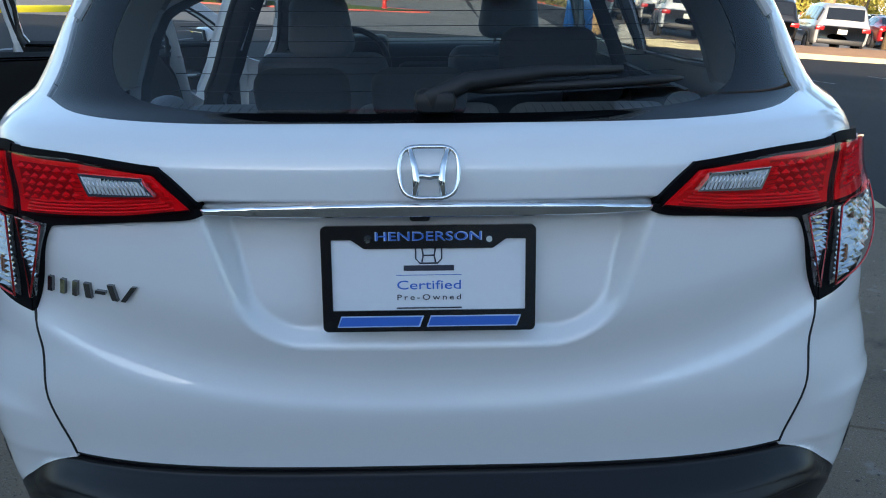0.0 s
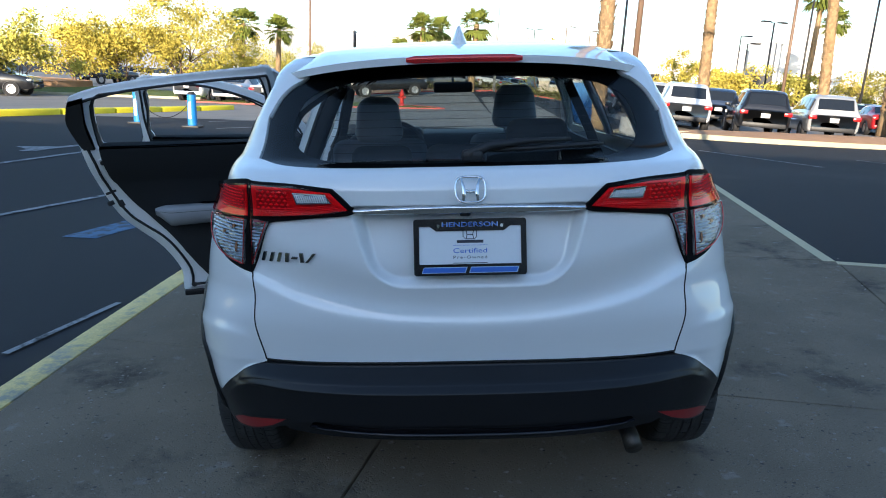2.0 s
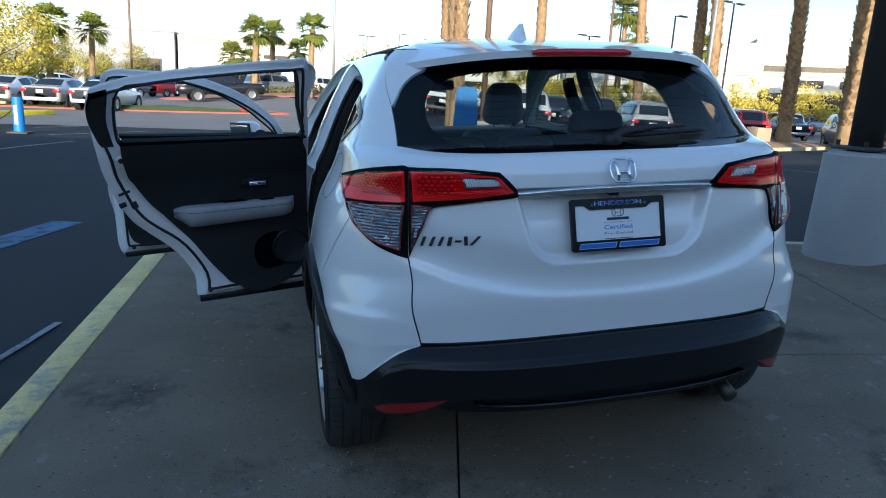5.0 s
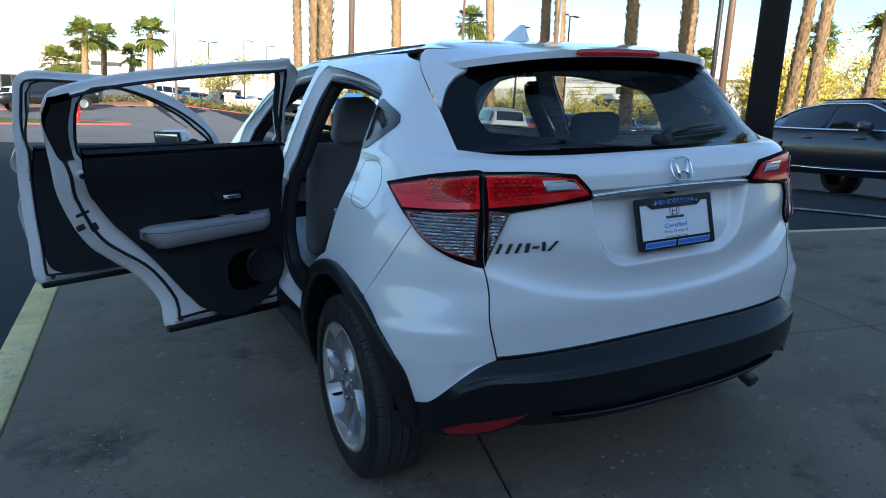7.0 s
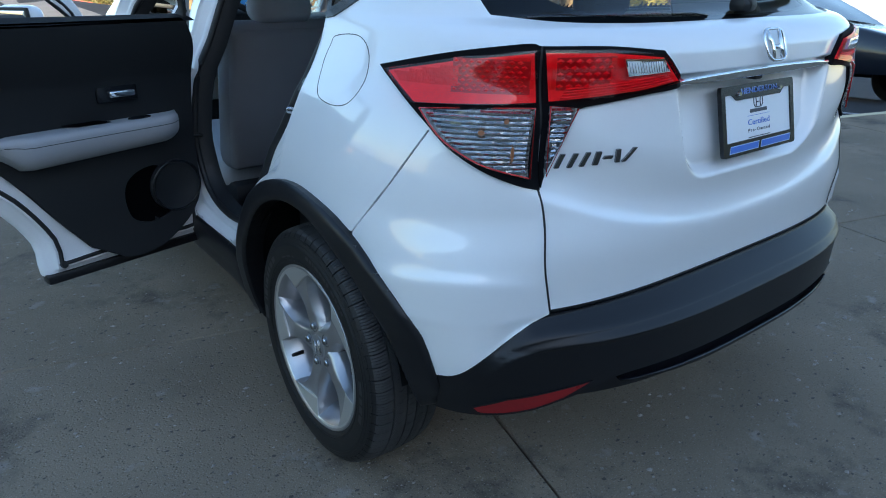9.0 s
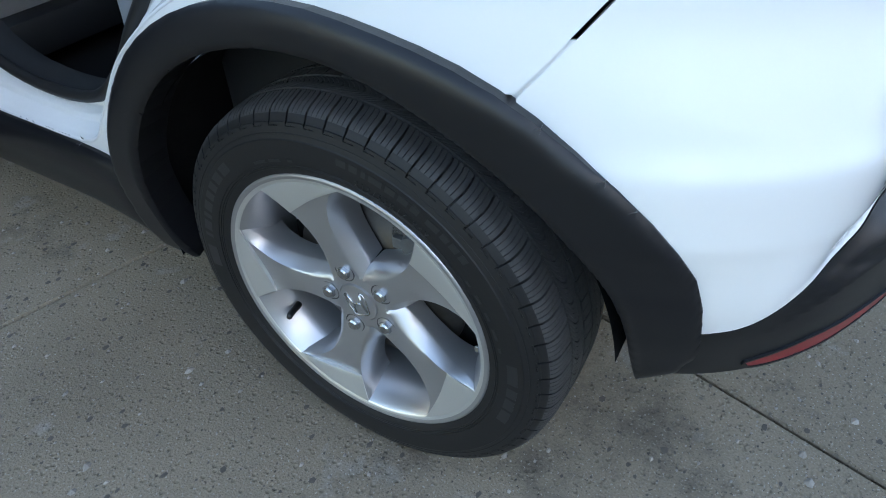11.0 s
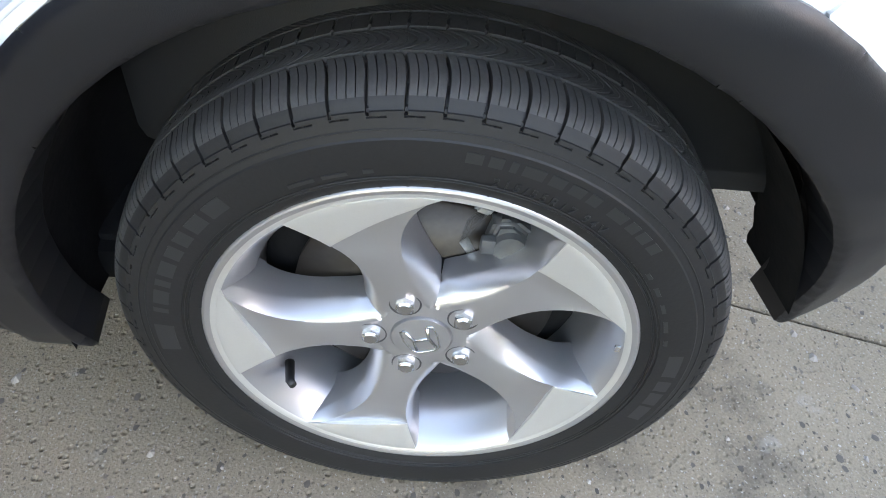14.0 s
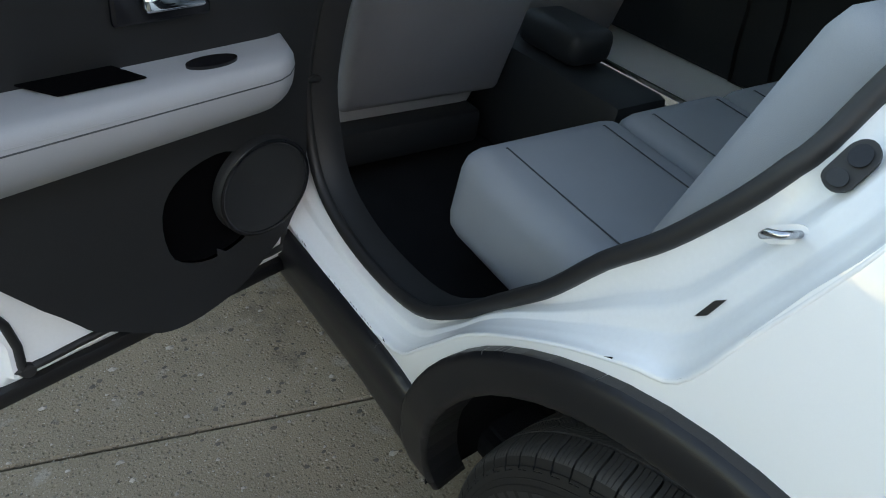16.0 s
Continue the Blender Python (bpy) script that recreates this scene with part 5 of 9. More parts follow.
        part("size_marking", (vv, tf), RUBBER_TXT, tyre, flat=True)
    for r0, h0 in ((0.2925, 0.1036), (0.2465, 0.1047), (0.2435, 0.1040)):
        q = [on_wall(360 * i / 96, r0, h0) for i in range(96)]
        part("sidewall_ridge", tube(q, 0.0012, 5, True), RUBBER, tyre)
    # rim: barrel, lip, five twisted spokes with machined faces
    v, f = lathe([(X(-0.09), 0.196), (X(-0.02), 0.190), (X(0.045), 0.192), (X(0.060), 0.197), (X(0.080), 0.206), (X(0.0945), 0.2140), (X(0.0972), 0.2168)], 200)
    rim = part("rim", (v, f if side > 0 else [q[::-1] for q in f]), ALLOY, w, "silver alloy rim")
    rim.data.set_sharp_from_angle(angle=radians(30))
    v, f = lathe([(X(0.0970), 0.2166), (X(0.0984), 0.2176), (X(0.0998), 0.2235)], 200)
    part("machined_lip", (v, f if side > 0 else [q[::-1] for q in f]), MACHINED, rim, "bright machined rim edge")
    v, f = lathe([(X(0.0998), 0.2235), (X(0.1012), 0.2262), (X(0.1016), 0.2288), (X(0.1008), 0.2308), (X(0.0985), 0.2326), (X(0.094), 0.2326)], 200)
    part("rim_lip", (v, f if side > 0 else [q[::-1] for q in f]), ALLOY, rim, "silver rim lip").data.set_sharp_from_angle(angle=radians(30))
    lead_low = [(22, 0.050, 0.0770), (22, 0.062, 0.0700), (21, 0.074, 0.0580), (9, 0.092, 0.0560), (1.0, 0.118, 0.0580), (-2.2, 0.145, 0.0630), (-2.3, 0.172, 0.0700), (0.5, 0.195, 0.0800), (1.0, 0.2160, 0.0900)]
    lead_top = [(12, 0.050, 0.0775), (6, 0.062, 0.0785), (0, 0.080, 0.0795), (-4, 0.102, 0.0805), (-5.5, 0.125, 0.0825), (-5.5, 0.150, 0.0865), (-4, 0.1690, 0.0895), (-1.6, 0.196, 0.0935), (0, 0.2165, 0.0970)]
    trail_top = [(-40, 0.050, 0.0775), (-36, 0.062, 0.0785), (-31.5, 0.080, 0.0795), (-28.0, 0.102, 0.0808), (-26.5, 0.125, 0.0828), (-27.0, 0.150, 0.0860), (-30.0, 0.178, 0.0895), (-34.5, 0.203, 0.0940), (-38.5, 0.2165, 0.0970)]
    trail_low = [(-50, 0.050, 0.0770), (-50, 0.062, 0.0700), (-49, 0.074, 0.0580), (-39.5, 0.094, 0.0560), (-32.5, 0.122, 0.0570), (-30.5, 0.150, 0.0600), (-32.0, 0.176, 0.0670), (-36.5, 0.198, 0.0780), (-39.5, 0.2160, 0.0900)]
    ll, lt, tt, tl = (np.array(cr(q, 5)) for q in (lead_low, lead_top, trail_top, trail_low))
    cols = []
    for k in range(len(ll)):
        row = [np.array([ll[k][0], ll[k][1], 0.028])]
        for t in (0.0, 0.12, 0.5, 0.86):
            row.append(ll[k] + (lt[k] - ll[k]) * t + np.array([0, 0, 0.0022 * math.sin(math.pi * t)]))
        scoop = 0.0042 * float(smooth(0.135, 0.165, lt[k][1])) * float(smooth(0.2165, 0.195, lt[k][1])) - 0.0030 * float(smooth(0.060, 0.095, lt[k][1])) * float(smooth(0.155, 0.120, lt[k][1]))
        for t in (0.0, 0.05, 0.16, 0.30, 0.46, 0.62, 0.78, 0.91, 0.97, 1.0):
            row.append(lt[k] + (tt[k] - lt[k]) * t - np.array([0, 0, scoop * math.sin(math.pi * t) ** 0.7 if 0 < t < 1 else 0.0]))
        for t in (0.14, 0.5, 0.88, 1.0):
            row.append(tt[k] + (tl[k] - tt[k]) * t + np.array([0, 0, 0.0022 * math.sin(math.pi * t)]))
        row.append(np.array([tl[k][0], tl[k][1], 0.028]))
        cols.append(row)
    m_ = len(cols[0])

    def F(phi0):
        def f_(u, r):
            a = np.radians(phi0 + u)
            h = np.interp(r, (0.10, 0.1690, 0.2165, 0.2235), (0.082, 0.0905, 0.0982, 0.0996))
            return np.stack([side * h, -np.cos(a) * r, np.sin(a) * r], -1)
        return f_
    for k in range(5):
        phi0 = 127 - 72 * k
        v_ = []
        for row in cols:
            for u_, r_, h_ in row:
                a = radians(phi0 + u_)
                v_.append((X(h_), -math.cos(a) * r_, math.sin(a) * r_))
        f_ = [[i * m_ + q, (i + 1) * m_ + q, (i + 1) * m_ + q + 1, i * m_ + q + 1] for i in range(len(cols) - 1) for q in range(m_ - 1)]
        sp = part("spoke", (v_, f_ if side > 0 else [q[::-1] for q in f_]), ALLOY, rim)
        sp.data.set_sharp_from_angle(angle=radians(33))
        mach = path([(0.3, 0.2180), (-1.6, 0.197)], cr([(-1.6, 0.197), (-3.2, 0.180), (-4.0, 0.1690)]), cr([(-4.0, 0.1690), (-12, 0.1745), (-19, 0.1820), (-27, 0.1930), (-33, 0.2035), (-39, 0.2165)]), [(-39, 0.2165), (-39.5, 0.2180)], [(-39.5, 0.2180), (-25, 0.2180), (-12, 0.2180), (0.3, 0.2180)])
        v_, f_ = spoke_solid(mach, F(phi0), side, 0.0008, 0.010)
        part("machined_face", (v_, f_), MACHINED, sp, "bright machined spoke face").data.set_sharp_from_angle(angle=radians(20))
        # lug nut in its pocket
        a = radians(110.5 - 72 * k)
        cy_, cz_ = -math.cos(a) * 0.0555, math.sin(a) * 0.0555
        v_, f_ = lathe([(X(0.0765), 0.0182), (X(0.0790), 0.0172), (X(0.0786), 0.0160), (X(0.0745), 0.0128), (X(0.0742), 0.0)], 28, (0, cy_, cz_))
        part("lug_pocket", (v_, f_ if side > 0 else [q[::-1] for q in f_]), POCKET, rim)
        bm = bmesh.new()
        cyl(bm, (X(0.060), cy_, cz_), (X(0.0845), cy_, cz_), 0.0112, 0.0108, 6)
        cyl(bm, (X(0.0845), cy_, cz_), (X(0.0868), cy_, cz_), 0.0098, 0.0074, 18)
        part("lug_nut", bm, NUT, rim, "chrome lug nut")
    v, f = lathe([(X(0.030), 0.0530), (X(0.0772), 0.0525), (X(0.0778), 0.0500), (X(0.0785), 0.0400), (X(0.0790), 0.0352), (X(0.0770), 0.0346), (X(0.0770), 0.0338), (X(0.0815), 0.0328), (X(0.0822), 0.0300), (X(0.0826), 0.018), (X(0.0826), 0.0)], 60)
    part("hub_cap", (v, f if side > 0 else [q[::-1] for q in f]), ALLOY, rim, "silver hub cap").data.set_sharp_from_angle(angle=radians(24))
    # raised mark on the cap: two uprights, a bridge and an open frame
    rot = radians(22)
    for pts in ([(-0.0125, 0.0165), (-0.0085, 0.0), (-0.0115, -0.0175)], [(0.0125, 0.0165), (0.0085, 0.0), (0.0115, -0.0175)], [(-0.0085, -0.001), (0.0085, -0.001)],
                [(-0.0125, 0.0195), (-0.0185, 0.0170), (-0.0195, 0.0020), (-0.0155, -0.0190), (-0.0095, -0.0225), (0.0095, -0.0225), (0.0155, -0.0190), (0.0195, 0.0020), (0.0185, 0.0170), (0.0125, 0.0195)]):
        q = [(X(0.0828), -(a * math.cos(rot) - b * math.sin(rot)), a * math.sin(rot) + b * math.cos(rot)) for a, b in pts]
        part("hub_mark", tube(q, 0.0020 if len(pts) < 9 else 0.0011, 6), NUT, rim)
    a = radians(-147)
    part("valve_stem", tube([(X(0.055), -math.cos(a) * 0.190, math.sin(a) * 0.190), (X(0.085), -math.cos(a) * 0.182, math.sin(a) * 0.182), (X(0.092), -math.cos(a) * 0.176, math.sin(a) * 0.176)], [0.006, 0.0055, 0.005], 10), SEAL, rim, "black valve stem")
    a = radians(7)
    bm = bmesh.new()
    rbox(bm, (X(0.094), -math.cos(a) * 0.211, math.sin(a) * 0.211), (0.004, 0.006, 0.010), 0.001)
    part("balance_mark", bm, CHROME, rim)
    # brake behind the spokes
    v, f = lathe([(X(0.025), 0.02), (X(0.025), 0.150), (X(0.015), 0.150)], 64)
    disc = part("brake_disc", (v, f if side > 0 else [q[::-1] for q in f]), STEEL, w, "worn steel brake disc")
    v, f = lathe([(X(0.026), 0.075), (X(0.046), 0.072), (X(0.047), 0.0)], 40)
    part("disc_hat", (v, f if side > 0 else [q[::-1] for q in f]), LINER, disc)
    v, f = lathe([(X(0.006), 0.010), (X(0.006), 0.170), (X(-0.006), 0.1895)], 48)
    part("dust_shield", (v, f if side > 0 else [q[::-1] for q in f]), LINER, w)
    bracket = [(-0.049, 0.152), (-0.034, 0.130), (-0.029, 0.096), (-0.045, 0.070), (-0.072, 0.056), (-0.077, 0.067), (-0.055, 0.084), (-0.044, 0.106), (-0.052, 0.124), (-0.066, 0.146)]
    bm = prism([(a, b) for a, b in bracket], lambda a, b: (X(0.025), a, b), 0.024 if side > 0 else -0.026)
    bmesh.ops.recalc_face_normals(bm, faces=bm.faces)
    bmesh.ops.bevel(bm, geom=bm.edges[:], offset=0.003, segments=2, affect="EDGES")
    part("caliper_bracket", bm, BRIGHT_CAST, w, "bright cast caliper bracket")
    body = [(-0.064, 0.146), (-0.085, 0.148), (-0.110, 0.126), (-0.104, 0.094), (-0.068, 0.088), (-0.056, 0.108)]
    bm = prism(body, lambda a, b: (X(0.015), a, b), 0.030 if side > 0 else -0.030)
    bmesh.ops.recalc_face_normals(bm, faces=bm.faces)
    bmesh.ops.bevel(bm, geom=bm.edges[:], offset=0.007, segments=3, affect="EDGES")
    cyl(bm, (X(0.041), -0.082, 0.118), (X(0.052), -0.082, 0.118), 0.019, 0.016, 20)
    rbox(bm, (X(0.046), -0.060, 0.118), (0.012, 0.016, 0.020), 0.003)
    part("brake_caliper", bm, CASTING, w, "grey cast brake caliper")
    return w


def spoke_solid(poly, F, side, lift=0.0, deep=0.034, edges=None):
    """A spoke: its face on F and walls that run inwards with rounded shoulders."""
    uv, faces = clip_cells(poly, 2.0, 0.006)
    u, r = uv[:, 0], uv[:, 1]
    p = F(u, r)
    runs = edges or [list(poly) + [poly[0]]]
    pl_ = np.array([v for run in runs for v in run[:-1]]) * (0.0026, 1)
    q_ = np.array([v for run in runs for v in run[1:]]) * (0.0026, 1)
    best = np.full(len(uv), 9.0)
    for a, b in zip(pl_, q_):
        ab = b - a
        t = np.clip(((uv * (0.0026, 1) - a) @ ab) / (ab @ ab + 1e-12), 0, 1)
        best = np.minimum(best, np.linalg.norm(uv * (0.0026, 1) - a - t[:, None] * ab, axis=1))
    rnd = 0.009 if lift == 0 else 0.0008
    s = np.clip(best / rnd, 0, 1)
    p[:, 0] += side * (lift - rnd * 0.8 * (1 - np.sqrt(np.clip(1 - (1 - s) ** 2, 0, 1))))
    verts, fs = list(p), [list(f) for f in faces]
    count = {}
    for f in faces:
        for a, b in zip(f, f[1:] + f[:1]):
            count[(a, b)] = 1
    low = p.copy()
    low[:, 0] -= side * deep
    keys = {}
    for (a, b) in count:
        if (b, a) not in count:
            for k in (a, b):
                if k not in keys:
                    keys[k] = len(verts)
                    verts.append(low[k])
            fs.append([b, a, keys[a], keys[b]])
    if side < 0:
        fs = [f[::-1] for f in fs]
    # angles grow clockwise or not with the side seen
    return verts, fs


wheel(-0.780, 0.70, -1)
wheel(0.780, 0.70, 1)
wheel(-0.780, 3.31, -1)
wheel(0.780, 3.31, 1)

# ---- open doors ----
def door(name, out, win, hinge_y, angle, trim_pts, rest, label, shift=0.0):
    """A door built shut on the car's side, then swung out on its front edge."""
    q = ring([L(*p) for p in out], 4)
    wq = ring([L(*p) for p in win], 3)
    hinge = Matrix.Translation((-0.868, hinge_y, 0))
    swing = hinge @ Matrix.Rotation(radians(-angle), 4, "Z") @ hinge.inverted()
    shell = part(name, sheet(keyhole(shrink(q, 0.002), wq), thick=0.012, du=1.0, dv=0.012), PAINT, car, label)
    shell.matrix_basis = swing
    b, w = np.array(ring(out, 4)), np.array(ring(win, 3))

    def slim(z):                                      # the frame round the window is thinner than the door below
        return 1 - 0.55 * smooth(1.09, 1.20, z)

    def ds(pts, off):
        q_ = np.array([L(*p) for p in pts])
        return list(P(q_[:, 0], q_[:, 1]) + normals_of(P, q_[:, 0], q_[:, 1], 0.2, 0.002) * (off * slim(q_[:, 1]))[:, None])
    sh = lambda pts, d: [(a_, b_) for a_, b_ in np.array(shrink([tuple(v) for v in pts], d, 1.0))]

    def inset(d):                                     # drawn in by d, by less round the window
        lo_, up_ = np.array(sh(b, d)), np.array(sh(b, d * 0.58))
        k_ = smooth(1.06, 1.20, b[:, 1])[:, None]
        return [tuple(v) for v in lo_ + (up_ - lo_) * k_]
    # edge and inner frame, white
    rows = [ds(b, -0.010), ds(inset(0.002), -0.020), ds(inset(0.012), -0.034), ds(inset(0.034), -0.040), ds(inset(0.040), -0.058)]
    part("door_edge", loft(rows), JAMB, shell, "white painted door edge")
    inner = inset(0.040)
    wout = sh(w, -0.009)
    il = [L(*p) for p in inner]
    wl = [L(*p) for p in wout]
    part("inner_frame", sheet(keyhole(il, wl), F=lambda u, z: P(u, z) - normals_of(P, u, z, 0.2, 0.002) * (0.058 * slim(z))[..., None], off=0, thick=0.0, du=0.93, dv=0.0127), JAMB, shell, "white painted inner frame")
    rows = [ds(wout, -0.058), ds(sh(w, -0.004), -0.050), ds(w, -0.030), ds(w, -0.008)]
    part("window_channel", loft([r[::-1] for r in rows]), SEAL, shell, "black window channel")
    part("frame_bead", tube(ds(wout, -0.059), 0.005, 6, True), SEAL, shell, "black window bead")
    part("weatherstrip", tube(ds(inset(0.052), -0.060), 0.0065, 6, True), SEAL, shell, "black rubber weatherstrip")
    lo_b = min(p[1] for p in out)
    # black card
    tq = path(*[cr(t) if len(t) > 2 else t for t in trim_pts])
    ti = [L(*p) for p in tq]
    # the bin is a bowl let into the card beside the loudspeaker
    scoop = ring([(hinge_y - 0.272 + shift, 0.600), (hinge_y - 0.235 + shift, 0.650), (hinge_y - 0.160 + shift, 0.668), (hinge_y - 0.115 + shift, 0.630), (hinge_y - 0.100 + shift, 0.560), (hinge_y - 0.125 + shift, 0.505), (hinge_y - 0.200 + shift, 0.482), (hinge_y - 0.260 + shift, 0.515)], 4)
    bin_edge = [L(*q_) for q_ in scoop]
    sc_ = np.array(scoop)
    mid_s = sc_.mean(0) + np.array([0.012, -0.005])
    # shallow bowl; its near-black colour carries the shade of a deeper one
    part("door_bin", loft([on_side(mid_s + (sc_ - mid_s) * k_, o_) for k_, o_ in ((1.04, -0.0765), (0.98, -0.0765), (0.92, -0.0735), (0.7, -0.0705), (0.35, -0.0705), (0.02, -0.0705))]), RECESS_SHADE, shell, "moulded door bin, its shade put into a near-black colour")
    part("door_card", sheet(keyhole(ti, bin_edge), F=lambda u, z: P(u, z) - normals_of(P, u, z, 0.2, 0.002) * 0.060, off=-0.024, thick=-0.026, du=1.5, dv=0.02), TRIM, shell, "black moulded door card")
    # shelf from the card's top edge out to the glass
    ty = np.linspace(tq[0][0] + 0.01, max(p[0] for p in tq) - 0.012, 12)
    tz = np.interp(ty, sorted(p[0] for p in trim_pts[0]), [p[1] for p in sorted(trim_pts[0])]) - 0.002
    shelf = [[tuple(at_side(y, z, -0.083)[0]) for y, z in zip(ty, tz)], [tuple(at_side(y, z + 0.002, -0.070)[0]) for y, z in zip(ty, tz)], [tuple(at_side(y, z - 0.004, -0.014)[0]) for y, z in zip(ty, tz)], [tuple(at_side(y, z - 0.03, -0.010)[0]) for y, z in zip(ty, tz)]]
    part("belt_trim", ([v for r in shelf for v in r], [[i * 12 + k, i * 12 + k + 1, (i + 1) * 12 + k + 1, (i + 1) * 12 + k] for i in range(3) for k in range(11)]), BORDER, shell, "black belt trim under the window")
    y0, y1, z0 = rest                                  # armrest: a flat padded top, a rounded front, an undercut
    n = 26

    def pad(y, d, z):
        p_, n_ = at_side(y, z0, -0.082)
        i_ = -n_
        i_.z = 0
        return p_ + i_.normalized() * d + Vector((0, 0, z - z0))
    rows = []
    for i in range(n + 1):
        t = i / n
        y = y0 + (y1 - y0) * t
        blunt = math.sqrt(max(1 - max(0.0, (t - 0.86) / 0.14) ** 2, 0.0)) * 0.92 + 0.08
        wd = 0.088 * (min(1.0, (t + 0.02) / 0.16) ** 0.5) * blunt
        top = z0 + 0.004 * t - 0.012 * max(0.0, 1 - t / 0.10) ** 2
        low = top - (0.104 - 0.016 * t) * (0.35 + 0.65 * min(1.0, t / 0.12)) * (0.55 + 0.45 * blunt)
        mid_ = (top + low) / 2
        rows.append([tuple(pad(y, d, z)) for d, z in ((-0.004, top - 0.003), (wd * 0.5, top), (wd * 0.84, top - 0.001), (wd * 0.95, top - 0.006), (wd, top - 0.018), (wd * 0.985, mid_ + 0.006), (wd * 0.92, mid_ - 0.012), (wd * 0.74, low + 0.014), (wd * 0.5, low + 0.004), (-0.004, low - 0.004))])
    m_ = len(rows[0])
    part("armrest", ([v for r in rows for v in r], [[i * m_ + k, (i + 1) * m_ + k, (i + 1) * m_ + k + 1, i * m_ + k + 1] for i in range(n) for k in range(m_ - 1)] + [list(range(m_)), [n * m_ + k for k in range(m_)][::-1]]), TRIM_SOFT, shell, "pale grey padded armrest")
    part("armrest_seam", tube([Vector(rows[i][4]).lerp(Vector(rows[i][5]), 0.35) for i in range(1, n)], 0.0011, 5), CLOTH_DARK, shell)
    part("armrest_seam", tube([Vector(rows[i][4]).lerp(Vector(rows[i][5]), 0.10) + Vector((0, 0, 0.0005)) for i in range(1, n)], 0.0007, 5), TRIM_SOFT, shell)
    yc = y0 + (y1 - y0) * 0.40
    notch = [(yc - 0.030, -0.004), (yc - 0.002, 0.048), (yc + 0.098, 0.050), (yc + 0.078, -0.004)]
    # no notch is cut: a thin near-black plate stands for its shade
    part("grab_recess_shade", prism([(a, b) for a, b in notch], lambda a, b: tuple(pad(a, b, z0 + 0.0035)), 0.002), RECESS_SHADE, shell, "near-black plate standing for the shaded pull recess", flat=True)
    ys_ = y0 + (y1 - y0) * 0.745
    el = [(ys_ + 0.036 * math.cos(2 * math.pi * k / 28), 0.046 + 0.0155 * math.sin(2 * math.pi * k / 28)) for k in range(28)]
    part("window_switch", prism(el, lambda a, b: tuple(pad(a, b, z0 + 0.0065)), 0.0045), GLOSSBLACK, shell, "black window switch")
    # handle in its bowl
    p0, n0 = at_side(hinge_y - 0.255 + shift, 0.948, -0.084)
    bm = bmesh.new()
    rbox(bm, p0, (0.010, 0.125, 0.062), 0.018, None, 3)
    part("handle_bowl", bm, GLOSSBLACK, shell, "black handle bowl")
    bm = bmesh.new()
    rbox(bm, p0 - n0 * 0.010 + Vector((0, 0.012, -0.004)), (0.012, 0.080, 0.020), 0.006, None, 3)
    part("inner_handle", bm, CHROME, shell, "chrome inner door handle")
    # loudspeaker and bin
    p0, n0 = at_side(hinge_y - 0.098 + shift, 0.592, -0.088)
    k = Vector((-n0.x, -n0.y, 0)).normalized()
    v, f = lathe([(0.0, 0.0), (0.004, 0.070), (0.010, 0.078), (0.006, 0.086), (-0.01, 0.088)], 40)
    rotm = k.to_track_quat("X", "Z").to_matrix()
    part("loudspeaker", ([tuple(p0 + rotm @ Vector(q_)) for q_ in v], [f_[::-1] for f_ in f]), TRIM, shell, "black loudspeaker grille")
    v, f = lathe([(0.010, 0.079), (0.013, 0.083), (0.010, 0.087)], 48)
    part("speaker_ring", ([tuple(p0 + rotm @ Vector(q_)) for q_ in v], f), GLOSSBLACK, shell)
    # black lower edge
    low_pts = [p for p in sh(b, 0.006) if p[1] < lo_b + 0.035]
    bm = bmesh.new()
    ys = [p[0] for p in low_pts]
    p0, n0 = at_side((min(ys) + max(ys)) / 2, lo_b + 0.010, -0.022)
    rbox(bm, p0, (0.050, max(ys) - min(ys), 0.030), 0.006)
    part("door_lower_edge", bm, BLACK, shell, "black door bottom strip")
    for y_, z_ in ((min(ys) + 0.05, lo_b + 0.045),):
        p0, n0 = at_side(y_, z_, -0.058)
        bm = bmesh.new()
        cyl(bm, p0, p0 - n0 * 0.008, 0.012, 0.010, 16)
        part("rubber_plug", bm, SEAL, shell, "black rubber plug")
    return shell


R_DOOR = [(0.765, 1.372), (0.95, 1.414), (1.25, 1.448), (1.50, 1.468), (1.590, 1.460), (1.612, 1.28), (1.628, 1.08), (1.636, 0.80), (1.634, 0.55),
          (1.61, 0.385), (1.46, 0.366), (1.25, 0.366), (1.085, 0.372), (1.070, 0.490), (1.000, 0.610), (0.90, 0.705), (0.835, 0.770), (0.785, 0.860),
          (0.740, 0.99), (0.722, 1.10), (0.712, 1.18), (0.702, 1.26), (0.715, 1.335)]
R_WIN = [(0.835, 1.352), (0.95, 1.374), (1.25, 1.408), (1.49, 1.424), (1.535, 1.412), (1.555, 1.27), (1.566, 1.125), (1.25, 1.120), (0.95, 1.120), (0.830, 1.128), (0.810, 1.24)]
rear_door = door("rear_door", R_DOOR, R_WIN, 1.615, 76.5,
                 ([(0.812, 1.158), (1.20, 1.152), (1.565, 1.148)], [(1.565, 1.148), (1.602, 1.06), (1.610, 0.80), (1.606, 0.57), (1.572, 0.482)], [(1.572, 0.482), (1.50, 0.418), (1.42, 0.384), (1.32, 0.380), (1.22, 0.440)],
                  [(1.22, 0.440), (1.13, 0.570), (1.01, 0.742), (0.905, 0.878), (0.850, 0.98), (0.818, 1.07), (0.812, 1.158)]), (1.00, 1.545, 0.852), "white rear door standing open")
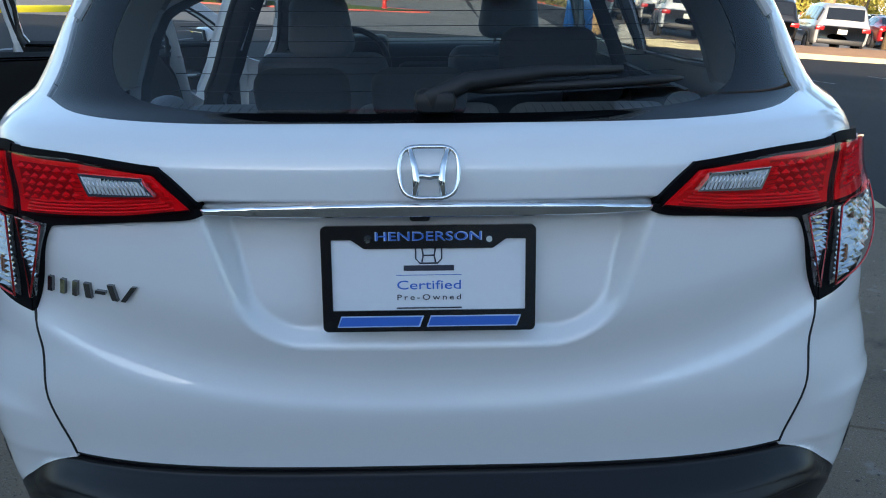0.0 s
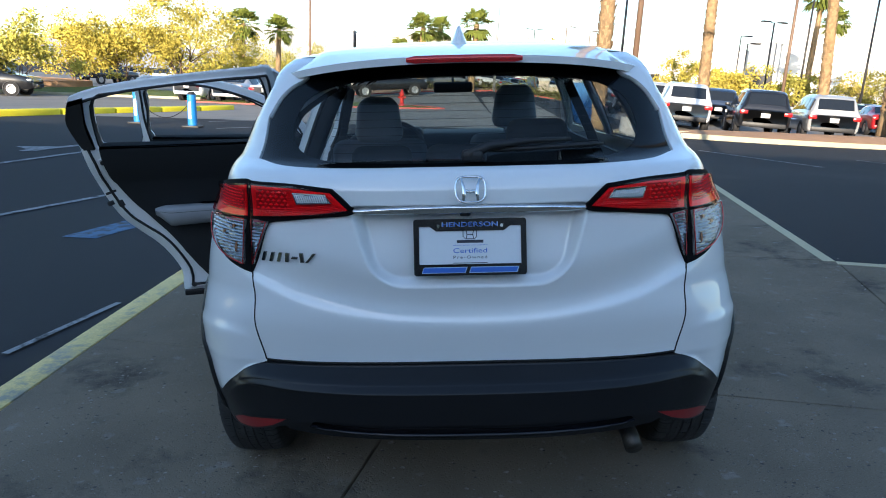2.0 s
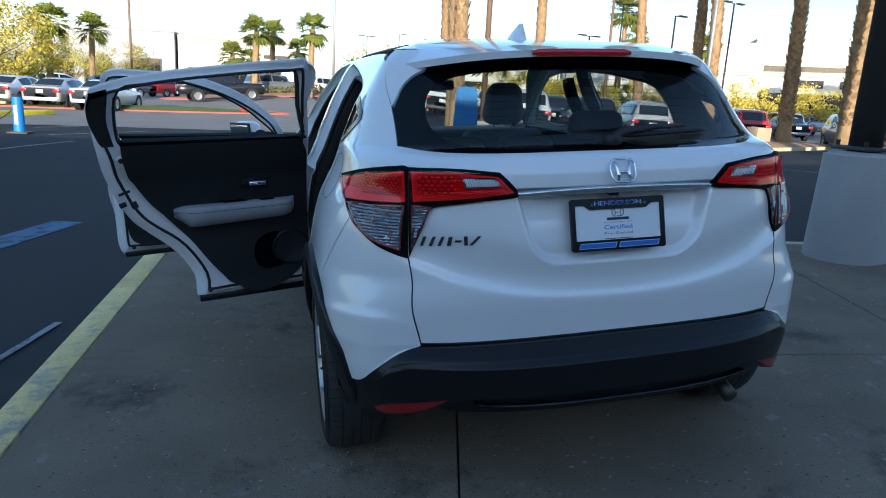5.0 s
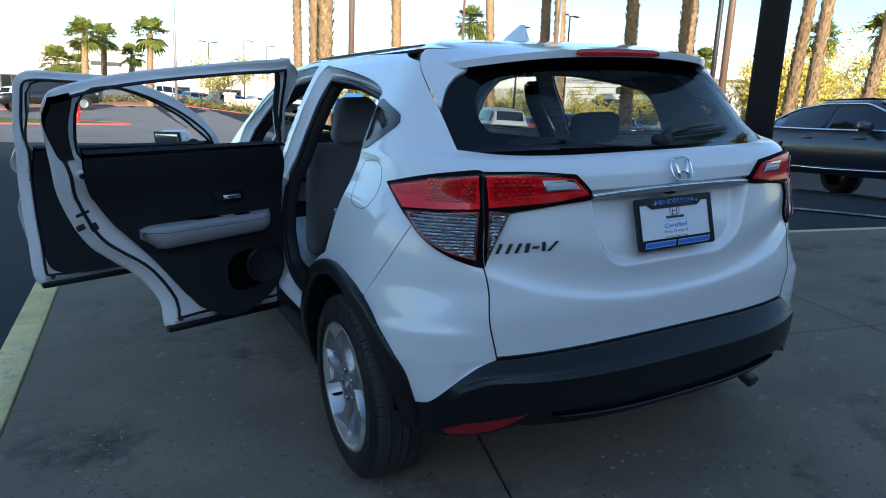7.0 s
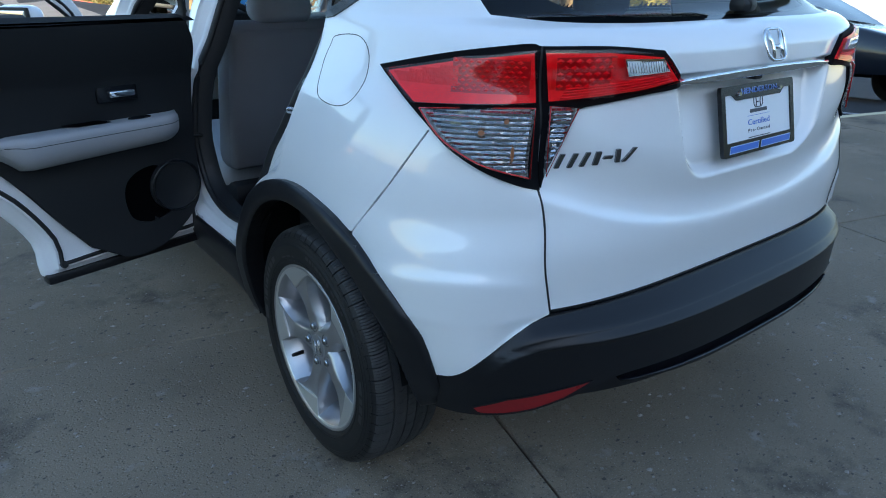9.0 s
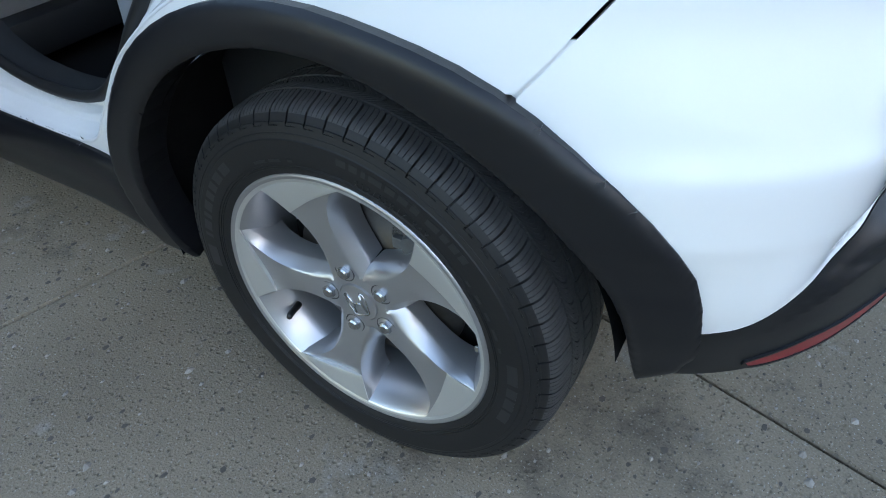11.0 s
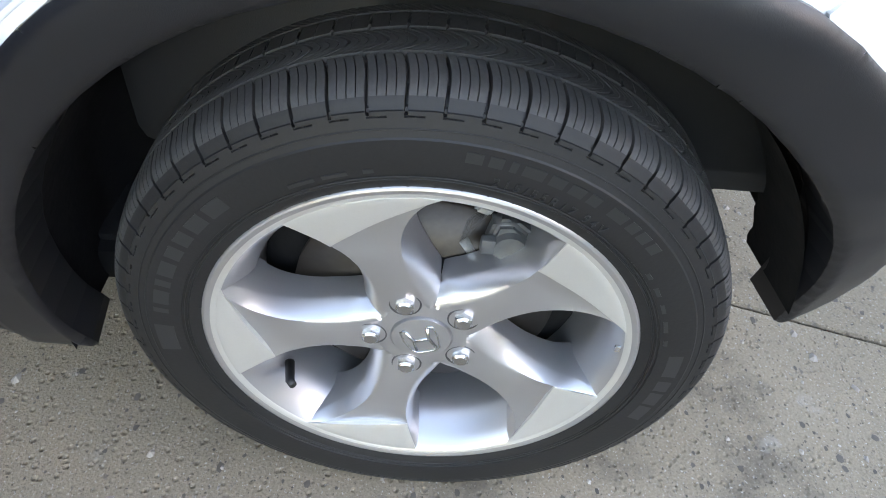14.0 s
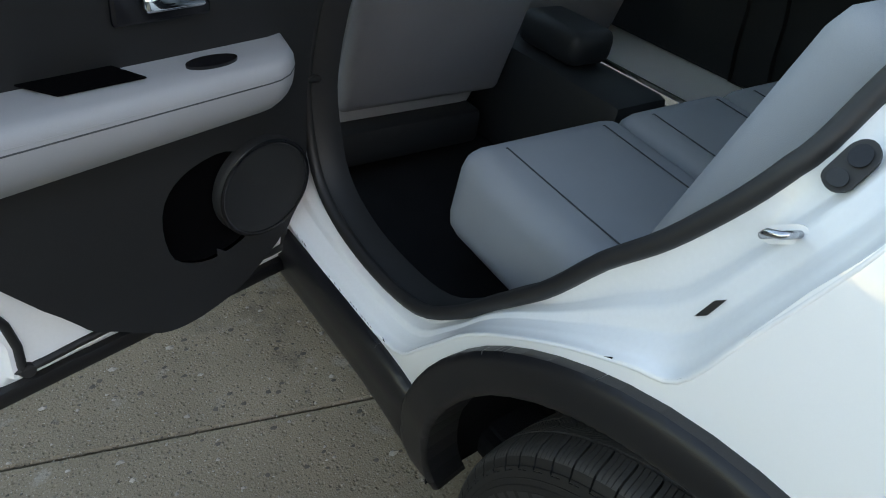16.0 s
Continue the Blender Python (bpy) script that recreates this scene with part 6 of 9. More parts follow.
F_DOOR = [(1.700, 1.440), (1.90, 1.442), (2.10, 1.418), (2.32, 1.342), (2.52, 1.232), (2.66, 1.115), (2.690, 1.00), (2.682, 0.80), (2.66, 0.55),
          (2.61, 0.385), (2.40, 0.366), (2.0, 0.366), (1.78, 0.368), (1.680, 0.40), (1.672, 0.60), (1.668, 0.85), (1.665, 1.10), (1.668, 1.30)]
F_WIN = [(1.745, 1.395), (1.90, 1.400), (2.08, 1.378), (2.26, 1.318), (2.44, 1.218), (2.55, 1.130), (2.60, 1.062), (2.30, 1.058), (2.0, 1.066), (1.735, 1.080), (1.728, 1.25)]
front_door = door("front_door", F_DOOR, F_WIN, 2.765, 75.5,
                  ([(1.730, 1.108), (2.10, 1.094), (2.60, 1.082)], [(2.60, 1.082), (2.640, 1.02), (2.640, 0.80), (2.62, 0.55), (2.58, 0.430)], [(2.58, 0.430), (2.40, 0.405), (2.0, 0.405), (1.80, 0.415)],
                   [(1.80, 0.415), (1.735, 0.50), (1.722, 0.80), (1.722, 1.00), (1.730, 1.108)]), (1.90, 2.45, 0.852), "white front door standing open", -0.10)
# sash corner of the rear door, black, with the hidden handle
sash = path([L(0.722, 1.340), L(0.785, 1.358)], [L(0.785, 1.358), L(0.772, 1.25), L(0.790, 1.135)], [L(0.790, 1.135), L(0.745, 1.135)], [L(0.745, 1.135), L(0.704, 1.26), L(0.722, 1.340)])
part("sash_corner", sheet(sash, F=lambda u, z: P(u, z) - normals_of(P, u, z, 0.2, 0.002) * 0.056, off=-0.006, thick=-0.050, du=1.0, dv=0.012), SEAL, rear_door, "black moulded sash corner")
for y_, z_ in ((0.81, 1.085),):
    p0, n0 = at_side(y_, z_, -0.060)
    bm = bmesh.new()
    cyl(bm, p0, p0 - n0 * 0.010, 0.022, 0.018, 20)
    part("bump_stop", bm, JAMB, rear_door)
    bm = bmesh.new()
    cyl(bm, p0 - n0 * 0.008, p0 - n0 * 0.016, 0.011, 0.009, 16)
    part("bump_stop_rubber", bm, SEAL, rear_door)
for y_, z_, sy, sz in ((0.810, 0.925, 0.05, 0.012), (0.845, 0.865, 0.028, 0.032), (0.800, 0.868, 0.030, 0.022), (1.135, 0.618, 0.030, 0.008)):
    p0, n0 = at_side(y_, z_, -0.0595)
    bm = bmesh.new()
    rbox(bm, p0, (0.006, sy, sz), 0.003, Euler((radians(20), 0, 0)).to_matrix())
    part("latch_slot", bm, SEAL, rear_door, "black latch slot")
part("check_strap", tube([(-0.80, 1.60, 0.73), (-0.845, 1.585, 0.735), (-0.92, 1.575, 0.738)], [0.012, 0.006, 0.006], 8), SEAL, car, "black door check strap")
# door mirror, turned towards the driver
mm = pose(-0.980, 2.468, 1.055, 4, 0, 22)
bm = bmesh.new()
rbox(bm, (0, 0.045, 0), (0.215, 0.10, 0.140), 0.045, None, 4)
bmesh.ops.transform(bm, matrix=mm, verts=bm.verts)
mirror = part("door_mirror", bm, PAINT, front_door, "white door mirror")
bm = bmesh.new()
rbox(bm, (0, -0.004, 0), (0.208, 0.014, 0.132), 0.006, None, 2)
bmesh.ops.transform(bm, matrix=mm, verts=bm.verts)
part("mirror_housing", bm, SEAL, mirror, "black mirror rim")
bm = bmesh.new()
rbox(bm, (0, -0.010, 0), (0.182, 0.008, 0.108), 0.003)
bmesh.ops.transform(bm, matrix=mm, verts=bm.verts)
part("mirror_glass", bm, CHROME, mirror, "mirror glass")
part("mirror_arm", tube([(-0.92, 2.51, 1.020), (-0.87, 2.54, 1.03), (-0.81, 2.55, 1.04)], [0.028, 0.034, 0.045], 12), SEAL, mirror, "black mirror arm")

# ---- front end ----
U1 = 90 + SIDE + 90


def band(name, z0, z1, u0, u1, material, label, off=0.0, du=4.0, dv=0.02):
    for s in (-1, 1):
        n = 20
        q = [(s * (u0 + (u1 - u0) * i / n), z0) for i in range(n + 1)] + [(s * (u1 + (u0 - u1) * i / n), z1) for i in range(n + 1)]
        part(name, sheet(q, off=off, thick=0.01, du=du, dv=dv), material, car, label)


fend = [L(2.79, 0.30), L(2.81, 0.55), L(2.83, 0.80), L(2.885, 0.97)] + [(-u, 0.985) for u in np.linspace(90 + SIDE * 0.97, 90 + SIDE + 20, 6)] + [(-(90 + SIDE + 24), 0.80), (-(90 + SIDE + 24), 0.62), (-(90 + SIDE + 34), 0.45)]
fend += [L(3.31 + 0.45 * math.cos(radians(a)), 0.322 + 0.45 * math.sin(radians(a))) for a in (20, 35, 50, 65, 80, 95, 110, 125, 140, 155, 170, 180)]
for q in (fend, mirrored(fend)):
    part("front_wing", sheet(q, thick=0.01, du=3, dv=0.025), PAINT, car, "white painted front wing")
band("bonnet", 0.82, 1.012, 90 + SIDE + 22, U1, PAINT, "white painted bonnet", dv=0.01)
band("front_bumper", 0.42, 0.72, 90 + SIDE + 26, U1, PAINT, "white painted front bumper")
band("front_skirt", 0.24, 0.42, 90 + SIDE + 22, U1, BLACK, "black front skirt")
band("grille", 0.70, 0.83, 90 + SIDE + 50, U1, GLOSSBLACK, "black grille with a chrome bar", 0.004)
band("headlamp", 0.72, 0.82, 90 + SIDE + 24, 90 + SIDE + 50, CLEAR_LENS, "clear headlamp", 0.006)
band("headlamp_reflector", 0.725, 0.815, 90 + SIDE + 25, 90 + SIDE + 50, SILVER_REFL, "silver headlamp reflector", 0.0)
band("windscreen", 1.02, 1.47, 90 + SIDE + 6, U1, LIGHT_GLASS, "clear windscreen", -0.004, dv=0.03)
band("scuttle", 0.99, 1.03, 90 + SIDE - 6, U1, SEAL, "black scuttle panel", -0.006)

# ---- inside ----
bm = bmesh.new()
rbox(bm, (0, 1.95, 0.300), (1.46, 2.2, 0.02), 0.005)
part("cabin_floor", bm, CARPET, car, "black carpeted floor")
bm = bmesh.new()
rbox(bm, (0, 0.62, 0.50), (1.30, 0.80, 0.10), 0.03)
part("boot_floor", bm, CARPET, car, "black carpeted boot floor")
for s in (-1, 1):
    bm = bmesh.new()
    rbox(bm, (s * 0.70, 0.50, 0.66), (0.10, 0.60, 0.40), 0.04)
    rbox(bm, (s * 0.70, 0.66, 0.59), (0.10, 0.72, 0.26), 0.03)
    part("boot_side", bm, TRIM, car, "dark boot side trim")
pil = path([L(0.80, 1.14), L(0.60, 1.16)], [L(0.60, 1.16), L(0.42, 1.19), L(0.50, 1.29), L(0.60, 1.40), L(0.68, 1.45)], [L(0.68, 1.45), L(0.90, 1.45)], [L(0.90, 1.45), L(0.82, 1.35), L(0.795, 1.25), L(0.80, 1.14)])
for q in (pil, mirrored(pil)):
    part("pillar_trim", sheet(q, off=-0.075, thick=0.01), HEADLINER, car, "pale pillar trim")
bp = path([L(1.60, 0.45), L(1.74, 0.45)], [L(1.74, 0.45), L(1.725, 1.0), L(1.69, 1.42)], [L(1.69, 1.42), L(1.60, 1.42)], [L(1.60, 1.42), L(1.615, 1.0), L(1.60, 0.45)])
for q in (bp, mirrored(bp)):
    part("pillar_trim", sheet(q, off=-0.070, thick=0.03), TRIM, car, "dark pillar trim")
tr = path([(90 + SIDE * 0.15, 1.10), (90 + SIDE * 0.97, 1.10)], [(90 + SIDE * 0.97, 1.10), (90 + SIDE * 0.90, 0.45)], [(90 + SIDE * 0.90, 0.45), (90 + SIDE * 0.25, 0.45)], [(90 + SIDE * 0.25, 0.45), (90 + SIDE * 0.15, 1.10)])
part("door_lining", sheet(tr, off=-0.075, thick=0.01, du=3, dv=0.03), TRIM, car, "dark door lining")


def seat(x, y, back_mat, name="front_seat", w=0.50, rise=0.0):
    s = thing(name, "grey cloth front seat, its back darkened for cabin shade", "", None)
    s.location = (x, y, 0)
    s.parent = car
    bm = bmesh.new()
    rbox(bm, (0, 0.24, 0.52), (w, 0.52, 0.16), 0.06, Euler((radians(8), 0, 0)).to_matrix(), 4)
    part("seat_cushion", bm, CLOTH, s)
    bm = bmesh.new()
    rbox(bm, (0, -0.08, 0.80), (w, 0.13, 0.60), 0.06, Euler((radians(14), 0, 0)).to_matrix(), 4)
    part("backrest", bm, back_mat, s)
    bm = bmesh.new()
    rbox(bm, (0, -0.140, 0.79), (w * 0.94, 0.05, 0.56), 0.024, Euler((radians(14), 0, 0)).to_matrix(), 3)
    part("back_panel", bm, back_mat, s, "cloth seat back panel darkened for cabin shade")
    bm = bmesh.new()
    rbox(bm, (0, 0, 0), (0.25, 0.115, 0.235), 0.05, None, 5)
    for v_ in bm.verts:                                # domed top, narrower than the base
        q_ = max(0.0, (v_.co.z + 0.05) / 0.165)
        v_.co.x *= 1 - 0.30 * q_ * q_
        v_.co.y *= 1 - 0.18 * q_
    bmesh.ops.transform(bm, matrix=pose(0, -0.150, 1.195 + rise, 10, 0, 0), verts=bm.verts)
    part("headrest", bm, CLOTH, s, "padded headrest")
    for k in (-0.055, 0.055):
        part("headrest_post", tube([(k, -0.140, 1.15 + rise), (k, -0.135, 1.04)], 0.006, 8), CHROME, s)
    bm = bmesh.new()
    rbox(bm, (0, 0.18, 0.40), (w * 0.9, 0.50, 0.10), 0.02)
    part("seat_base", bm, TRIM, s)
    return s


seat(-0.40, 1.93, CLOTH_MID)
seat(0.335, 2.20, CLOTH_MID, rise=0.045)
# rear bench
bench = thing("rear_bench", "grey cloth rear bench with stitched cushions", "", None)
bench.parent = car
for x, w, hx, hz in ((-0.405, 0.42, -0.30, 1.095), (0.0, 0.38, -0.02, 1.095), (0.405, 0.42, 0.285, 1.185)):
    bm = bmesh.new()
    rbox(bm, (x, 1.20, 0.525), (w, 0.52, 0.20), 0.05, Euler((radians(5), 0, 0)).to_matrix(), 4)
    part("seat_cushion", bm, CLOTH, bench)
    bm = bmesh.new()
    rbox(bm, (x, 0.880, 0.80), (w, 0.15, 0.54), 0.055, Euler((radians(18), 0, 0)).to_matrix(), 4)
    part("backrest", bm, CLOTH, bench)
    bm = bmesh.new()
    rbox(bm, (hx, 0.790, hz), (0.23, 0.09, 0.125), 0.042, Euler((radians(12), 0, 0)).to_matrix(), 4)
    part("headrest", bm, CLOTH_DARK, bench, "padded headrest")
    for k in (-0.5, 0.5):
        part("cushion_seam", tube([(x + k * w * 0.62, 0.97, 0.612), (x + k * w * 0.62, 1.20, 0.628), (x + k * w * 0.62, 1.40, 0.645), (x + k * w * 0.62, 1.452, 0.60)], 0.0014, 5), CLOTH_DARK, bench)
    part("cushion_seam", tube([(x - w * 0.31, 1.02, 0.618), (x + w * 0.31, 1.02, 0.618)], 0.0014, 5), CLOTH_DARK, bench)
bm = bmesh.new()
rbox(bm, (0, 0.800, 0.80), (1.24, 0.02, 0.52), 0.008, Euler((radians(18), 0, 0)).to_matrix())
part("bench_back", bm, CLOTH_DARK, bench, "dark bench back")
for s in (-1, 1):
    bm = bmesh.new()
    rbox(bm, (s * 0.66, 0.90, 0.82), (0.10, 0.16, 0.52), 0.04, Euler((radians(16), 0, 0)).to_matrix(), 3)
    part("side_bolster", bm, CLOTH, bench)
# console, dashboard, wheel, mirror
bm = bmesh.new()
rbox(bm, (0, 2.0, 0.46), (0.20, 1.0, 0.30), 0.03)
rbox(bm, (0, 1.80, 0.66), (0.15, 0.22, 0.09), 0.03, None, 3)
part("centre_console", bm, TRIM, car, "black centre console")
bm = bmesh.new()
rbox(bm, (0, 2.74, 0.93), (1.36, 0.46, 0.26), 0.07, None, 4)
rbox(bm, (-0.37, 2.58, 1.05), (0.36, 0.20, 0.10), 0.04, None, 3)
rbox(bm, (0, 2.62, 0.78), (0.30, 0.30, 0.40), 0.04)
part("dashboard", bm, TRIM, car, "black dashboard")
st = [(0.185 * math.cos(radians(a)), 0.185 * math.sin(radians(a))) for a in range(0, 360, 12)]
tilt = Euler((radians(62), 0, 0)).to_matrix()
c0 = Vector((-0.37, 2.40, 0.97))
sw = part("steering_wheel", tube([c0 + tilt @ Vector((a, b, 0)) for a, b in st], 0.015, 8, True), TRIM, car, "black steering wheel")
bm = bmesh.new()
rbox(bm, c0, (0.15, 0.12, 0.05), 0.03, tilt, 3)
part("steering_boss", bm, TRIM, sw)
for a in (0, 180, 270):
    part("steering_spoke", tube([c0, c0 + tilt @ Vector((0.18 * math.cos(radians(a)), 0.18 * math.sin(radians(a)), 0))], 0.016, 8), TRIM, sw)
bm = bmesh.new()
rbox(bm, (0, 2.36, 1.345), (0.235, 0.03, 0.062), 0.014, None, 3)
mir = part("inner_mirror", bm, SEAL, car, "black inner mirror")
part("mirror_stalk", tube([(0, 2.37, 1.36), (0, 2.44, 1.41)], 0.008, 8), SEAL, mir)
# ---- ground ----
def slope(x, y):
    """Height of the asphalt: it leans with the slabs beside them, a hand lower, and lies level further off."""
    r = np.hypot(x, y - 2)
    w = smooth(8, 30, r)
    late = 1 - smooth(2, 7, x)
    ahead = np.exp(-((x - 2.5) / 8.5) ** 2) * smooth(0.0, 1.0, (y - 10 - 15 * late) / (32 + 5 * late))
    right = smooth(4.4, 6.2, x) * smooth(12, 8, y) * smooth(-4, 0, y)
    return 0.0647 * x * smooth(14, 4, r) - 0.10 - 0.22 * w + 1.05 * ahead + 0.09 * right


ASPHALT = mat("asphalt", (0.036, 0.037, 0.041), 0.86, vary=0.30, scale=0.7, fine=160, bump=0.003, spec=0.15, dirt=((0.052, 0.052, 0.052), 0.35, 0.56))
CONCRETE = mat("worn_concrete", (0.208, 0.170, 0.126), 0.86, vary=0.42, scale=1.7, fine=240, bump=0.0020, spec=0.1, island=0.05, dirt=((0.085, 0.073, 0.060), 1.3, 0.55))


def pitted(m):
    """Breaks the slabs' colour with sand grains, dark pits and pale scuffs."""
    nt = m.node_tree
    b = next(n for n in nt.nodes if n.type == "BSDF_PRINCIPLED")
    co = next(n for n in nt.nodes if n.type == "TEX_COORD")
    base = b.inputs["Base Color"].links[0].from_socket
    for scale, lo, hi, tint, k in ((200.0, 0.60, 0.70, (0.42, 0.40, 0.36), 0.75), (120.0, 0.37, 0.31, (0.050, 0.045, 0.040), 0.85), (9.0, 0.62, 0.72, (0.33, 0.315, 0.29), 0.45), (34.0, 0.66, 0.72, (0.09, 0.083, 0.075), 0.55)):
        n = nt.nodes.new("ShaderNodeTexNoise")
        n.inputs["Scale"].default_value, n.inputs["Detail"].default_value, n.inputs["Roughness"].default_value = scale, 3, 0.6
        nt.links.new(co.outputs["Object"], n.inputs["Vector"])
        mr = nt.nodes.new("ShaderNodeMapRange")
        mr.inputs["From Min"].default_value, mr.inputs["From Max"].default_value, mr.inputs["To Max"].default_value = lo, hi, k
        nt.links.new(n.outputs["Fac"], mr.inputs["Value"])
        mx = nt.nodes.new("ShaderNodeMixRGB")
        mx.inputs[2].default_value = (*tint, 1)
        nt.links.new(mr.outputs[0], mx.inputs[0])
        nt.links.new(base, mx.inputs[1])
        base = mx.outputs[0]
    nt.links.new(base, b.inputs["Base Color"])
    vo = nt.nodes.new("ShaderNodeTexVoronoi")
    vo.inputs["Scale"].default_value = 70.0
    nt.links.new(co.outputs["Object"], vo.inputs["Vector"])
    pit = nt.nodes.new("ShaderNodeMapRange")
    pit.inputs["From Min"].default_value, pit.inputs["From Max"].default_value = 0.10, 0.34
    nt.links.new(vo.outputs["Distance"], pit.inputs["Value"])
    b2 = nt.nodes.new("ShaderNodeBump")
    b2.inputs["Strength"].default_value, b2.inputs["Distance"].default_value = 0.8, 0.003
    nt.links.new(pit.outputs[0], b2.inputs["Height"])
    nt.links.new(b.inputs["Normal"].links[0].from_socket, b2.inputs["Normal"])
    nt.links.new(b2.outputs[0], b.inputs["Normal"])


pitted(CONCRETE)
JOINT = mat("dark_joint_filler", (0.03, 0.028, 0.026), 0.95, vary=0.3, scale=20)
KERB_YELLOW = mat("worn_yellow_kerb_paint", (0.76, 0.60, 0.25), 0.8, vary=0.25, scale=5, fine=80, bump=0.002, dirt=((0.36, 0.33, 0.25), 4.0, 0.53))
KERB_PALE = mat("pale_concrete_kerb", (0.52, 0.46, 0.30), 0.85, vary=0.15, scale=3, fine=90, bump=0.002)
LINE_WHITE = mat("worn_white_line", (0.26, 0.27, 0.29), 0.8, vary=0.2, scale=4, dirt=((0.05, 0.05, 0.054), 7.0, 0.49))
LINE_BLUE = mat("worn_blue_marking", (0.07, 0.15, 0.27), 0.8, vary=0.2, scale=4, dirt=((0.045, 0.047, 0.052), 6.0, 0.48))
YELLOW = mat("bright_yellow_rubber", (0.80, 0.66, 0.02), 0.6, vary=0.1, scale=4)
PEBBLE = mat("small_stones", (0.26, 0.23, 0.20), 0.9, vary=0.3, scale=40, island=0.45)
PIT = mat("dark_pits", (0.070, 0.060, 0.050), 0.95, vary=0.3, scale=40, island=0.3)


def spaced(limit, near, step):
    v, s = [0.0], step
    while v[-1] < limit:
        v.append(v[-1] + s)
        if v[-1] > near:
            s *= 1.22
    return np.array(sorted([-a for a in v[1:]] + v))


gx, gy = spaced(900, 34, 1.0), spaced(900, 50, 1.0)
X_, Y_ = np.meshgrid(gx, gy, indexing="ij")
Z_ = slope(X_, Y_)
nx_, ny_ = len(gx), len(gy)
verts = np.stack([X_, Y_, Z_], -1).reshape(-1, 3)
faces = [[i * ny_ + j, (i + 1) * ny_ + j, (i + 1) * ny_ + j + 1, i * ny_ + j + 1] for i in range(nx_ - 1) for j in range(ny_ - 1)]
ground = tagged(part("ground", (verts, faces), ASPHALT), "dark grey asphalt of a sloping car lot", "ground", kind="structure")

# street and far lot: asphalt paled, the sunlight put into its colour
ROAD_SUNLIT = mat("sunlit_asphalt", (0.26, 0.245, 0.225), 0.95, vary=0.22, scale=0.5, fine=120, bump=0.003, spec=0.1, dirt=((0.20, 0.19, 0.175), 0.25, 0.55))
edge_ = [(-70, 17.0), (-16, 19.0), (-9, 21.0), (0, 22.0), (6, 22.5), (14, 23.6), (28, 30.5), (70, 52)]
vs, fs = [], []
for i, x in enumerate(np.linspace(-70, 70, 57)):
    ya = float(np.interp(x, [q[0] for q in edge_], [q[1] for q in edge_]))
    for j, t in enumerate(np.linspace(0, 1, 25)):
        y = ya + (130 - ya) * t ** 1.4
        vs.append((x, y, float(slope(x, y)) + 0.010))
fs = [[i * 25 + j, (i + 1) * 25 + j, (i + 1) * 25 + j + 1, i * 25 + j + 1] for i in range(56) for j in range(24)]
tagged(part("road", (vs, fs), ROAD_SUNLIT), "asphalt of the street and far lot, paler to stand for sunlight", "road", kind="structure")

E1, E2, C0, SLAB = Vector((0.967, -0.255, 0)), Vector((0.255, 0.967, 0)), Vector((-0.168, 1.322, 0)), 2.5


def to_slab(x, y):
    d = Vector((x, y, 0)) - C0
    return (d.dot(E1), d.dot(E2))


def from_slab(a, b, z=0.0):
    return C0 + E1 * a + E2 * b + Vector((0, 0, z))


PAD = [(-2.52, -7.5), (-2.21, -1.4), (-2.13, 0.0), (-1.96, 3.1), (-1.72, 7.6), (3.55, 7.6), (2.86, 3.09), (5.25, 2.20), (8.0, 1.45), (6.2, -7.5)]
pavement = tagged(thing("pavement", "worn concrete slabs with dark joints and small stones", "pavement", LEVEL), kind="structure")
uv, slabs = clip_cells([to_slab(*p) for p in PAD], SLAB, SLAB)
for f in slabs:
    q = [tuple(uv[i]) for i in f]
    if len(q) < 3:
        continue
    p_ = np.array(q)
    ar = abs((p_[:, 0] * np.roll(p_[:, 1], -1) - p_[:, 1] * np.roll(p_[:, 0], -1)).sum()) / 2
    if ar < 0.05:
        continue
    s1, s2 = shrink(q, 0.005, 1.0), shrink(q, 0.010, 1.0)
    n = len(q)
    lo = [from_slab(a, b, -0.16) for a, b in s1]
    md = [from_slab(a, b, -0.006) for a, b in s1]
    hi = [from_slab(a, b, 0.0) for a, b in s2]
    fs = [[2 * n + k for k in range(n)]] + [[n + k, n + (k + 1) % n, 2 * n + (k + 1) % n, 2 * n + k] for k in range(n)] + [[k, (k + 1) % n, n + (k + 1) % n, n + k] for k in range(n)]
    part("slab", (lo + md + hi, fs), CONCRETE, pavement, flat=True)
bed = [(x, y, -0.022) for x, y in PAD]
part("slab_bed", (bed, [list(range(len(bed)))]), JOINT, pavement, "dark joint bed", flat=True)

# kerbs along the pad
def kerb(pts, w, material, name, label, top=0.003, piece=2.4, group=""):
    run = [Vector((*p, 0)) for p in pts]
    k = thing(name, label, "kerb", LEVEL, kind="structure")
    for a, b in zip(run, run[1:]):
        d = (b - a).normalized()
        nrm = Vector((-d.y, d.x, 0))
        n = max(1, round((b - a).length / piece))
        for i in range(n):
            p0, p1 = a + (b - a) * (i / n) + d * 0.003, a + (b - a) * ((i + 1) / n) - d * 0.003
            bm = bmesh.new()
            rbox(bm, (p0 + p1) / 2 + nrm * (w / 2) + Vector((0, 0, top - 0.13)), ((p1 - p0).length, w, 0.26), 0.012, Euler((0, 0, math.atan2(d.y, d.x))).to_matrix())
            part("kerb_stone", bm, material, k)


kerb([(-2.53, -7.5), (-2.215, -1.4), (-2.135, 0.0), (-1.965, 3.1), (-1.725, 7.6)], 0.165, KERB_YELLOW, "kerb_left", "worn yellow painted concrete kerb")
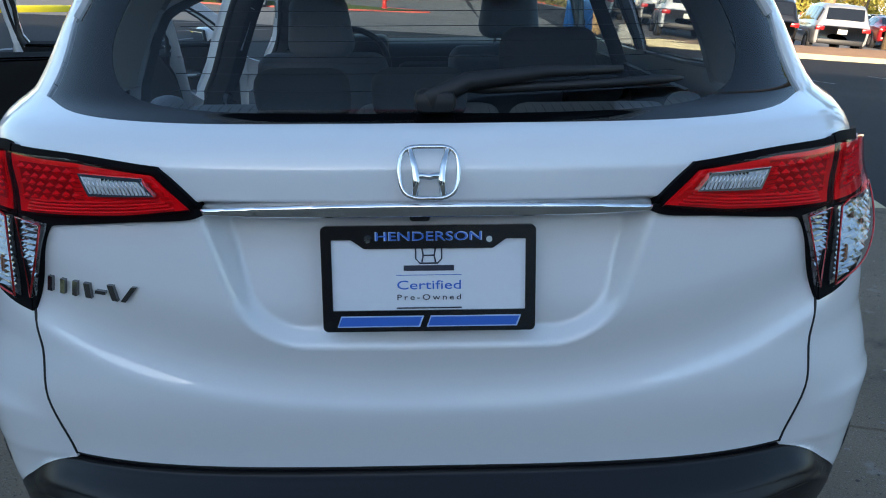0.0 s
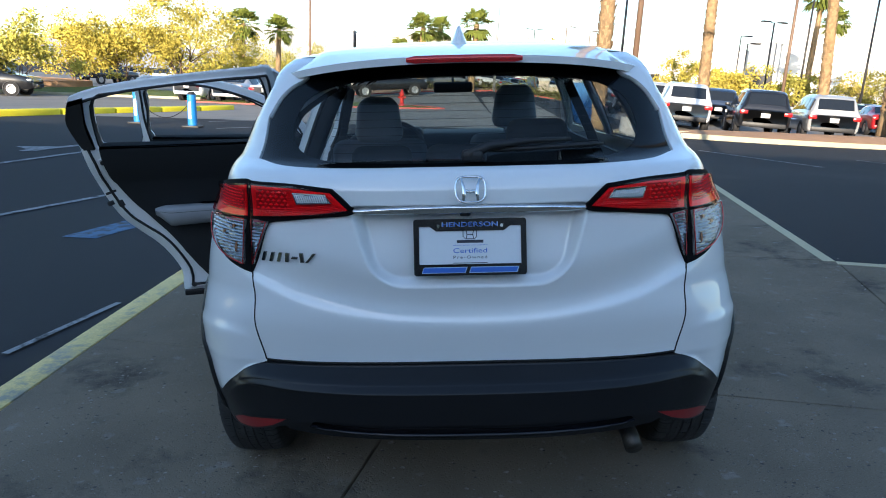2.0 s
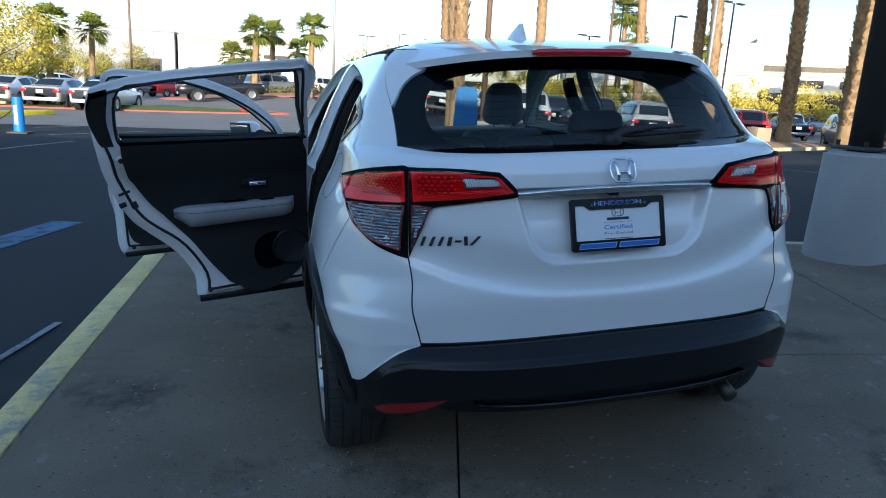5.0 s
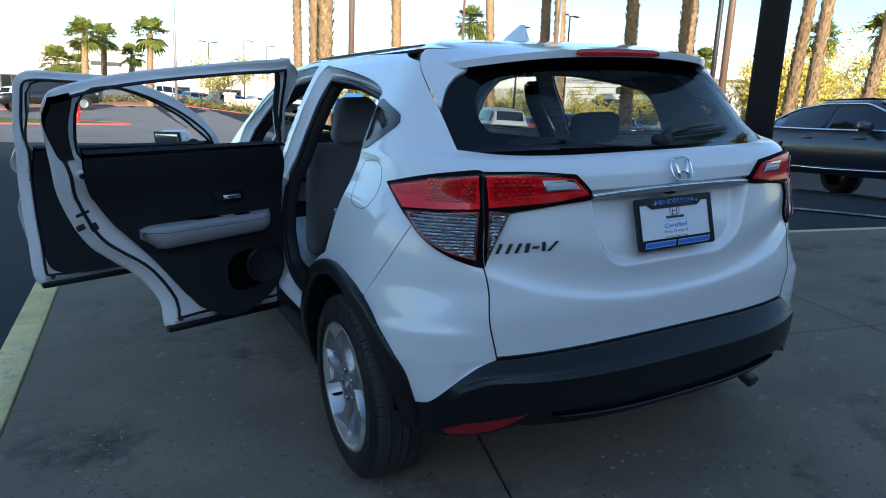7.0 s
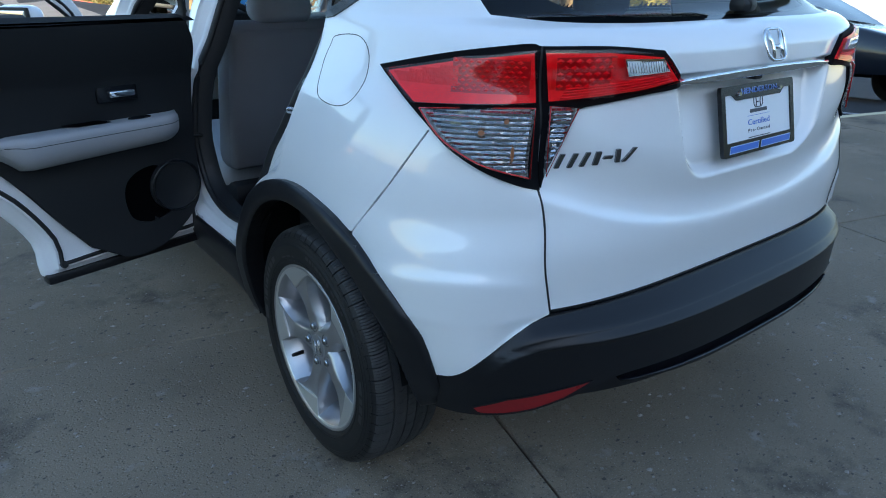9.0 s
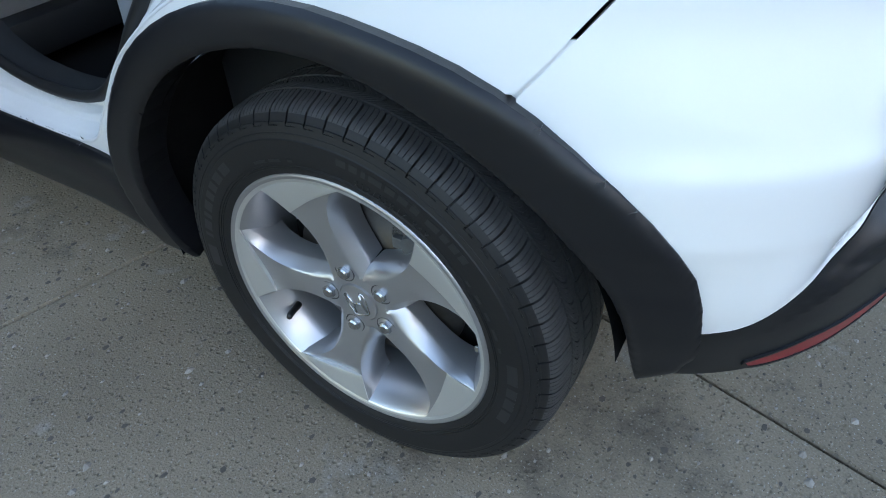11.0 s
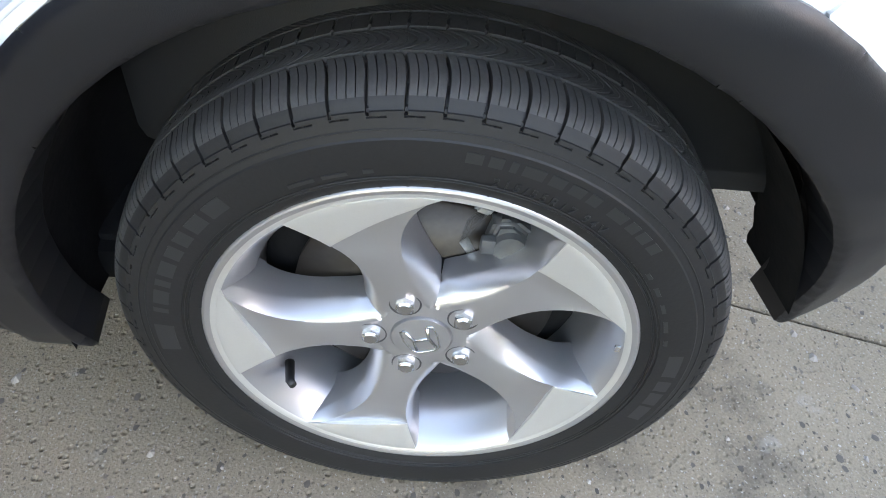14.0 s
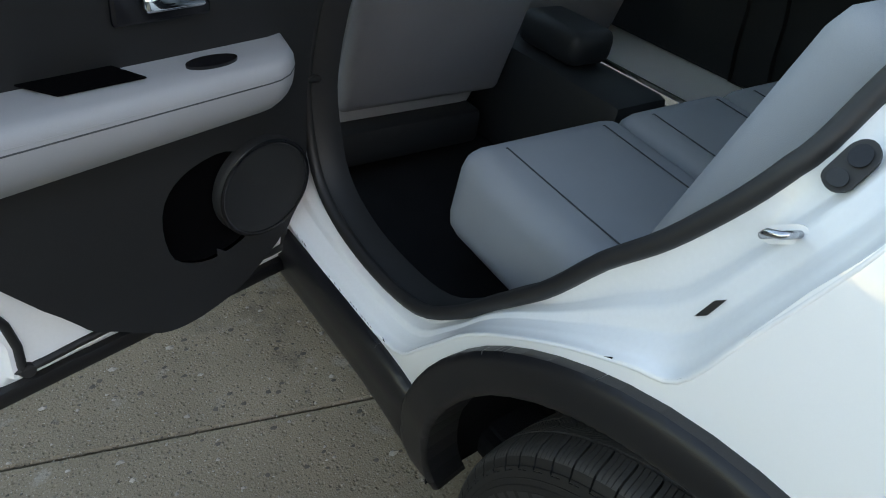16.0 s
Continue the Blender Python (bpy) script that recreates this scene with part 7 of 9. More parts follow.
kerb([(8.0, 1.44), (5.25, 2.19), (2.87, 3.08), (3.56, 7.6)][::-1], -0.085, KERB_PALE, "kerb_right", "pale yellow painted concrete kerb edge")

# loose grit and pits, thickest beside the car
def specks(n, seed, size, material, name, label, flatness, x0, x1, y0, y1, lift):
    rnd = random.Random(seed)
    vs, fs = [], []
    for _ in range(n):
        x, y = rnd.uniform(x0, x1), rnd.uniform(y0, y1)
        if x < -2.0 + 0.055 * y:
            continue
        s = size * rnd.choice((0.35, 0.5, 0.6, 0.8, 1.0, 1.7)) * rnd.uniform(0.7, 1.3)
        b0 = len(vs)
        m = 6
        ph = rnd.uniform(0, 6)
        for k in range(m):
            a = ph + 2 * math.pi * k / m
            e = rnd.uniform(0.7, 1.3)
            vs.append((x + s * e * math.cos(a), y + s * e * 0.75 * math.sin(a), lift))
        vs.append((x, y, lift + s * flatness))
        fs += [[b0 + k, b0 + (k + 1) % m, b0 + m] for k in range(m)]
    ob = part(name, (vs, fs), material, None, flat=True)
    ob.matrix_world = LEVEL
    tagged(ob, label, "grit", kind="stuff")


specks(5200, 5, 0.0046, PEBBLE, "loose_grit", "tiny loose stones scattered over the concrete slabs", 0.6, -2.1, 3.0, -1.8, 3.2, 0.0005)
specks(14000, 9, 0.0036, PIT, "surface_pits", "small dark pits in the worn concrete surface", 0.04, -2.1, 3.4, -2.2, 3.4, 0.0006)

# markings on the asphalt
def marking(name, label, pts, material):
    run = [Vector((x, y, 0)) for x, y in pts]
    vs = []
    for v in run:
        vs.append((v.x, v.y, float(slope(v.x, v.y)) + 0.006))
    tagged(part(name, (vs, [list(range(len(vs)))]), material, flat=True), label, "marking", kind="structure")


def stripe(name, label, a, b, w, material, n=8):
    a, b = Vector((*a, 0)), Vector((*b, 0))
    d = (b - a).normalized()
    s = Vector((-d.y, d.x, 0)) * w / 2
    vs, fs = [], []
    for i in range(n + 1):
        c = a + (b - a) * i / n
        for k in (c - s, c + s):
            vs.append((k.x, k.y, float(slope(k.x, k.y)) + 0.012))
    fs = [[2 * i, 2 * i + 2, 2 * i + 3, 2 * i + 1] for i in range(n)]
    tagged(part(name, (vs, fs), material, flat=True), label, "marking", kind="structure")


stripe("line_marking", "worn white lane line on the asphalt", (-7.35, 9.1), (-5.2, 14.7), 0.11, LINE_WHITE)
stripe("line_marking", "worn white lane line on the asphalt", (-5.35, 5.8), (-4.4, 7.7), 0.10, LINE_WHITE)
stripe("line_marking", "worn white lane line on the asphalt", (-2.62, 1.85), (-2.38, 2.75), 0.05, LINE_WHITE)
stripe("line_marking", "worn white lane line on the asphalt", (-7.7, 10.4), (-6.9, 12.0), 0.16, LINE_WHITE)
marking("arrow_marking", "worn white arrow head on the asphalt", [(-8.1, 10.9), (-7.5, 10.5), (-7.35, 11.2)], LINE_WHITE)
marking("bay_marking", "faded blue painted bay marking", [(-4.0, 4.95), (-3.6, 4.85), (-3.05, 6.25), (-3.4, 6.4)], LINE_BLUE)
for a, b in (((5.55, 3.85), (6.15, 1.9)), ((6.6, 15.6), (8.4, 13.0)), ((10.6, 15.4), (13.2, 12.4)), ((-6.2, 16.6), (-4.4, 19.5)), ((-7.4, 19.6), (-5.8, 22.5))):
    stripe("line_marking", "worn white bay line on the asphalt", a, b, 0.10, LINE_WHITE)
# ---- the lot around ----
def gz(x, y):
    return float(slope(x, y))


CAR_GLASS = mat("dark_car_glass", (0.012, 0.014, 0.017), 0.05, coat=0.3, vary=0.05)
CAR_TRIM = mat("dark_car_trim", (0.02, 0.02, 0.022), 0.5, vary=0.1)
CAR_TYRE = mat("far_tyre", (0.02, 0.02, 0.021), 0.8, vary=0.2)
TAIL_RED = mat("red_tail_lamp", (0.42, 0.01, 0.012), 0.15, coat=1.0, vary=0.1)
HEAD_CLEAR = mat("clear_head_lamp", (0.62, 0.65, 0.68), 0.12, metal=0.7, vary=0.1)
PLATE_FAR = mat("pale_number_plate", (0.60, 0.60, 0.58), 0.5, vary=0.05)
PAINTS = {}


def car_paint(rgb):
    if rgb not in PAINTS:
        PAINTS[rgb] = mat("car_paint", rgb, 0.32, metal=0.25, coat=1.0, vary=0.02, scale=300)
    return PAINTS[rgb]


SHAPES = {  # stations along the length from the rear: y, bottom, belt height, roof height, half width, roof half width
    "suv": [(0.0, 0.45, 0.95, 0.97, 0.78, 0.66), (0.05, 0.36, 1.05, 1.12, 0.88, 0.70), (0.28, 0.33, 1.10, 1.62, 0.92, 0.66), (0.55, 0.33, 1.11, 1.72, 0.94, 0.68), (1.6, 0.30, 1.10, 1.76, 0.95, 0.69), (2.5, 0.30, 1.07, 1.72, 0.95, 0.67),
            (3.1, 0.30, 1.06, 1.45, 0.95, 0.70), (3.55, 0.30, 1.07, 1.10, 0.94, 0.76), (4.2, 0.33, 1.00, 1.02, 0.92, 0.72), (4.6, 0.36, 0.90, 0.91, 0.86, 0.66), (4.75, 0.45, 0.72, 0.73, 0.74, 0.60)],
    "sedan": [(0.0, 0.42, 0.92, 0.93, 0.72, 0.60), (0.06, 0.34, 1.00, 1.02, 0.84, 0.66), (0.75, 0.32, 1.00, 1.06, 0.90, 0.68), (1.35, 0.30, 0.98, 1.36, 0.915, 0.60), (1.9, 0.30, 0.96, 1.44, 0.92, 0.60), (2.7, 0.30, 0.94, 1.42, 0.92, 0.60),
              (3.25, 0.30, 0.93, 1.16, 0.92, 0.64), (3.6, 0.30, 0.93, 0.97, 0.91, 0.70), (4.2, 0.32, 0.86, 0.88, 0.89, 0.68), (4.65, 0.34, 0.76, 0.77, 0.82, 0.62), (4.80, 0.42, 0.62, 0.63, 0.70, 0.55)],
    "pickup": [(0.0, 0.62, 1.10, 1.11, 0.90, 0.86), (0.05, 0.55, 1.12, 1.13, 0.96, 0.92), (1.7, 0.50, 1.14, 1.15, 0.98, 0.93), (1.76, 0.50, 1.16, 1.80, 0.98, 0.72), (2.2, 0.48, 1.15, 1.90, 0.98, 0.73), (3.3, 0.46, 1.14, 1.90, 0.98, 0.73),
               (3.95, 0.46, 1.14, 1.55, 0.98, 0.78), (4.25, 0.46, 1.16, 1.20, 0.98, 0.82), (5.2, 0.48, 1.14, 1.15, 0.96, 0.80), (5.6, 0.50, 1.08, 1.09, 0.92, 0.78), (5.72, 0.58, 0.80, 0.81, 0.84, 0.70)],
}
AXLES = {"suv": (0.95, 3.80), "sedan": (0.98, 3.82), "pickup": (1.15, 4.75)}


def section(st):
    y, b, h, r, w, rw = st
    m = h - (h - b) * 0.40
    e = r - h
    half_ = [(w * 0.90, b), (w * 0.985, b + 0.10), (w, m), (w * 0.975, h - 0.03), (w * 0.94, h)]
    half_ += [(w * 0.94 + (rw - w * 0.94) * 0.60, h + e * 0.60), (rw, h + e * 0.90), (rw * 0.86, h + e * 0.985), (rw * 0.4, h + e), (0, h + e * 1.005)]
    return [(x, y, z) for x, z in half_] + [(-x, y, z) for x, z in half_[-2::-1]]


def far_car(kind, rgb, x, y, heading, label, group="parked cars", glass_from=None, plate=True):
    st = SHAPES[kind]
    fine = []
    for a, b in zip(st, st[1:]):
        for t in (0, 0.34, 0.67):
            fine.append(tuple(p + (q - p) * t for p, q in zip(a, b)))
    fine.append(st[-1])
    L_ = st[-1][0]
    m = Matrix.Translation((x, y, 0)) @ Matrix.Rotation(radians(heading), 4, "Z")
    hf = m @ Vector((0, L_, 0))
    hr = m @ Vector((0.9, 0, 0))
    z0, zf, zs = gz(x, y), gz(hf.x, hf.y), gz(hr.x, hr.y)
    m = Matrix.Translation((x, y, z0 + 0.005)) @ Matrix.Rotation(radians(heading), 4, "Z") @ Euler((math.atan2(zf - z0, L_), -math.atan2(zs - z0, 0.9), 0)).to_matrix().to_4x4()
    c = thing({"suv": "parked_suv", "sedan": "parked_sedan", "pickup": "pickup_truck"}[kind], label, "car" if kind != "pickup" else "truck", m, group)
    paint = car_paint(rgb)
    rows = [section(s) for s in fine]
    n = len(rows[0])
    v = [p for r in rows for p in r]
    f = [[i * n + k, i * n + k + 1, (i + 1) * n + k + 1, (i + 1) * n + k] for i in range(len(rows) - 1) for k in range(n - 1)]
    f += [list(range(n)), [(len(rows) - 1) * n + k for k in range(n)][::-1]]
    f = [q[::-1] for q in f]
    part("body", (v, f), paint, c)
    # windows: panes just off the sheet, between the belt and the roof
    def pane(rows_, name):
        vs = [p for r in rows_ for p in r]
        k = len(rows_[0])
        fs = [[i * k + j, i * k + j + 1, (i + 1) * k + j + 1, (i + 1) * k + j] for i in range(len(rows_) - 1) for j in range(k - 1)]
        part(name, (vs, fs), CAR_GLASS, c)
    roofed = [s for s in fine if s[3] - s[2] > 0.22]
    y0, y1 = roofed[0][0], roofed[-1][0]
    if kind == "pickup":
        y0 += 0.05
    cuts = [(y0 + 0.10, (y0 + y1) / 2 - 0.05), ((y0 + y1) / 2 + 0.03, y1 + 0.05)] if y1 - y0 < 2.3 else [(y0 + 0.12, y0 + 0.75), (y0 + 0.83, (y0 + y1) / 2 + 0.25), ((y0 + y1) / 2 + 0.33, y1 + 0.05)]

    def at(yy):
        for a, b in zip(fine, fine[1:]):
            if a[0] <= yy <= b[0]:
                t = (yy - a[0]) / (b[0] - a[0] + 1e-9)
                return tuple(p + (q - p) * t for p, q in zip(a, b))
        return fine[-1]
    for sx in (-1, 1):
        for a, b in cuts:
            rws = []
            for t in np.linspace(0, 1, 6):
                s = at(a + (b - a) * t)
                w, rw, h, r = s[4], s[5], s[2], s[3]
                e = r - h
                lo = (w * 0.94 + (rw - w * 0.94) * 0.06 + 0.006, h + e * 0.06)
                md = (w * 0.94 + (rw - w * 0.94) * 0.60 + 0.008, h + e * 0.60)
                hi = (w * 0.94 + (rw - w * 0.94) * 0.86 + 0.008, h + e * 0.80)
                row = [(sx * px, s[0], pz) for px, pz in (lo, md, hi)]
                rws.append(row if sx > 0 else row[::-1])
            pane([r[::-1] for r in rws], "side_window")
    # windscreen and rear window across
    def across(ya, yb, name, out):
        rws = []
        for t in np.linspace(0, 1, 4):
            s = at(ya + (yb - ya) * t)
            e = s[3] - s[2]
            rws.append([(xx * (s[5] * 0.90), s[0] + out, s[3] + 0.004 + (0.012 if abs(xx) < 0.5 else 0.004)) for xx in np.linspace(-1, 1, 7)])
        pane(rws, name)
    peak = max(fine, key=lambda s: s[3])[3]
    front_hi = max(s[0] for s in fine if s[3] > peak - 0.10)
    front_lo = min(s[0] for s in fine if s[0] > front_hi and s[3] - s[2] < 0.10)
    across(front_hi + 0.05, front_lo - 0.06, "windscreen", 0.006)
    rear_hi = min(s[0] for s in fine if s[3] > peak - 0.16)
    rear_lo = max([s[0] for s in fine if s[0] < rear_hi and s[3] - s[2] < 0.16] or [0.0])
    if kind != "pickup":
        across(rear_lo + 0.03, rear_hi - 0.02, "rear_window", -0.006)
    # lamps, bumpers, plate
    h = st[1][2]
    for sx in (-1, 1):
        bm = bmesh.new()
        rbox(bm, (sx * st[1][4] * 0.86, 0.075, h - (0.16 if kind != "pickup" else 0.20)), (0.30 if kind != "pickup" else 0.16, 0.16, 0.16 if kind != "pickup" else 0.34), 0.03)
        part("tail_lamp", bm, TAIL_RED, c, "red tail lamp")
        bm = bmesh.new()
        rbox(bm, (sx * st[-2][4] * 0.80, L_ - 0.16, st[-2][2] - 0.10), (0.36, 0.22, 0.13), 0.04)
        part("headlamp", bm, HEAD_CLEAR, c, "clear headlamp")
        bm = bmesh.new()
        rbox(bm, (sx * (st[5][4] + 0.08), front_hi + 0.30, at(front_hi + 0.3)[2] + 0.06), (0.20, 0.12, 0.14), 0.04)
        part("door_mirror", bm, paint, c)
        for k in range(2):
            bm = bmesh.new()
            rbox(bm, (sx * (at(y0 + 0.7 + 0.9 * k)[4] * 0.985), y0 + 0.75 + 0.95 * k, at(y0 + 0.7)[2] - 0.12), (0.03, 0.20, 0.035), 0.012)
            part("door_handle", bm, paint, c)
    bm = bmesh.new()
    rbox(bm, (0, 0.06, 0.46 if kind != "pickup" else 0.62), (1.55, 0.14, 0.20), 0.05)
    part("rear_bumper", bm, CAR_TRIM if kind != "sedan" else paint, c)
    bm = bmesh.new()
    rbox(bm, (0, L_ - 0.05, 0.50), (1.35, 0.10, 0.22), 0.04)
    part("grille", bm, CAR_TRIM, c, "dark grille")
    if plate:
        bm = bmesh.new()
        rbox(bm, (0, -0.022 if kind != "suv" else 0.000, 0.80 if kind != "pickup" else 0.62), (0.32, 0.012, 0.16), 0.004)
        part("number_plate", bm, PLATE_FAR, c, "pale number plate")
    for sx in (-1, 1):
        for ya in AXLES[kind]:
            rr = 0.345 if kind != "pickup" else 0.40
            vv, ff = lathe([(-0.11, rr * 0.62), (-0.115, rr * 0.9), (-0.09, rr), (0.09, rr), (0.115, rr * 0.9), (0.11, rr * 0.64)], 26, (sx * (st[4][4] - 0.115), ya, rr))
            wh = part("wheel", (vv, ff), CAR_TYRE, c, "dark tyre")
            vv, ff = lathe([(sx * 0.10, rr * 0.66), (sx * 0.112, rr * 0.62), (sx * 0.085, rr * 0.50), (sx * 0.095, rr * 0.15), (sx * 0.10, 0.0)], 20, (sx * (st[4][4] - 0.115), ya, rr))
            part("rim", (vv, ff), ALLOY, wh)
            vv, ff = lathe([(sx * 0.01, rr * 1.12), (sx * 0.122, rr * 1.12), (sx * 0.122, rr * 0.98), (sx * 0.01, rr * 0.98)], 26, (sx * (st[4][4] - 0.115), ya, rr + 0.005))
            part("wheel_arch", (vv, ff), CAR_TRIM, c)
    return c


W_, S_, B_, G_, R_, DB_, BL_ = (0.70, 0.71, 0.72), (0.42, 0.42, 0.42), (0.012, 0.012, 0.014), (0.14, 0.15, 0.16), (0.40, 0.012, 0.015), (0.02, 0.035, 0.07), (0.05, 0.14, 0.36)
far_car("suv", W_, 9.0, 23.6, -14, "white SUV parked in the sunlit lot")
far_car("suv", B_, 11.9, 23.4, -16, "black SUV parked in the sunlit lot")
far_car("suv", S_, 14.8, 23.9, -16, "silver minivan parked in the sunlit lot")
far_car("suv", DB_, 12.6, 29.5, -16, "dark SUV parked behind the first row")
far_car("sedan", R_, 21.4, 30.4, -18, "red car parked in the sunlit lot")
far_car("suv", R_, 24.2, 29.2, -18, "red SUV parked in the sunlit lot")
far_car("suv", DB_, 22.9, 29.8, -20, "dark blue SUV parked in the sunlit lot")
far_car("suv", B_, 28.6, 28.0, 150, "dark SUV parked beside the island")
far_car("sedan", DB_, 31.0, 33.5, -20, "dark sedan parked in the sunlit lot")
rnd = random.Random(3)
mix_ = [(W_, "white"), (S_, "silver"), (G_, "grey"), (R_, "red"), (BL_, "blue"), (B_, "black"), ((0.30, 0.42, 0.02), "lime green"), (W_, "white")]
for row, (xa, ya, dx, dy, n_) in enumerate(((8.5, 33.5, 3.0, 1.0, 11), (10.0, 41.0, 3.0, 0.9, 12), (14.0, 52.0, 3.1, 0.8, 12))):
    for k in range(n_):
        if rnd.random() < 0.12:
            continue
        col, nm = rnd.choice(mix_)
        kd = rnd.choice(("suv", "suv", "sedan"))
        far_car(kd, col, xa + dx * k, ya + dy * k * (0.6 if k > 4 else 0.2), -16 + rnd.uniform(-3, 3) + (180 if row % 2 else 0), f"{nm} {'SUV' if kd == 'suv' else 'sedan'} in the far rows of the lot", "far parked cars")
for x_, y_, col, nm, hd in ((-13.6, 34.6, W_, "white", -62), (-11.2, 33.6, S_, "silver", -60), (-9.0, 32.8, W_, "white", -60)):
    far_car("sedan", col, x_, y_, hd + 50, f"{nm} sedan parked past the lawn", "parked cars")
far_car("suv", B_, -25.2, 32.2, -78, "black SUV standing on the road")
for x_, y_, kd, col, nm, hd in ((-27.0, 62.0, "pickup", W_, "white", -70), (-31.5, 58.5, "pickup", B_, "black", -20), (-21.0, 66.0, "suv", W_, "white", -60), (-15.5, 62.0, "suv", G_, "grey", -60), (-11.0, 64.0, "suv", R_, "red", -40), (-6.8, 47.5, "pickup", B_, "black", -75), (-2.6, 58.5, "suv", G_, "grey", -70),
                             (-18.0, 74.0, "sedan", W_, "white", -60), (-34.0, 70.0, "suv", S_, "silver", -40), (-8.5, 72.0, "suv", W_, "white", -50), (-3.5, 76.0, "sedan", (0.45, 0.60, 0.02), "lime", -60)):
    far_car(kd, col, x_, y_, hd, f"{nm} {'pickup truck' if kd == 'pickup' else kd} parked across the road", "far parked cars")
for az, d, kd, col, nm, hd in ((1.6, 68, "suv", W_, "white", 60), (3.4, 69, "suv", W_, "white", -58), (5.2, 69, "sedan", (0.20, 0.27, 0.30), "grey-blue", -60), (6.9, 70, "pickup", (0.16, 0.24, 0.30), "pale blue", -62), (8.5, 71, "suv", BL_, "blue", -60), (9.9, 71, "pickup", W_, "white", -60), (11.6, 72, "suv", S_, "silver", -60),
                               (4.6, 80, "suv", B_, "black", -58), (6.4, 81, "suv", R_, "red", -60), (8.0, 82, "pickup", W_, "white", -60), (9.4, 82, "suv", B_, "black", -60), (2.6, 80, "suv", G_, "grey", -58)):
    x_, y_ = -1.0 + d * math.sin(radians(az)), -1.8 + d * math.cos(radians(az))
    far_car(kd, col, x_, y_, hd, f"{nm} {'pickup truck' if kd == 'pickup' else kd} in the lot over the road", "far parked cars")
far_car("suv", W_, 7.2, 30.6, -12, "white SUV parked ahead on the road")
far_car("suv", S_, 10.4, 30.8, -12, "silver SUV parked ahead on the road")

# the near dark sedan, with its bright window line
near = far_car("sedan", (0.008, 0.012, 0.022), 9.37, 6.90, 167.8, "dark blue sedan with chrome window trim in the shade", plate=False)
for sx in (-1, 1):
    for a, b, hgt in ((1.05, 3.45, 0.0),):
        lo_, hi_ = [], []
        for t in np.linspace(0, 1, 18):
            yy = 0.98 + (3.36 - 0.98) * t
            i0 = [s for s in SHAPES["sedan"]]
            w = np.interp(yy, [s[0] for s in i0], [s[4] for s in i0])
            rw = np.interp(yy, [s[0] for s in i0], [s[5] for s in i0])
            h = np.interp(yy, [s[0] for s in i0], [s[2] for s in i0])
            r = np.interp(yy, [s[0] for s in i0], [s[3] for s in i0])
            e = r - h
            lo_.append((sx * (w * 0.945 + 0.008), yy, h + 0.012))
            hi_.append((sx * (w * 0.94 + (rw - w * 0.94) * 0.88 + 0.012), yy, h + e * 0.85))
        part("chrome_trim", tube(lo_ + hi_[::-1], 0.017, 6, True), CHROME, near, "chrome window trim")
    part("chrome_sill", tube([(sx * 0.905, 1.35, 0.40), (sx * 0.925, 2.4, 0.385), (sx * 0.905, 3.45, 0.40)], 0.014, 6), CHROME, near, "chrome sill strip")
bm = bmesh.new()
rbox(bm, (0, 2.1, 1.452), (0.9, 0.9, 0.02), 0.008)
part("sunroof", bm, CAR_GLASS, near, "raised dark sunroof")

# ---- trees ----
BARK_PALM = mat("palm_trunk", (0.30, 0.20, 0.105), 0.95, vary=0.35, scale=5, fine=40, bump=0.01, island=0.45)
FROND = mat("palm_frond", (0.14, 0.165, 0.030), 0.7, spec=0.15, vary=0.25, scale=2, island=0.3)
BARK = mat("tree_bark", (0.16, 0.10, 0.065), 0.95, vary=0.3, scale=6, bump=0.01)
LEAF_G = mat("olive_leaves", (0.38, 0.34, 0.068), 0.75, spec=0.12, vary=0.3, scale=1.5, island=0.45)
LEAF_Y = mat("pale_green_leaves", (0.50, 0.41, 0.075), 0.75, spec=0.12, vary=0.3, scale=1.5, island=0.45)
SHRUB = mat("shrub_leaves", (0.15, 0.14, 0.04), 0.7, vary=0.3, scale=3, island=0.4)


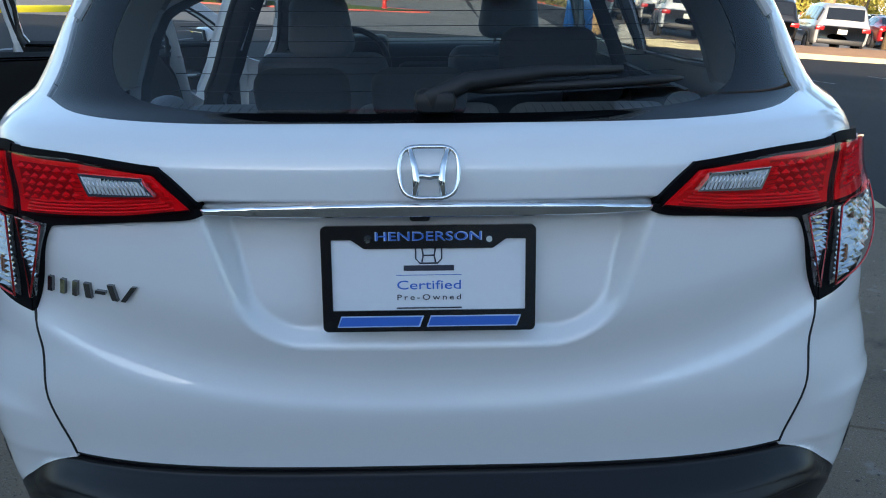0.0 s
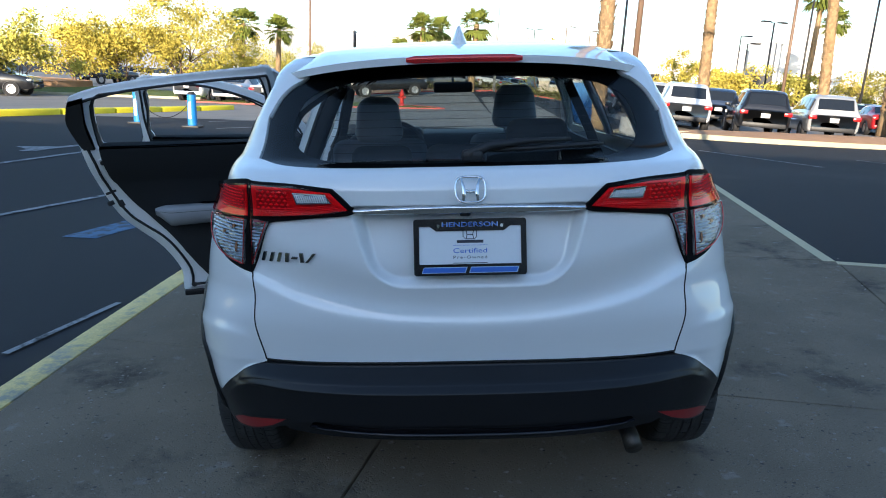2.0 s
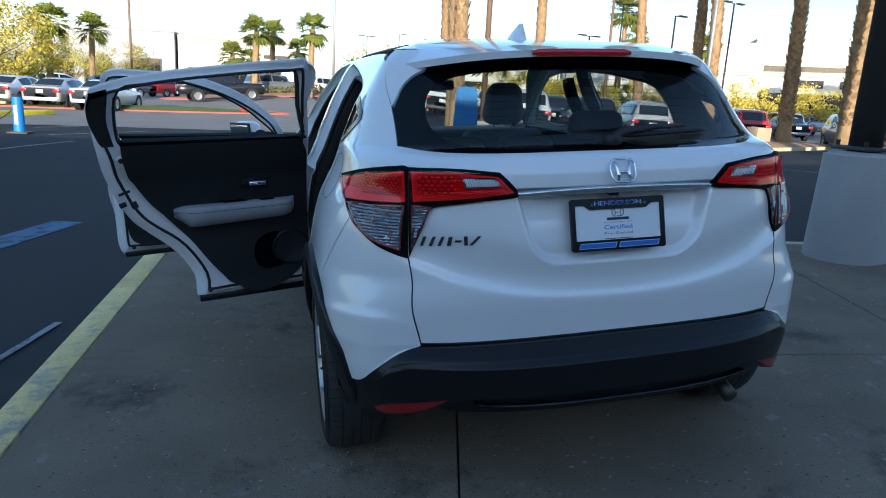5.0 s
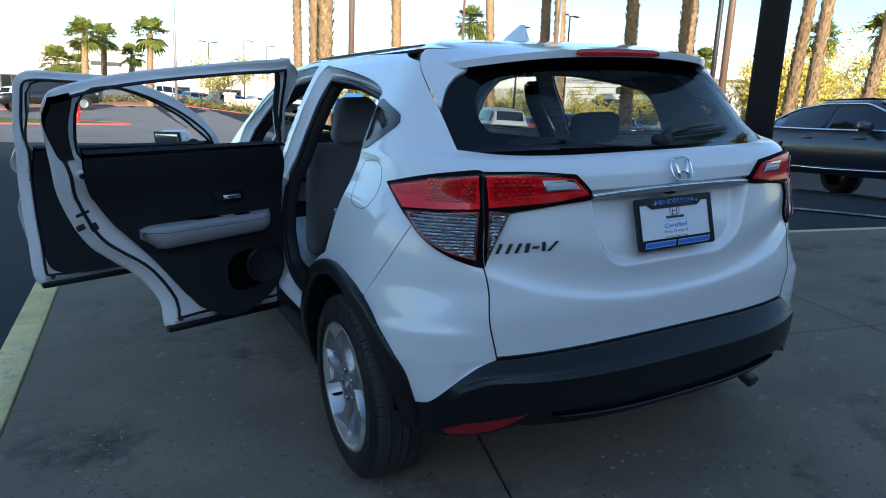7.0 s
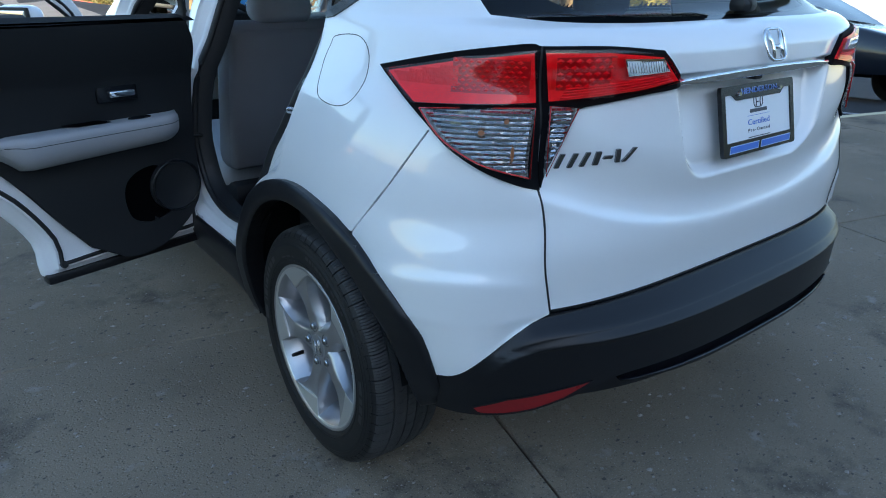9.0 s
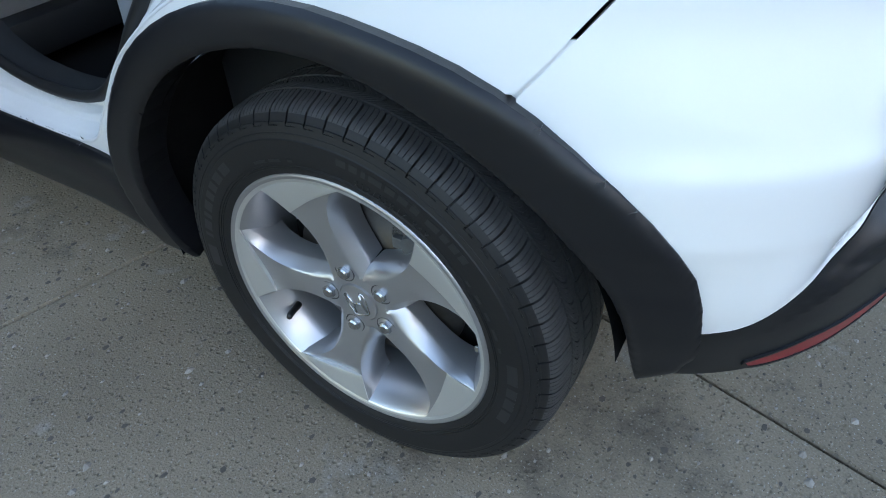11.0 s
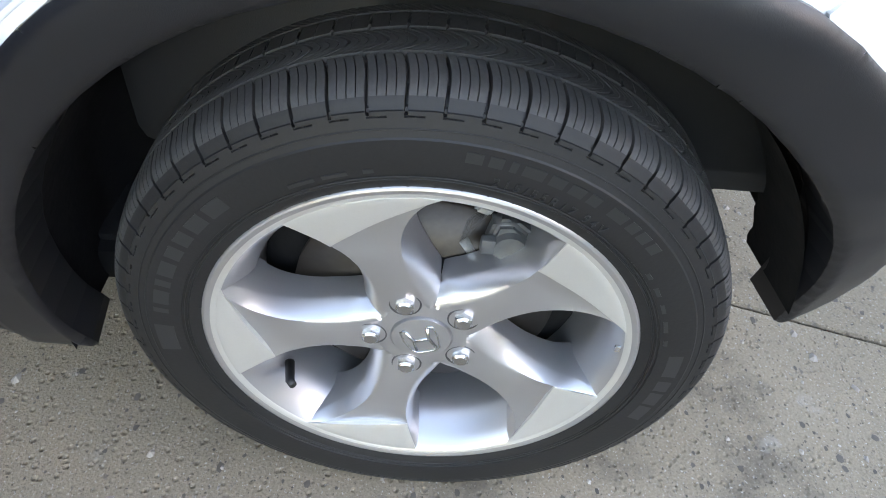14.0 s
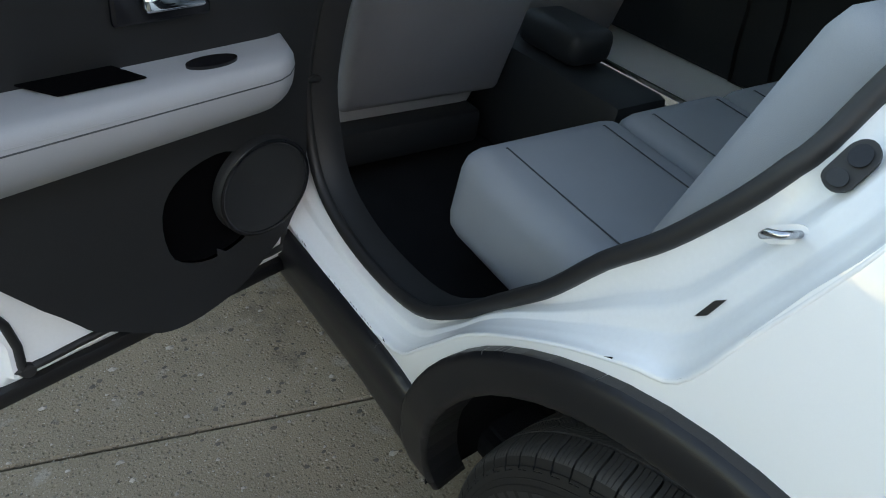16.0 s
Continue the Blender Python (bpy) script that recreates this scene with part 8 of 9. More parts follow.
def palm(x, y, height, r, seed, lean=(0, 0), crown=1.8, detail=True, top=True):
    rn = random.Random(seed)
    t = thing("fan_palm", "tall fan palm with a shaggy sunlit trunk" if detail else "fan palm with a green crown", "palm tree", Matrix.Translation((x, y, gz(x, y) - 0.05)), "palms of the lot")
    pts = [(lean[0] * (k / 10) ** 1.3, lean[1] * (k / 10) ** 1.3, height * k / 10) for k in range(11)]
    rad = [r * (1.25 if k == 0 else 1.0) * (1 - 0.25 * k / 10) for k in range(11)]
    part("trunk", tube(pts, rad, 12), BARK_PALM, t)
    vs, fs = [], []
    n = int(height / 0.115 * (1.0 if detail else 0.5))
    for k in range(n):
        h = height * (0.10 + 0.9 * k / n)
        f_ = h / height
        cx, cy = lean[0] * f_ ** 1.3, lean[1] * f_ ** 1.3
        rr = r * (1 - 0.25 * f_)
        m = 7 if detail else 5
        for j in range(m):
            a = 2 * math.pi * (j / m) + k * 2.4 + rn.uniform(-0.2, 0.2)
            s = rr * rn.uniform(0.55, 0.9)
            o = rr * rn.uniform(1.12, 1.42)
            ca, sa = math.cos(a), math.sin(a)
            b0 = len(vs)
            lo, hi = h - 0.10, h + rn.uniform(0.03, 0.12)
            vs += [(cx + ca * rr * 0.95 - sa * s * 0.5, cy + sa * rr * 0.95 + ca * s * 0.5, lo), (cx + ca * rr * 0.95 + sa * s * 0.5, cy + sa * rr * 0.95 - ca * s * 0.5, lo),
                   (cx + ca * o + sa * s * 0.25, cy + sa * o - ca * s * 0.25, hi), (cx + ca * o - sa * s * 0.25, cy + sa * o + ca * s * 0.25, hi), (cx + ca * rr * 0.9, cy + sa * rr * 0.9, hi - 0.02)]
            fs += [[b0, b0 + 1, b0 + 2, b0 + 3], [b0 + 3, b0 + 2, b0 + 4]]
    part("leaf_base_skirt", (vs, fs), BARK_PALM, t, "cut leaf bases", flat=True)["kind"] = "stuff"
    if not top:
        return t
    vs, fs = [], []
    for k in range(60):
        a, el = rn.uniform(0, 2 * math.pi), radians(rn.uniform(-55, 78))
        ln = crown * rn.uniform(0.34, 0.50)
        d = Vector((math.cos(a) * math.cos(el), math.sin(a) * math.cos(el), math.sin(el)))
        base = Vector((lean[0], lean[1], height)) + Vector((0, 0, -0.1))
        tip = base + d * ln
        side = d.cross(Vector((0, 0, 1))).normalized()
        upv = side.cross(d)
        b0 = len(vs)
        vs += [tuple(base - side * 0.02), tuple(base + side * 0.02), tuple(tip + side * 0.02), tuple(tip - side * 0.02)]
        fs.append([b0, b0 + 1, b0 + 2, b0 + 3])
        nb = 11 if detail else 8
        for j in range(nb):
            g_ = radians(-78 + 156 * j / (nb - 1))
            fd = (d * math.cos(g_) + side * math.sin(g_)).normalized()
            l2 = crown * rn.uniform(0.40, 0.55) * (0.65 + 0.35 * math.cos(g_))
            droop = Vector((0, 0, -0.35 * l2 * rn.uniform(0.4, 1.2)))
            wd = crown * 0.045
            pr = fd.cross(upv).normalized() * wd
            mid_ = tip + fd * l2 * 0.55
            end = tip + fd * l2 + droop
            b0 = len(vs)
            vs += [tuple(tip), tuple(mid_ + pr), tuple(end), tuple(mid_ - pr)]
            fs.append([b0, b0 + 1, b0 + 2, b0 + 3])
    part("crown", (vs, fs), FROND, t, "fan fronds", flat=True)
    return t


def tree(x, y, height, spread, seed, leaf, n=2600, label="leafy lot tree with an open crown", size=0.105):
    rn = random.Random(seed)
    t = thing("lot_tree", label, "tree", Matrix.Translation((x, y, gz(x, y) - 0.05)), "trees of the lot")
    tips = []
    stems = 2 + seed % 2
    for s in range(stems):
        a = 2 * math.pi * s / stems + rn.uniform(0, 1)
        p = Vector((0, 0, 0))
        d = Vector((math.cos(a) * 0.35, math.sin(a) * 0.35, 1)).normalized()
        pts, rad = [tuple(p)], [0.10 * height / 5]
        for k in range(5):
            p = p + d * height * 0.13
            d = (d + Vector((rn.uniform(-0.3, 0.3), rn.uniform(-0.3, 0.3), 0.1))).normalized()
            pts.append(tuple(p))
            rad.append(rad[-1] * 0.80)
        part("trunk" if s == 0 else "limb", tube(pts, rad, 7), BARK, t)
        for k in range(6):
            q0 = Vector(pts[2 + k % 4])
            dd = Vector((rn.uniform(-1, 1), rn.uniform(-1, 1), rn.uniform(0.25, 0.9))).normalized()
            q1 = q0 + dd * spread * rn.uniform(0.35, 0.6)
            q2 = q1 + (dd + Vector((rn.uniform(-0.4, 0.4), rn.uniform(-0.4, 0.4), 0.1))).normalized() * spread * 0.3
            part("limb", tube([tuple(q0), tuple((q0 + q1) / 2 + Vector((0, 0, 0.05))), tuple(q1), tuple(q2)], [rad[3] * 0.7, rad[3] * 0.5, rad[3] * 0.35, rad[3] * 0.15], 5), BARK, t)
            tips += [q1, q2, (q1 + q2) / 2]
    vs, fs = [], []
    clumps = [tips[rn.randrange(len(tips))] + Vector((rn.gauss(0, 1), rn.gauss(0, 1), rn.gauss(0.15, 0.7))) * spread * 0.20 for _ in range(46)]
    for _ in range(int(n * 3.0)):
        c = clumps[rn.randrange(len(clumps))]
        p = c + Vector((rn.gauss(0, 1), rn.gauss(0, 1), rn.gauss(0, 0.75))) * spread * 0.105
        if p.z < height * 0.22:
            continue
        a, b = Vector((rn.gauss(0, 1), rn.gauss(0, 1), rn.gauss(0, 1))).normalized(), Vector((rn.gauss(0, 1), rn.gauss(0, 1), rn.gauss(0, 1)))
        b = (b - a * b.dot(a)).normalized()
        s = size * rn.uniform(0.6, 1.3)
        b0 = len(vs)
        vs += [tuple(p - a * s), tuple(p + b * s * 0.45), tuple(p + a * s), tuple(p - b * s * 0.45)]
        fs.append([b0, b0 + 1, b0 + 2, b0 + 3])
    part("crown", (vs, fs), leaf, t, "small olive leaves", flat=True)
    return t


def polar_at(az, d, ex=-1.0, ey=-1.8):
    return ex + d * math.sin(radians(az)), ey + d * math.cos(radians(az))


sd = 10
for az, d, h, r, ln, top in ((14.4, 41.0, 12.0, 0.24, (-0.3, 0.1), True), (15.0, 24.0, 12.0, 0.19, (-0.2, 0), True), (15.35, 20.0, 12.5, 0.20, (0.1, 0), True), (22.2, 36.0, 13.0, 0.25, (-0.4, 0), True), (30.3, 42.0, 13.0, 0.26, (-0.8, 0.2), True),
                             (34.4, 39.0, 13.0, 0.27, (-0.3, 0), True), (35.7, 37.0, 14.0, 0.30, (-0.6, 0.3), True), (41.2, 37.0, 11.6, 0.33, (-0.2, 0.2), True), (45.2, 32.0, 14.0, 0.34, (-0.1, 0.2), True), (52.6, 28.0, 13.0, 0.21, (1.0, -0.2), True), (53.8, 24.5, 11.0, 0.19, (0.5, -0.1), True), (57.3, 27.0, 13.0, 0.21, (1.9, -0.6), True)):
    x_, y_ = polar_at(az, d)
    palm(x_, y_, h, r, sd, ln, 2.0, True, top)
    sd += 1
for az, d, h, cr_ in ((-15.3, 62, 5.7, 2.0), (-12.6, 66, 5.6, 1.9), (-0.95, 57, 5.1, 1.75), (0.35, 62, 5.3, 1.6), (3.4, 55, 5.2, 1.8), (2.3, 70, 4.3, 1.5), (-2.8, 60, 3.4, 1.7), (-1.4, 72, 3.6, 1.5), (28.6, 70, 10.5, 2.2), (29.6, 84, 9.5, 2.0), (35.0, 78, 8.0, 2.0), (47.3, 75, 8.0, 1.8), (58.9, 62, 9.0, 2.3), (55.0, 70, 9.5, 2.3)):
    x_, y_ = polar_at(az, d)
    palm(x_, y_, h, 0.26, sd, (0.2, 0), cr_, False)
    sd += 1
for az, d, h, sp, lf, n_ in ((-31.0, 42, 3.1, 2.9, LEAF_G, 2600), (-27.0, 52, 4.4, 3.3, LEAF_Y, 2600), (-24.0, 50, 4.2, 3.0, LEAF_Y, 2600), (-19.6, 48, 5.6, 3.6, LEAF_Y, 3400), (-17.0, 58, 4.1, 2.8, LEAF_Y, 2000), (-33.5, 60, 4.2, 3.4, LEAF_G, 2000), (-10.4, 78, 4.0, 3.5, LEAF_G, 1400), (-14.0, 80, 4.4, 3.4, LEAF_G, 1400),
                            (23.0, 46, 3.3, 2.1, LEAF_Y, 1500), (24.4, 52, 3.0, 2.1, LEAF_Y, 1300), (27.4, 54, 3.4, 2.2, LEAF_G, 1500), (31.9, 66, 3.8, 2.6, LEAF_Y, 1400), (35.0, 60, 3.5, 2.5, LEAF_Y, 1400), (8.9, 66, 4.8, 3.6, LEAF_G, 1500), (19.5, 62, 3.6, 2.6, LEAF_Y, 1400),
                            (51.5, 46, 5.4, 4.0, LEAF_Y, 2200), (54.6, 42, 5.6, 4.2, LEAF_Y, 2400), (57.0, 52, 5.8, 4.2, LEAF_Y, 1800), (60.5, 48, 4.6, 3.6, LEAF_Y, 1600), (38.0, 56, 3.4, 2.6, LEAF_Y, 1300), (42.5, 60, 3.4, 2.6, LEAF_Y, 1300)):
    x_, y_ = polar_at(az, d)
    tree(x_, y_, h, sp, sd, lf, n_)
    sd += 1

# low shrubs in the planting strips
vs, fs = [], []
rn = random.Random(77)
for k in range(60):
    az, d = rn.uniform(-2, 12), rn.uniform(57, 63)
    x_, y_ = polar_at(az, d)
    for _ in range(60):
        p = Vector((x_ + rn.gauss(0, 0.5), y_ + rn.gauss(0, 0.5), gz(x_, y_) + abs(rn.gauss(0.25, 0.22))))
        a = Vector((rn.gauss(0, 1), rn.gauss(0, 1), rn.gauss(0, 1))).normalized() * 0.16
        b = Vector((rn.gauss(0, 1), rn.gauss(0, 1), rn.gauss(0, 1))).normalized() * 0.08
        b0 = len(vs)
        vs += [tuple(p - a), tuple(p + b), tuple(p + a), tuple(p - b)]
        fs.append([b0, b0 + 1, b0 + 2, b0 + 3])
tagged(part("planting_shrubs", (vs, fs), SHRUB, flat=True), "low dry shrubs in the roadside planting", "shrubs", kind="stuff")

# ---- lamp posts, big pole, bollards, stops, hydrant ----
POST = mat("brown_steel_post", (0.16, 0.10, 0.065), 0.55, vary=0.1, scale=2)
POST_DARK = mat("dark_bronze_pole", (0.030, 0.027, 0.026), 0.5, vary=0.12, scale=3)
POST_GREY = mat("galvanised_post", (0.34, 0.35, 0.36), 0.5, metal=0.5, vary=0.1)
PEDESTAL = mat("grey_concrete_pedestal", (0.34, 0.34, 0.335), 0.85, vary=0.15, scale=3, fine=120, bump=0.002)
BLUE = mat("blue_banner", (0.02, 0.20, 0.55), 0.5, vary=0.08)
HYDRANT = mat("red_hydrant_paint", (0.50, 0.03, 0.025), 0.45, vary=0.1)


def lamp_post(x, y, h, r=0.07, heads=2, material=None, name="street_lamp", turn=0):
    t = thing(name, "slim steel lot lamp with flat heads", "lamp post", Matrix.Translation((x, y, gz(x, y) - 0.05)) @ Matrix.Rotation(radians(turn), 4, "Z"), "lot lamps")
    material = material or POST
    part("post", tube([(0, 0, 0), (0, 0, h)], [r, r * 0.75], 10), material, t)
    bm = bmesh.new()
    cyl(bm, (0, 0, 0), (0, 0, 0.7), 0.26, 0.24, 20)
    part("footing", bm, PEDESTAL, t, "round concrete footing")
    for k in range(heads):
        s = 1 if k == 0 else -1
        part("arm", tube([(0, 0, h - 0.05), (s * 0.45, 0, h)], 0.03, 6), material, t)
        bm = bmesh.new()
        rbox(bm, (s * 0.80, 0, h + 0.02), (0.75, 0.34, 0.10), 0.03)
        part("lamp_head", bm, material, t)
    return t


for az, d, h, r, hd, mt in ((-9.9, 58, 10.2, 0.10, 2, POST), (15.5, 46, 9.5, 0.09, 2, POST_DARK), (17.65, 22, 11.5, 0.10, 2, POST), (27.6, 40, 8.2, 0.09, 2, POST), (26.0, 58, 7.0, 0.08, 2, POST_DARK), (23.8, 66, 6.6, 0.07, 1, POST_DARK), (24.4, 60, 5.6, 0.07, 1, POST_DARK), (32.4, 52, 8.0, 0.08, 1, POST_DARK),
                             (35.2, 33, 9.0, 0.09, 1, POST_GREY), (28.4, 54, 9.0, 0.08, 2, POST_DARK), (36.5, 56, 9.4, 0.08, 2, POST_DARK), (47.0, 26, 10.0, 0.10, 2, POST_DARK), (48.0, 30, 14.0, 0.16, 1, POST), (51.5, 60, 9.0, 0.08, 1, POST_DARK), (10.6, 80, 8.0, 0.08, 1, POST), (12.4, 90, 8.5, 0.08, 1, POST), (8.0, 88, 8.0, 0.07, 2, POST_DARK)):
    x_, y_ = polar_at(az, d)
    lamp_post(x_, y_, h, r, hd, mt, turn=20)
# curved street light by the road
x_, y_ = polar_at(5.3, 56)
sl = thing("street_light", "tall grey street light with a curved arm", "street light", Matrix.Translation((x_, y_, gz(x_, y_) - 0.05)))
part("post", tube([(0, 0, 0), (0, 0, 5.0), (0, 0, 8.4), (-0.25, 0, 9.2), (-1.1, 0, 9.7), (-1.8, 0, 9.8)], [0.12, 0.10, 0.08, 0.07, 0.05, 0.05], 10), POST_GREY, sl)
bm = bmesh.new()
rbox(bm, (-2.1, 0, 9.78), (0.65, 0.26, 0.12), 0.05)
part("lamp_head", bm, POST_GREY, sl)
# big dark pole on its pedestal at the pad's corner
pole = thing("light_pole", "dark steel light pole on a round concrete pedestal", "light pole", LEVEL @ pose(3.34, 2.42, 0, -0.2, 3.7, 0))
bm = bmesh.new()
cyl(bm, (0, 0, -0.25), (0, 0, 0.82), 0.31, 0.27, 40)
bmesh.ops.bevel(bm, geom=[e for e in bm.edges if all(v.co.z > 0.8 for v in e.verts)], offset=0.03, segments=3, affect="EDGES")
part("pedestal", bm, PEDESTAL, pole, "grey concrete pedestal")
part("post", tube([(0, 0, 0.80), (0, 0, 9.5)], [0.115, 0.105], 24), POST_DARK, pole)
bm = bmesh.new()
rbox(bm, (0, 0, 0.845), (0.32, 0.32, 0.03), 0.006)
part("base_plate", bm, POST_DARK, pole)
for k in range(4):
    bm = bmesh.new()
    cyl(bm, (0.13 * (1 if k % 2 else -1), 0.13 * (1 if k > 1 else -1), 0.85), (0.13 * (1 if k % 2 else -1), 0.13 * (1 if k > 1 else -1), 0.90), 0.016, None, 8)
    part("bolt", bm, STEEL, pole)
for s in (-1, 1):
    bm = bmesh.new()
    rbox(bm, (s * 0.7, 0, 9.5), (0.9, 0.4, 0.14), 0.03)
    part("lamp_head", bm, POST_DARK, pole)

for x_, y_ in ((-8.7, 17.55), (-6.9, 16.8)):
    b = thing("delineator", "blue banner post with white bars on a black base", "bollard", Matrix.Translation((x_, y_, gz(x_, y_))), "blue banner posts")
    bm = bmesh.new()
    rbox(bm, (0, 0, 0.03), (0.46, 0.46, 0.06), 0.02)
    part("base", bm, CAR_TRIM, b, "black rubber base")
    bm = bmesh.new()
    cyl(bm, (0, 0, 0.05), (0, 0, 0.88), 0.125, 0.115, 20)
    part("sleeve", bm, BLUE, b, "blue sleeve")
    bm = bmesh.new()
    rbox(bm, (-0.02, -0.118, 0.46), (0.08, 0.012, 0.46), 0.004)
    part("printed_bar", bm, PLATE_FAR, b, "white printed bar")
    bm = bmesh.new()
    cyl(bm, (0, 0, 0.88), (0, 0, 0.95), 0.115, 0.08, 20)
    part("cap", bm, CAR_TRIM, b)
tagged(part("rope", tube([(-8.7 + 1.8 * t, 17.55 - 0.75 * t, gz(-8.7 + 1.8 * t, 17.55 - 0.75 * t) + 0.72 - 0.5 * (1 - (2 * t - 1) ** 2)) for t in np.linspace(0.06, 0.94, 14)], 0.012, 5), CAR_TRIM), "dark rope hung between the blue posts", "rope")
for k in range(6):
    a = (-14.2 + 0.79 * k, 16.4 + 2.06 * k)
    b = (a[0] + 0.77, a[1] + 2.01)
    mid_ = ((a[0] + b[0]) / 2, (a[1] + b[1]) / 2)
    bm = bmesh.new()
    rbox(bm, (0, 0, 0.09), (0.40, 2.14, 0.26), 0.05, None, 3)
    o_ = tagged(part("kerb_stop", bm, YELLOW), "bright yellow rubber kerb stop on the asphalt", "kerb stop", "yellow kerb stops")
    o_.matrix_world = Matrix.Translation((*mid_, gz(*mid_) - 0.02)) @ Matrix.Rotation(math.atan2(-(b[0] - a[0]), b[1] - a[1]), 4, "Z")
x_, y_ = polar_at(-1.9, 37)
hy = thing("fire_hydrant", "red fire hydrant on a red kerbed island", "hydrant", Matrix.Translation((x_, y_, gz(x_, y_) + 0.12)))
v, f = lathe([(0, 0.17), (0.05, 0.17), (0.06, 0.11), (0.55, 0.10), (0.58, 0.14), (0.62, 0.14), (0.72, 0.10), (0.80, 0.04), (0.86, 0.03), (0.87, 0.0)], 20, axis="z")
part("barrel", (v, f), HYDRANT, hy)
for s in (-1, 1):
    bm = bmesh.new()
    cyl(bm, (0, 0, 0.46), (s * 0.20, 0, 0.46), 0.06, 0.07, 14)
    part("nozzle", bm, HYDRANT, hy)

# kerbed islands and lawns
def island(name, label, pts, h, top_mat, kerb_mat, kerb_label):
    t = tagged(thing(name, label, "island"), kind="structure")
    p = ring(pts, 4)
    c = np.mean(p, axis=0)
    inn = [tuple(c + (np.array(q) - c) * (1 - 0.18 / max(np.linalg.norm(np.array(q) - c), 0.3))) for q in p]
    n = len(p)
    v = [(x, y, gz(x, y) - 0.2) for x, y in p] + [(x, y, gz(x, y) + h) for x, y in p] + [(x, y, gz(x, y) + h) for x, y in inn] + [(x, y, gz(x, y) + h - 0.03) for x, y in inn]
    f = [[k * n + i, k * n + (i + 1) % n, (k + 1) * n + (i + 1) % n, (k + 1) * n + i] for k in range(3) for i in range(n)]
    part("island_kerb", (v, f), kerb_mat, t, kerb_label, flat=True)
    rows = [[(x, y, gz(x, y) + h - 0.02) for x, y in inn], [(c[0] + (x - c[0]) * 0.5, c[1] + (y - c[1]) * 0.5, gz(c[0] + (x - c[0]) * 0.5, c[1] + (y - c[1]) * 0.5) + h + 0.12) for x, y in inn],
            [(c[0] + (x - c[0]) * 0.02, c[1] + (y - c[1]) * 0.02, gz(*c) + h + 0.18) for x, y in inn]]
    part("island_top", loft(rows), top_mat, t)
    return t


GRASS = mat("lawn_grass", (0.10, 0.14, 0.025), 0.9, vary=0.3, scale=2, fine=60, bump=0.02)
EARTH = mat("orange_gravel", (0.42, 0.24, 0.13), 0.95, vary=0.2, scale=2, fine=50, bump=0.01)
RED_KERB = mat("red_kerb_paint", (0.50, 0.10, 0.08), 0.8, vary=0.15, scale=3)
island("lawn", "mown lawn behind a pale kerb", [(-31, 35), (-22, 35.5), (-13.5, 37.5), (-12.5, 40), (-16, 45), (-24, 49), (-31, 49)], 0.14, GRASS, KERB_PALE, "pale kerb")
island("earth_mound", "orange gravel mound under trees", [(-36, 34), (-27, 36.5), (-22.5, 40.5), (-25, 46), (-34, 50), (-40, 42)], 0.65, EARTH, EARTH, "")
island("lot_island", "pale kerbed island before the parked cars", [(5.6, 19.9), (8.8, 19.6), (13.5, 20.7), (20.5, 23.0), (27.5, 26.6), (29.5, 28.5), (27.5, 29.0), (20.0, 24.6), (13.0, 21.6), (8.5, 20.5), (6.0, 20.7)], 0.16, EARTH, KERB_PALE, "pale kerb")
island("hydrant_island", "small island with a red kerb", [(-13, 34), (-6, 34.2), (-0.6, 34.8), (-0.2, 35.6), (-3, 37.2), (-9, 37.2), (-13, 36)], 0.08, GRASS, RED_KERB, "red kerb")
island("road_verge", "gravel verge with a red kerb across the road", [(-8, 53), (0, 53), (8, 55), (16, 57), (17, 62), (6, 63), (-8, 62)], 0.09, EARTH, RED_KERB, "red kerb")

# tan planter by the palms
bm = bmesh.new()
rbox(bm, (0, 0, 0.4), (0.8, 0.8, 0.8), 0.03)
o_ = tagged(part("planter_box", bm, mat("tan_concrete", (0.40, 0.30, 0.20), 0.9, vary=0.12)), "square tan concrete planter on the island", "planter")
o_.matrix_world = Matrix.Translation((21.9, 26.0, gz(21.9, 26.0) + 0.12))
# blue banner stand and stop sign
x_, y_ = 1.95, 8.55
bs = thing("sign_stand", "narrow blue upright sign stand with white bars", "sign", Matrix.Translation((x_, y_, slope(x_, y_))) @ Matrix.Rotation(radians(-8), 4, "Z"))
wd = [(-0.205, 0.05), (0.205, 0.05), (0.19, 0.9), (0.165, 1.36), (0.13, 1.44), (-0.13, 1.44), (-0.165, 1.36), (-0.19, 0.9)]
part("sign_board", prism(wd, lambda a, b: (a, 0, b), 0.04), BLUE, bs, flat=True)
bm = bmesh.new()
rbox(bm, (0, -0.024, 1.18), (0.22, 0.008, 0.07), 0.003)
part("printed_bar", bm, PLATE_FAR, bs)
bm = bmesh.new()
rbox(bm, (0, -0.024, 0.95), (0.16, 0.008, 0.03), 0.003)
part("printed_bar", bm, PLATE_FAR, bs)
bm = bmesh.new()
rbox(bm, (0, 0.02, 0.03), (0.46, 0.36, 0.06), 0.02)
part("base", bm, CAR_TRIM, bs)
x_, y_ = polar_at(-33.2, 40)
ss = thing("stop_sign", "red octagonal stop sign on a grey post", "sign", Matrix.Translation((x_, y_, gz(x_, y_))) @ Matrix.Rotation(radians(33), 4, "Z"))
part("post", tube([(0, 0.03, 0), (0, 0.03, 3.0)], 0.03, 8), POST_GREY, ss)
oc = [(0.38 * math.cos(radians(22.5 + 45 * k)), 2.7 + 0.38 * math.sin(radians(22.5 + 45 * k))) for k in range(8)]
part("sign_plate", prism(oc, lambda a, b: (a, 0, b), 0.01), mat("sign_red", (0.5, 0.02, 0.02), 0.4), ss, flat=True)
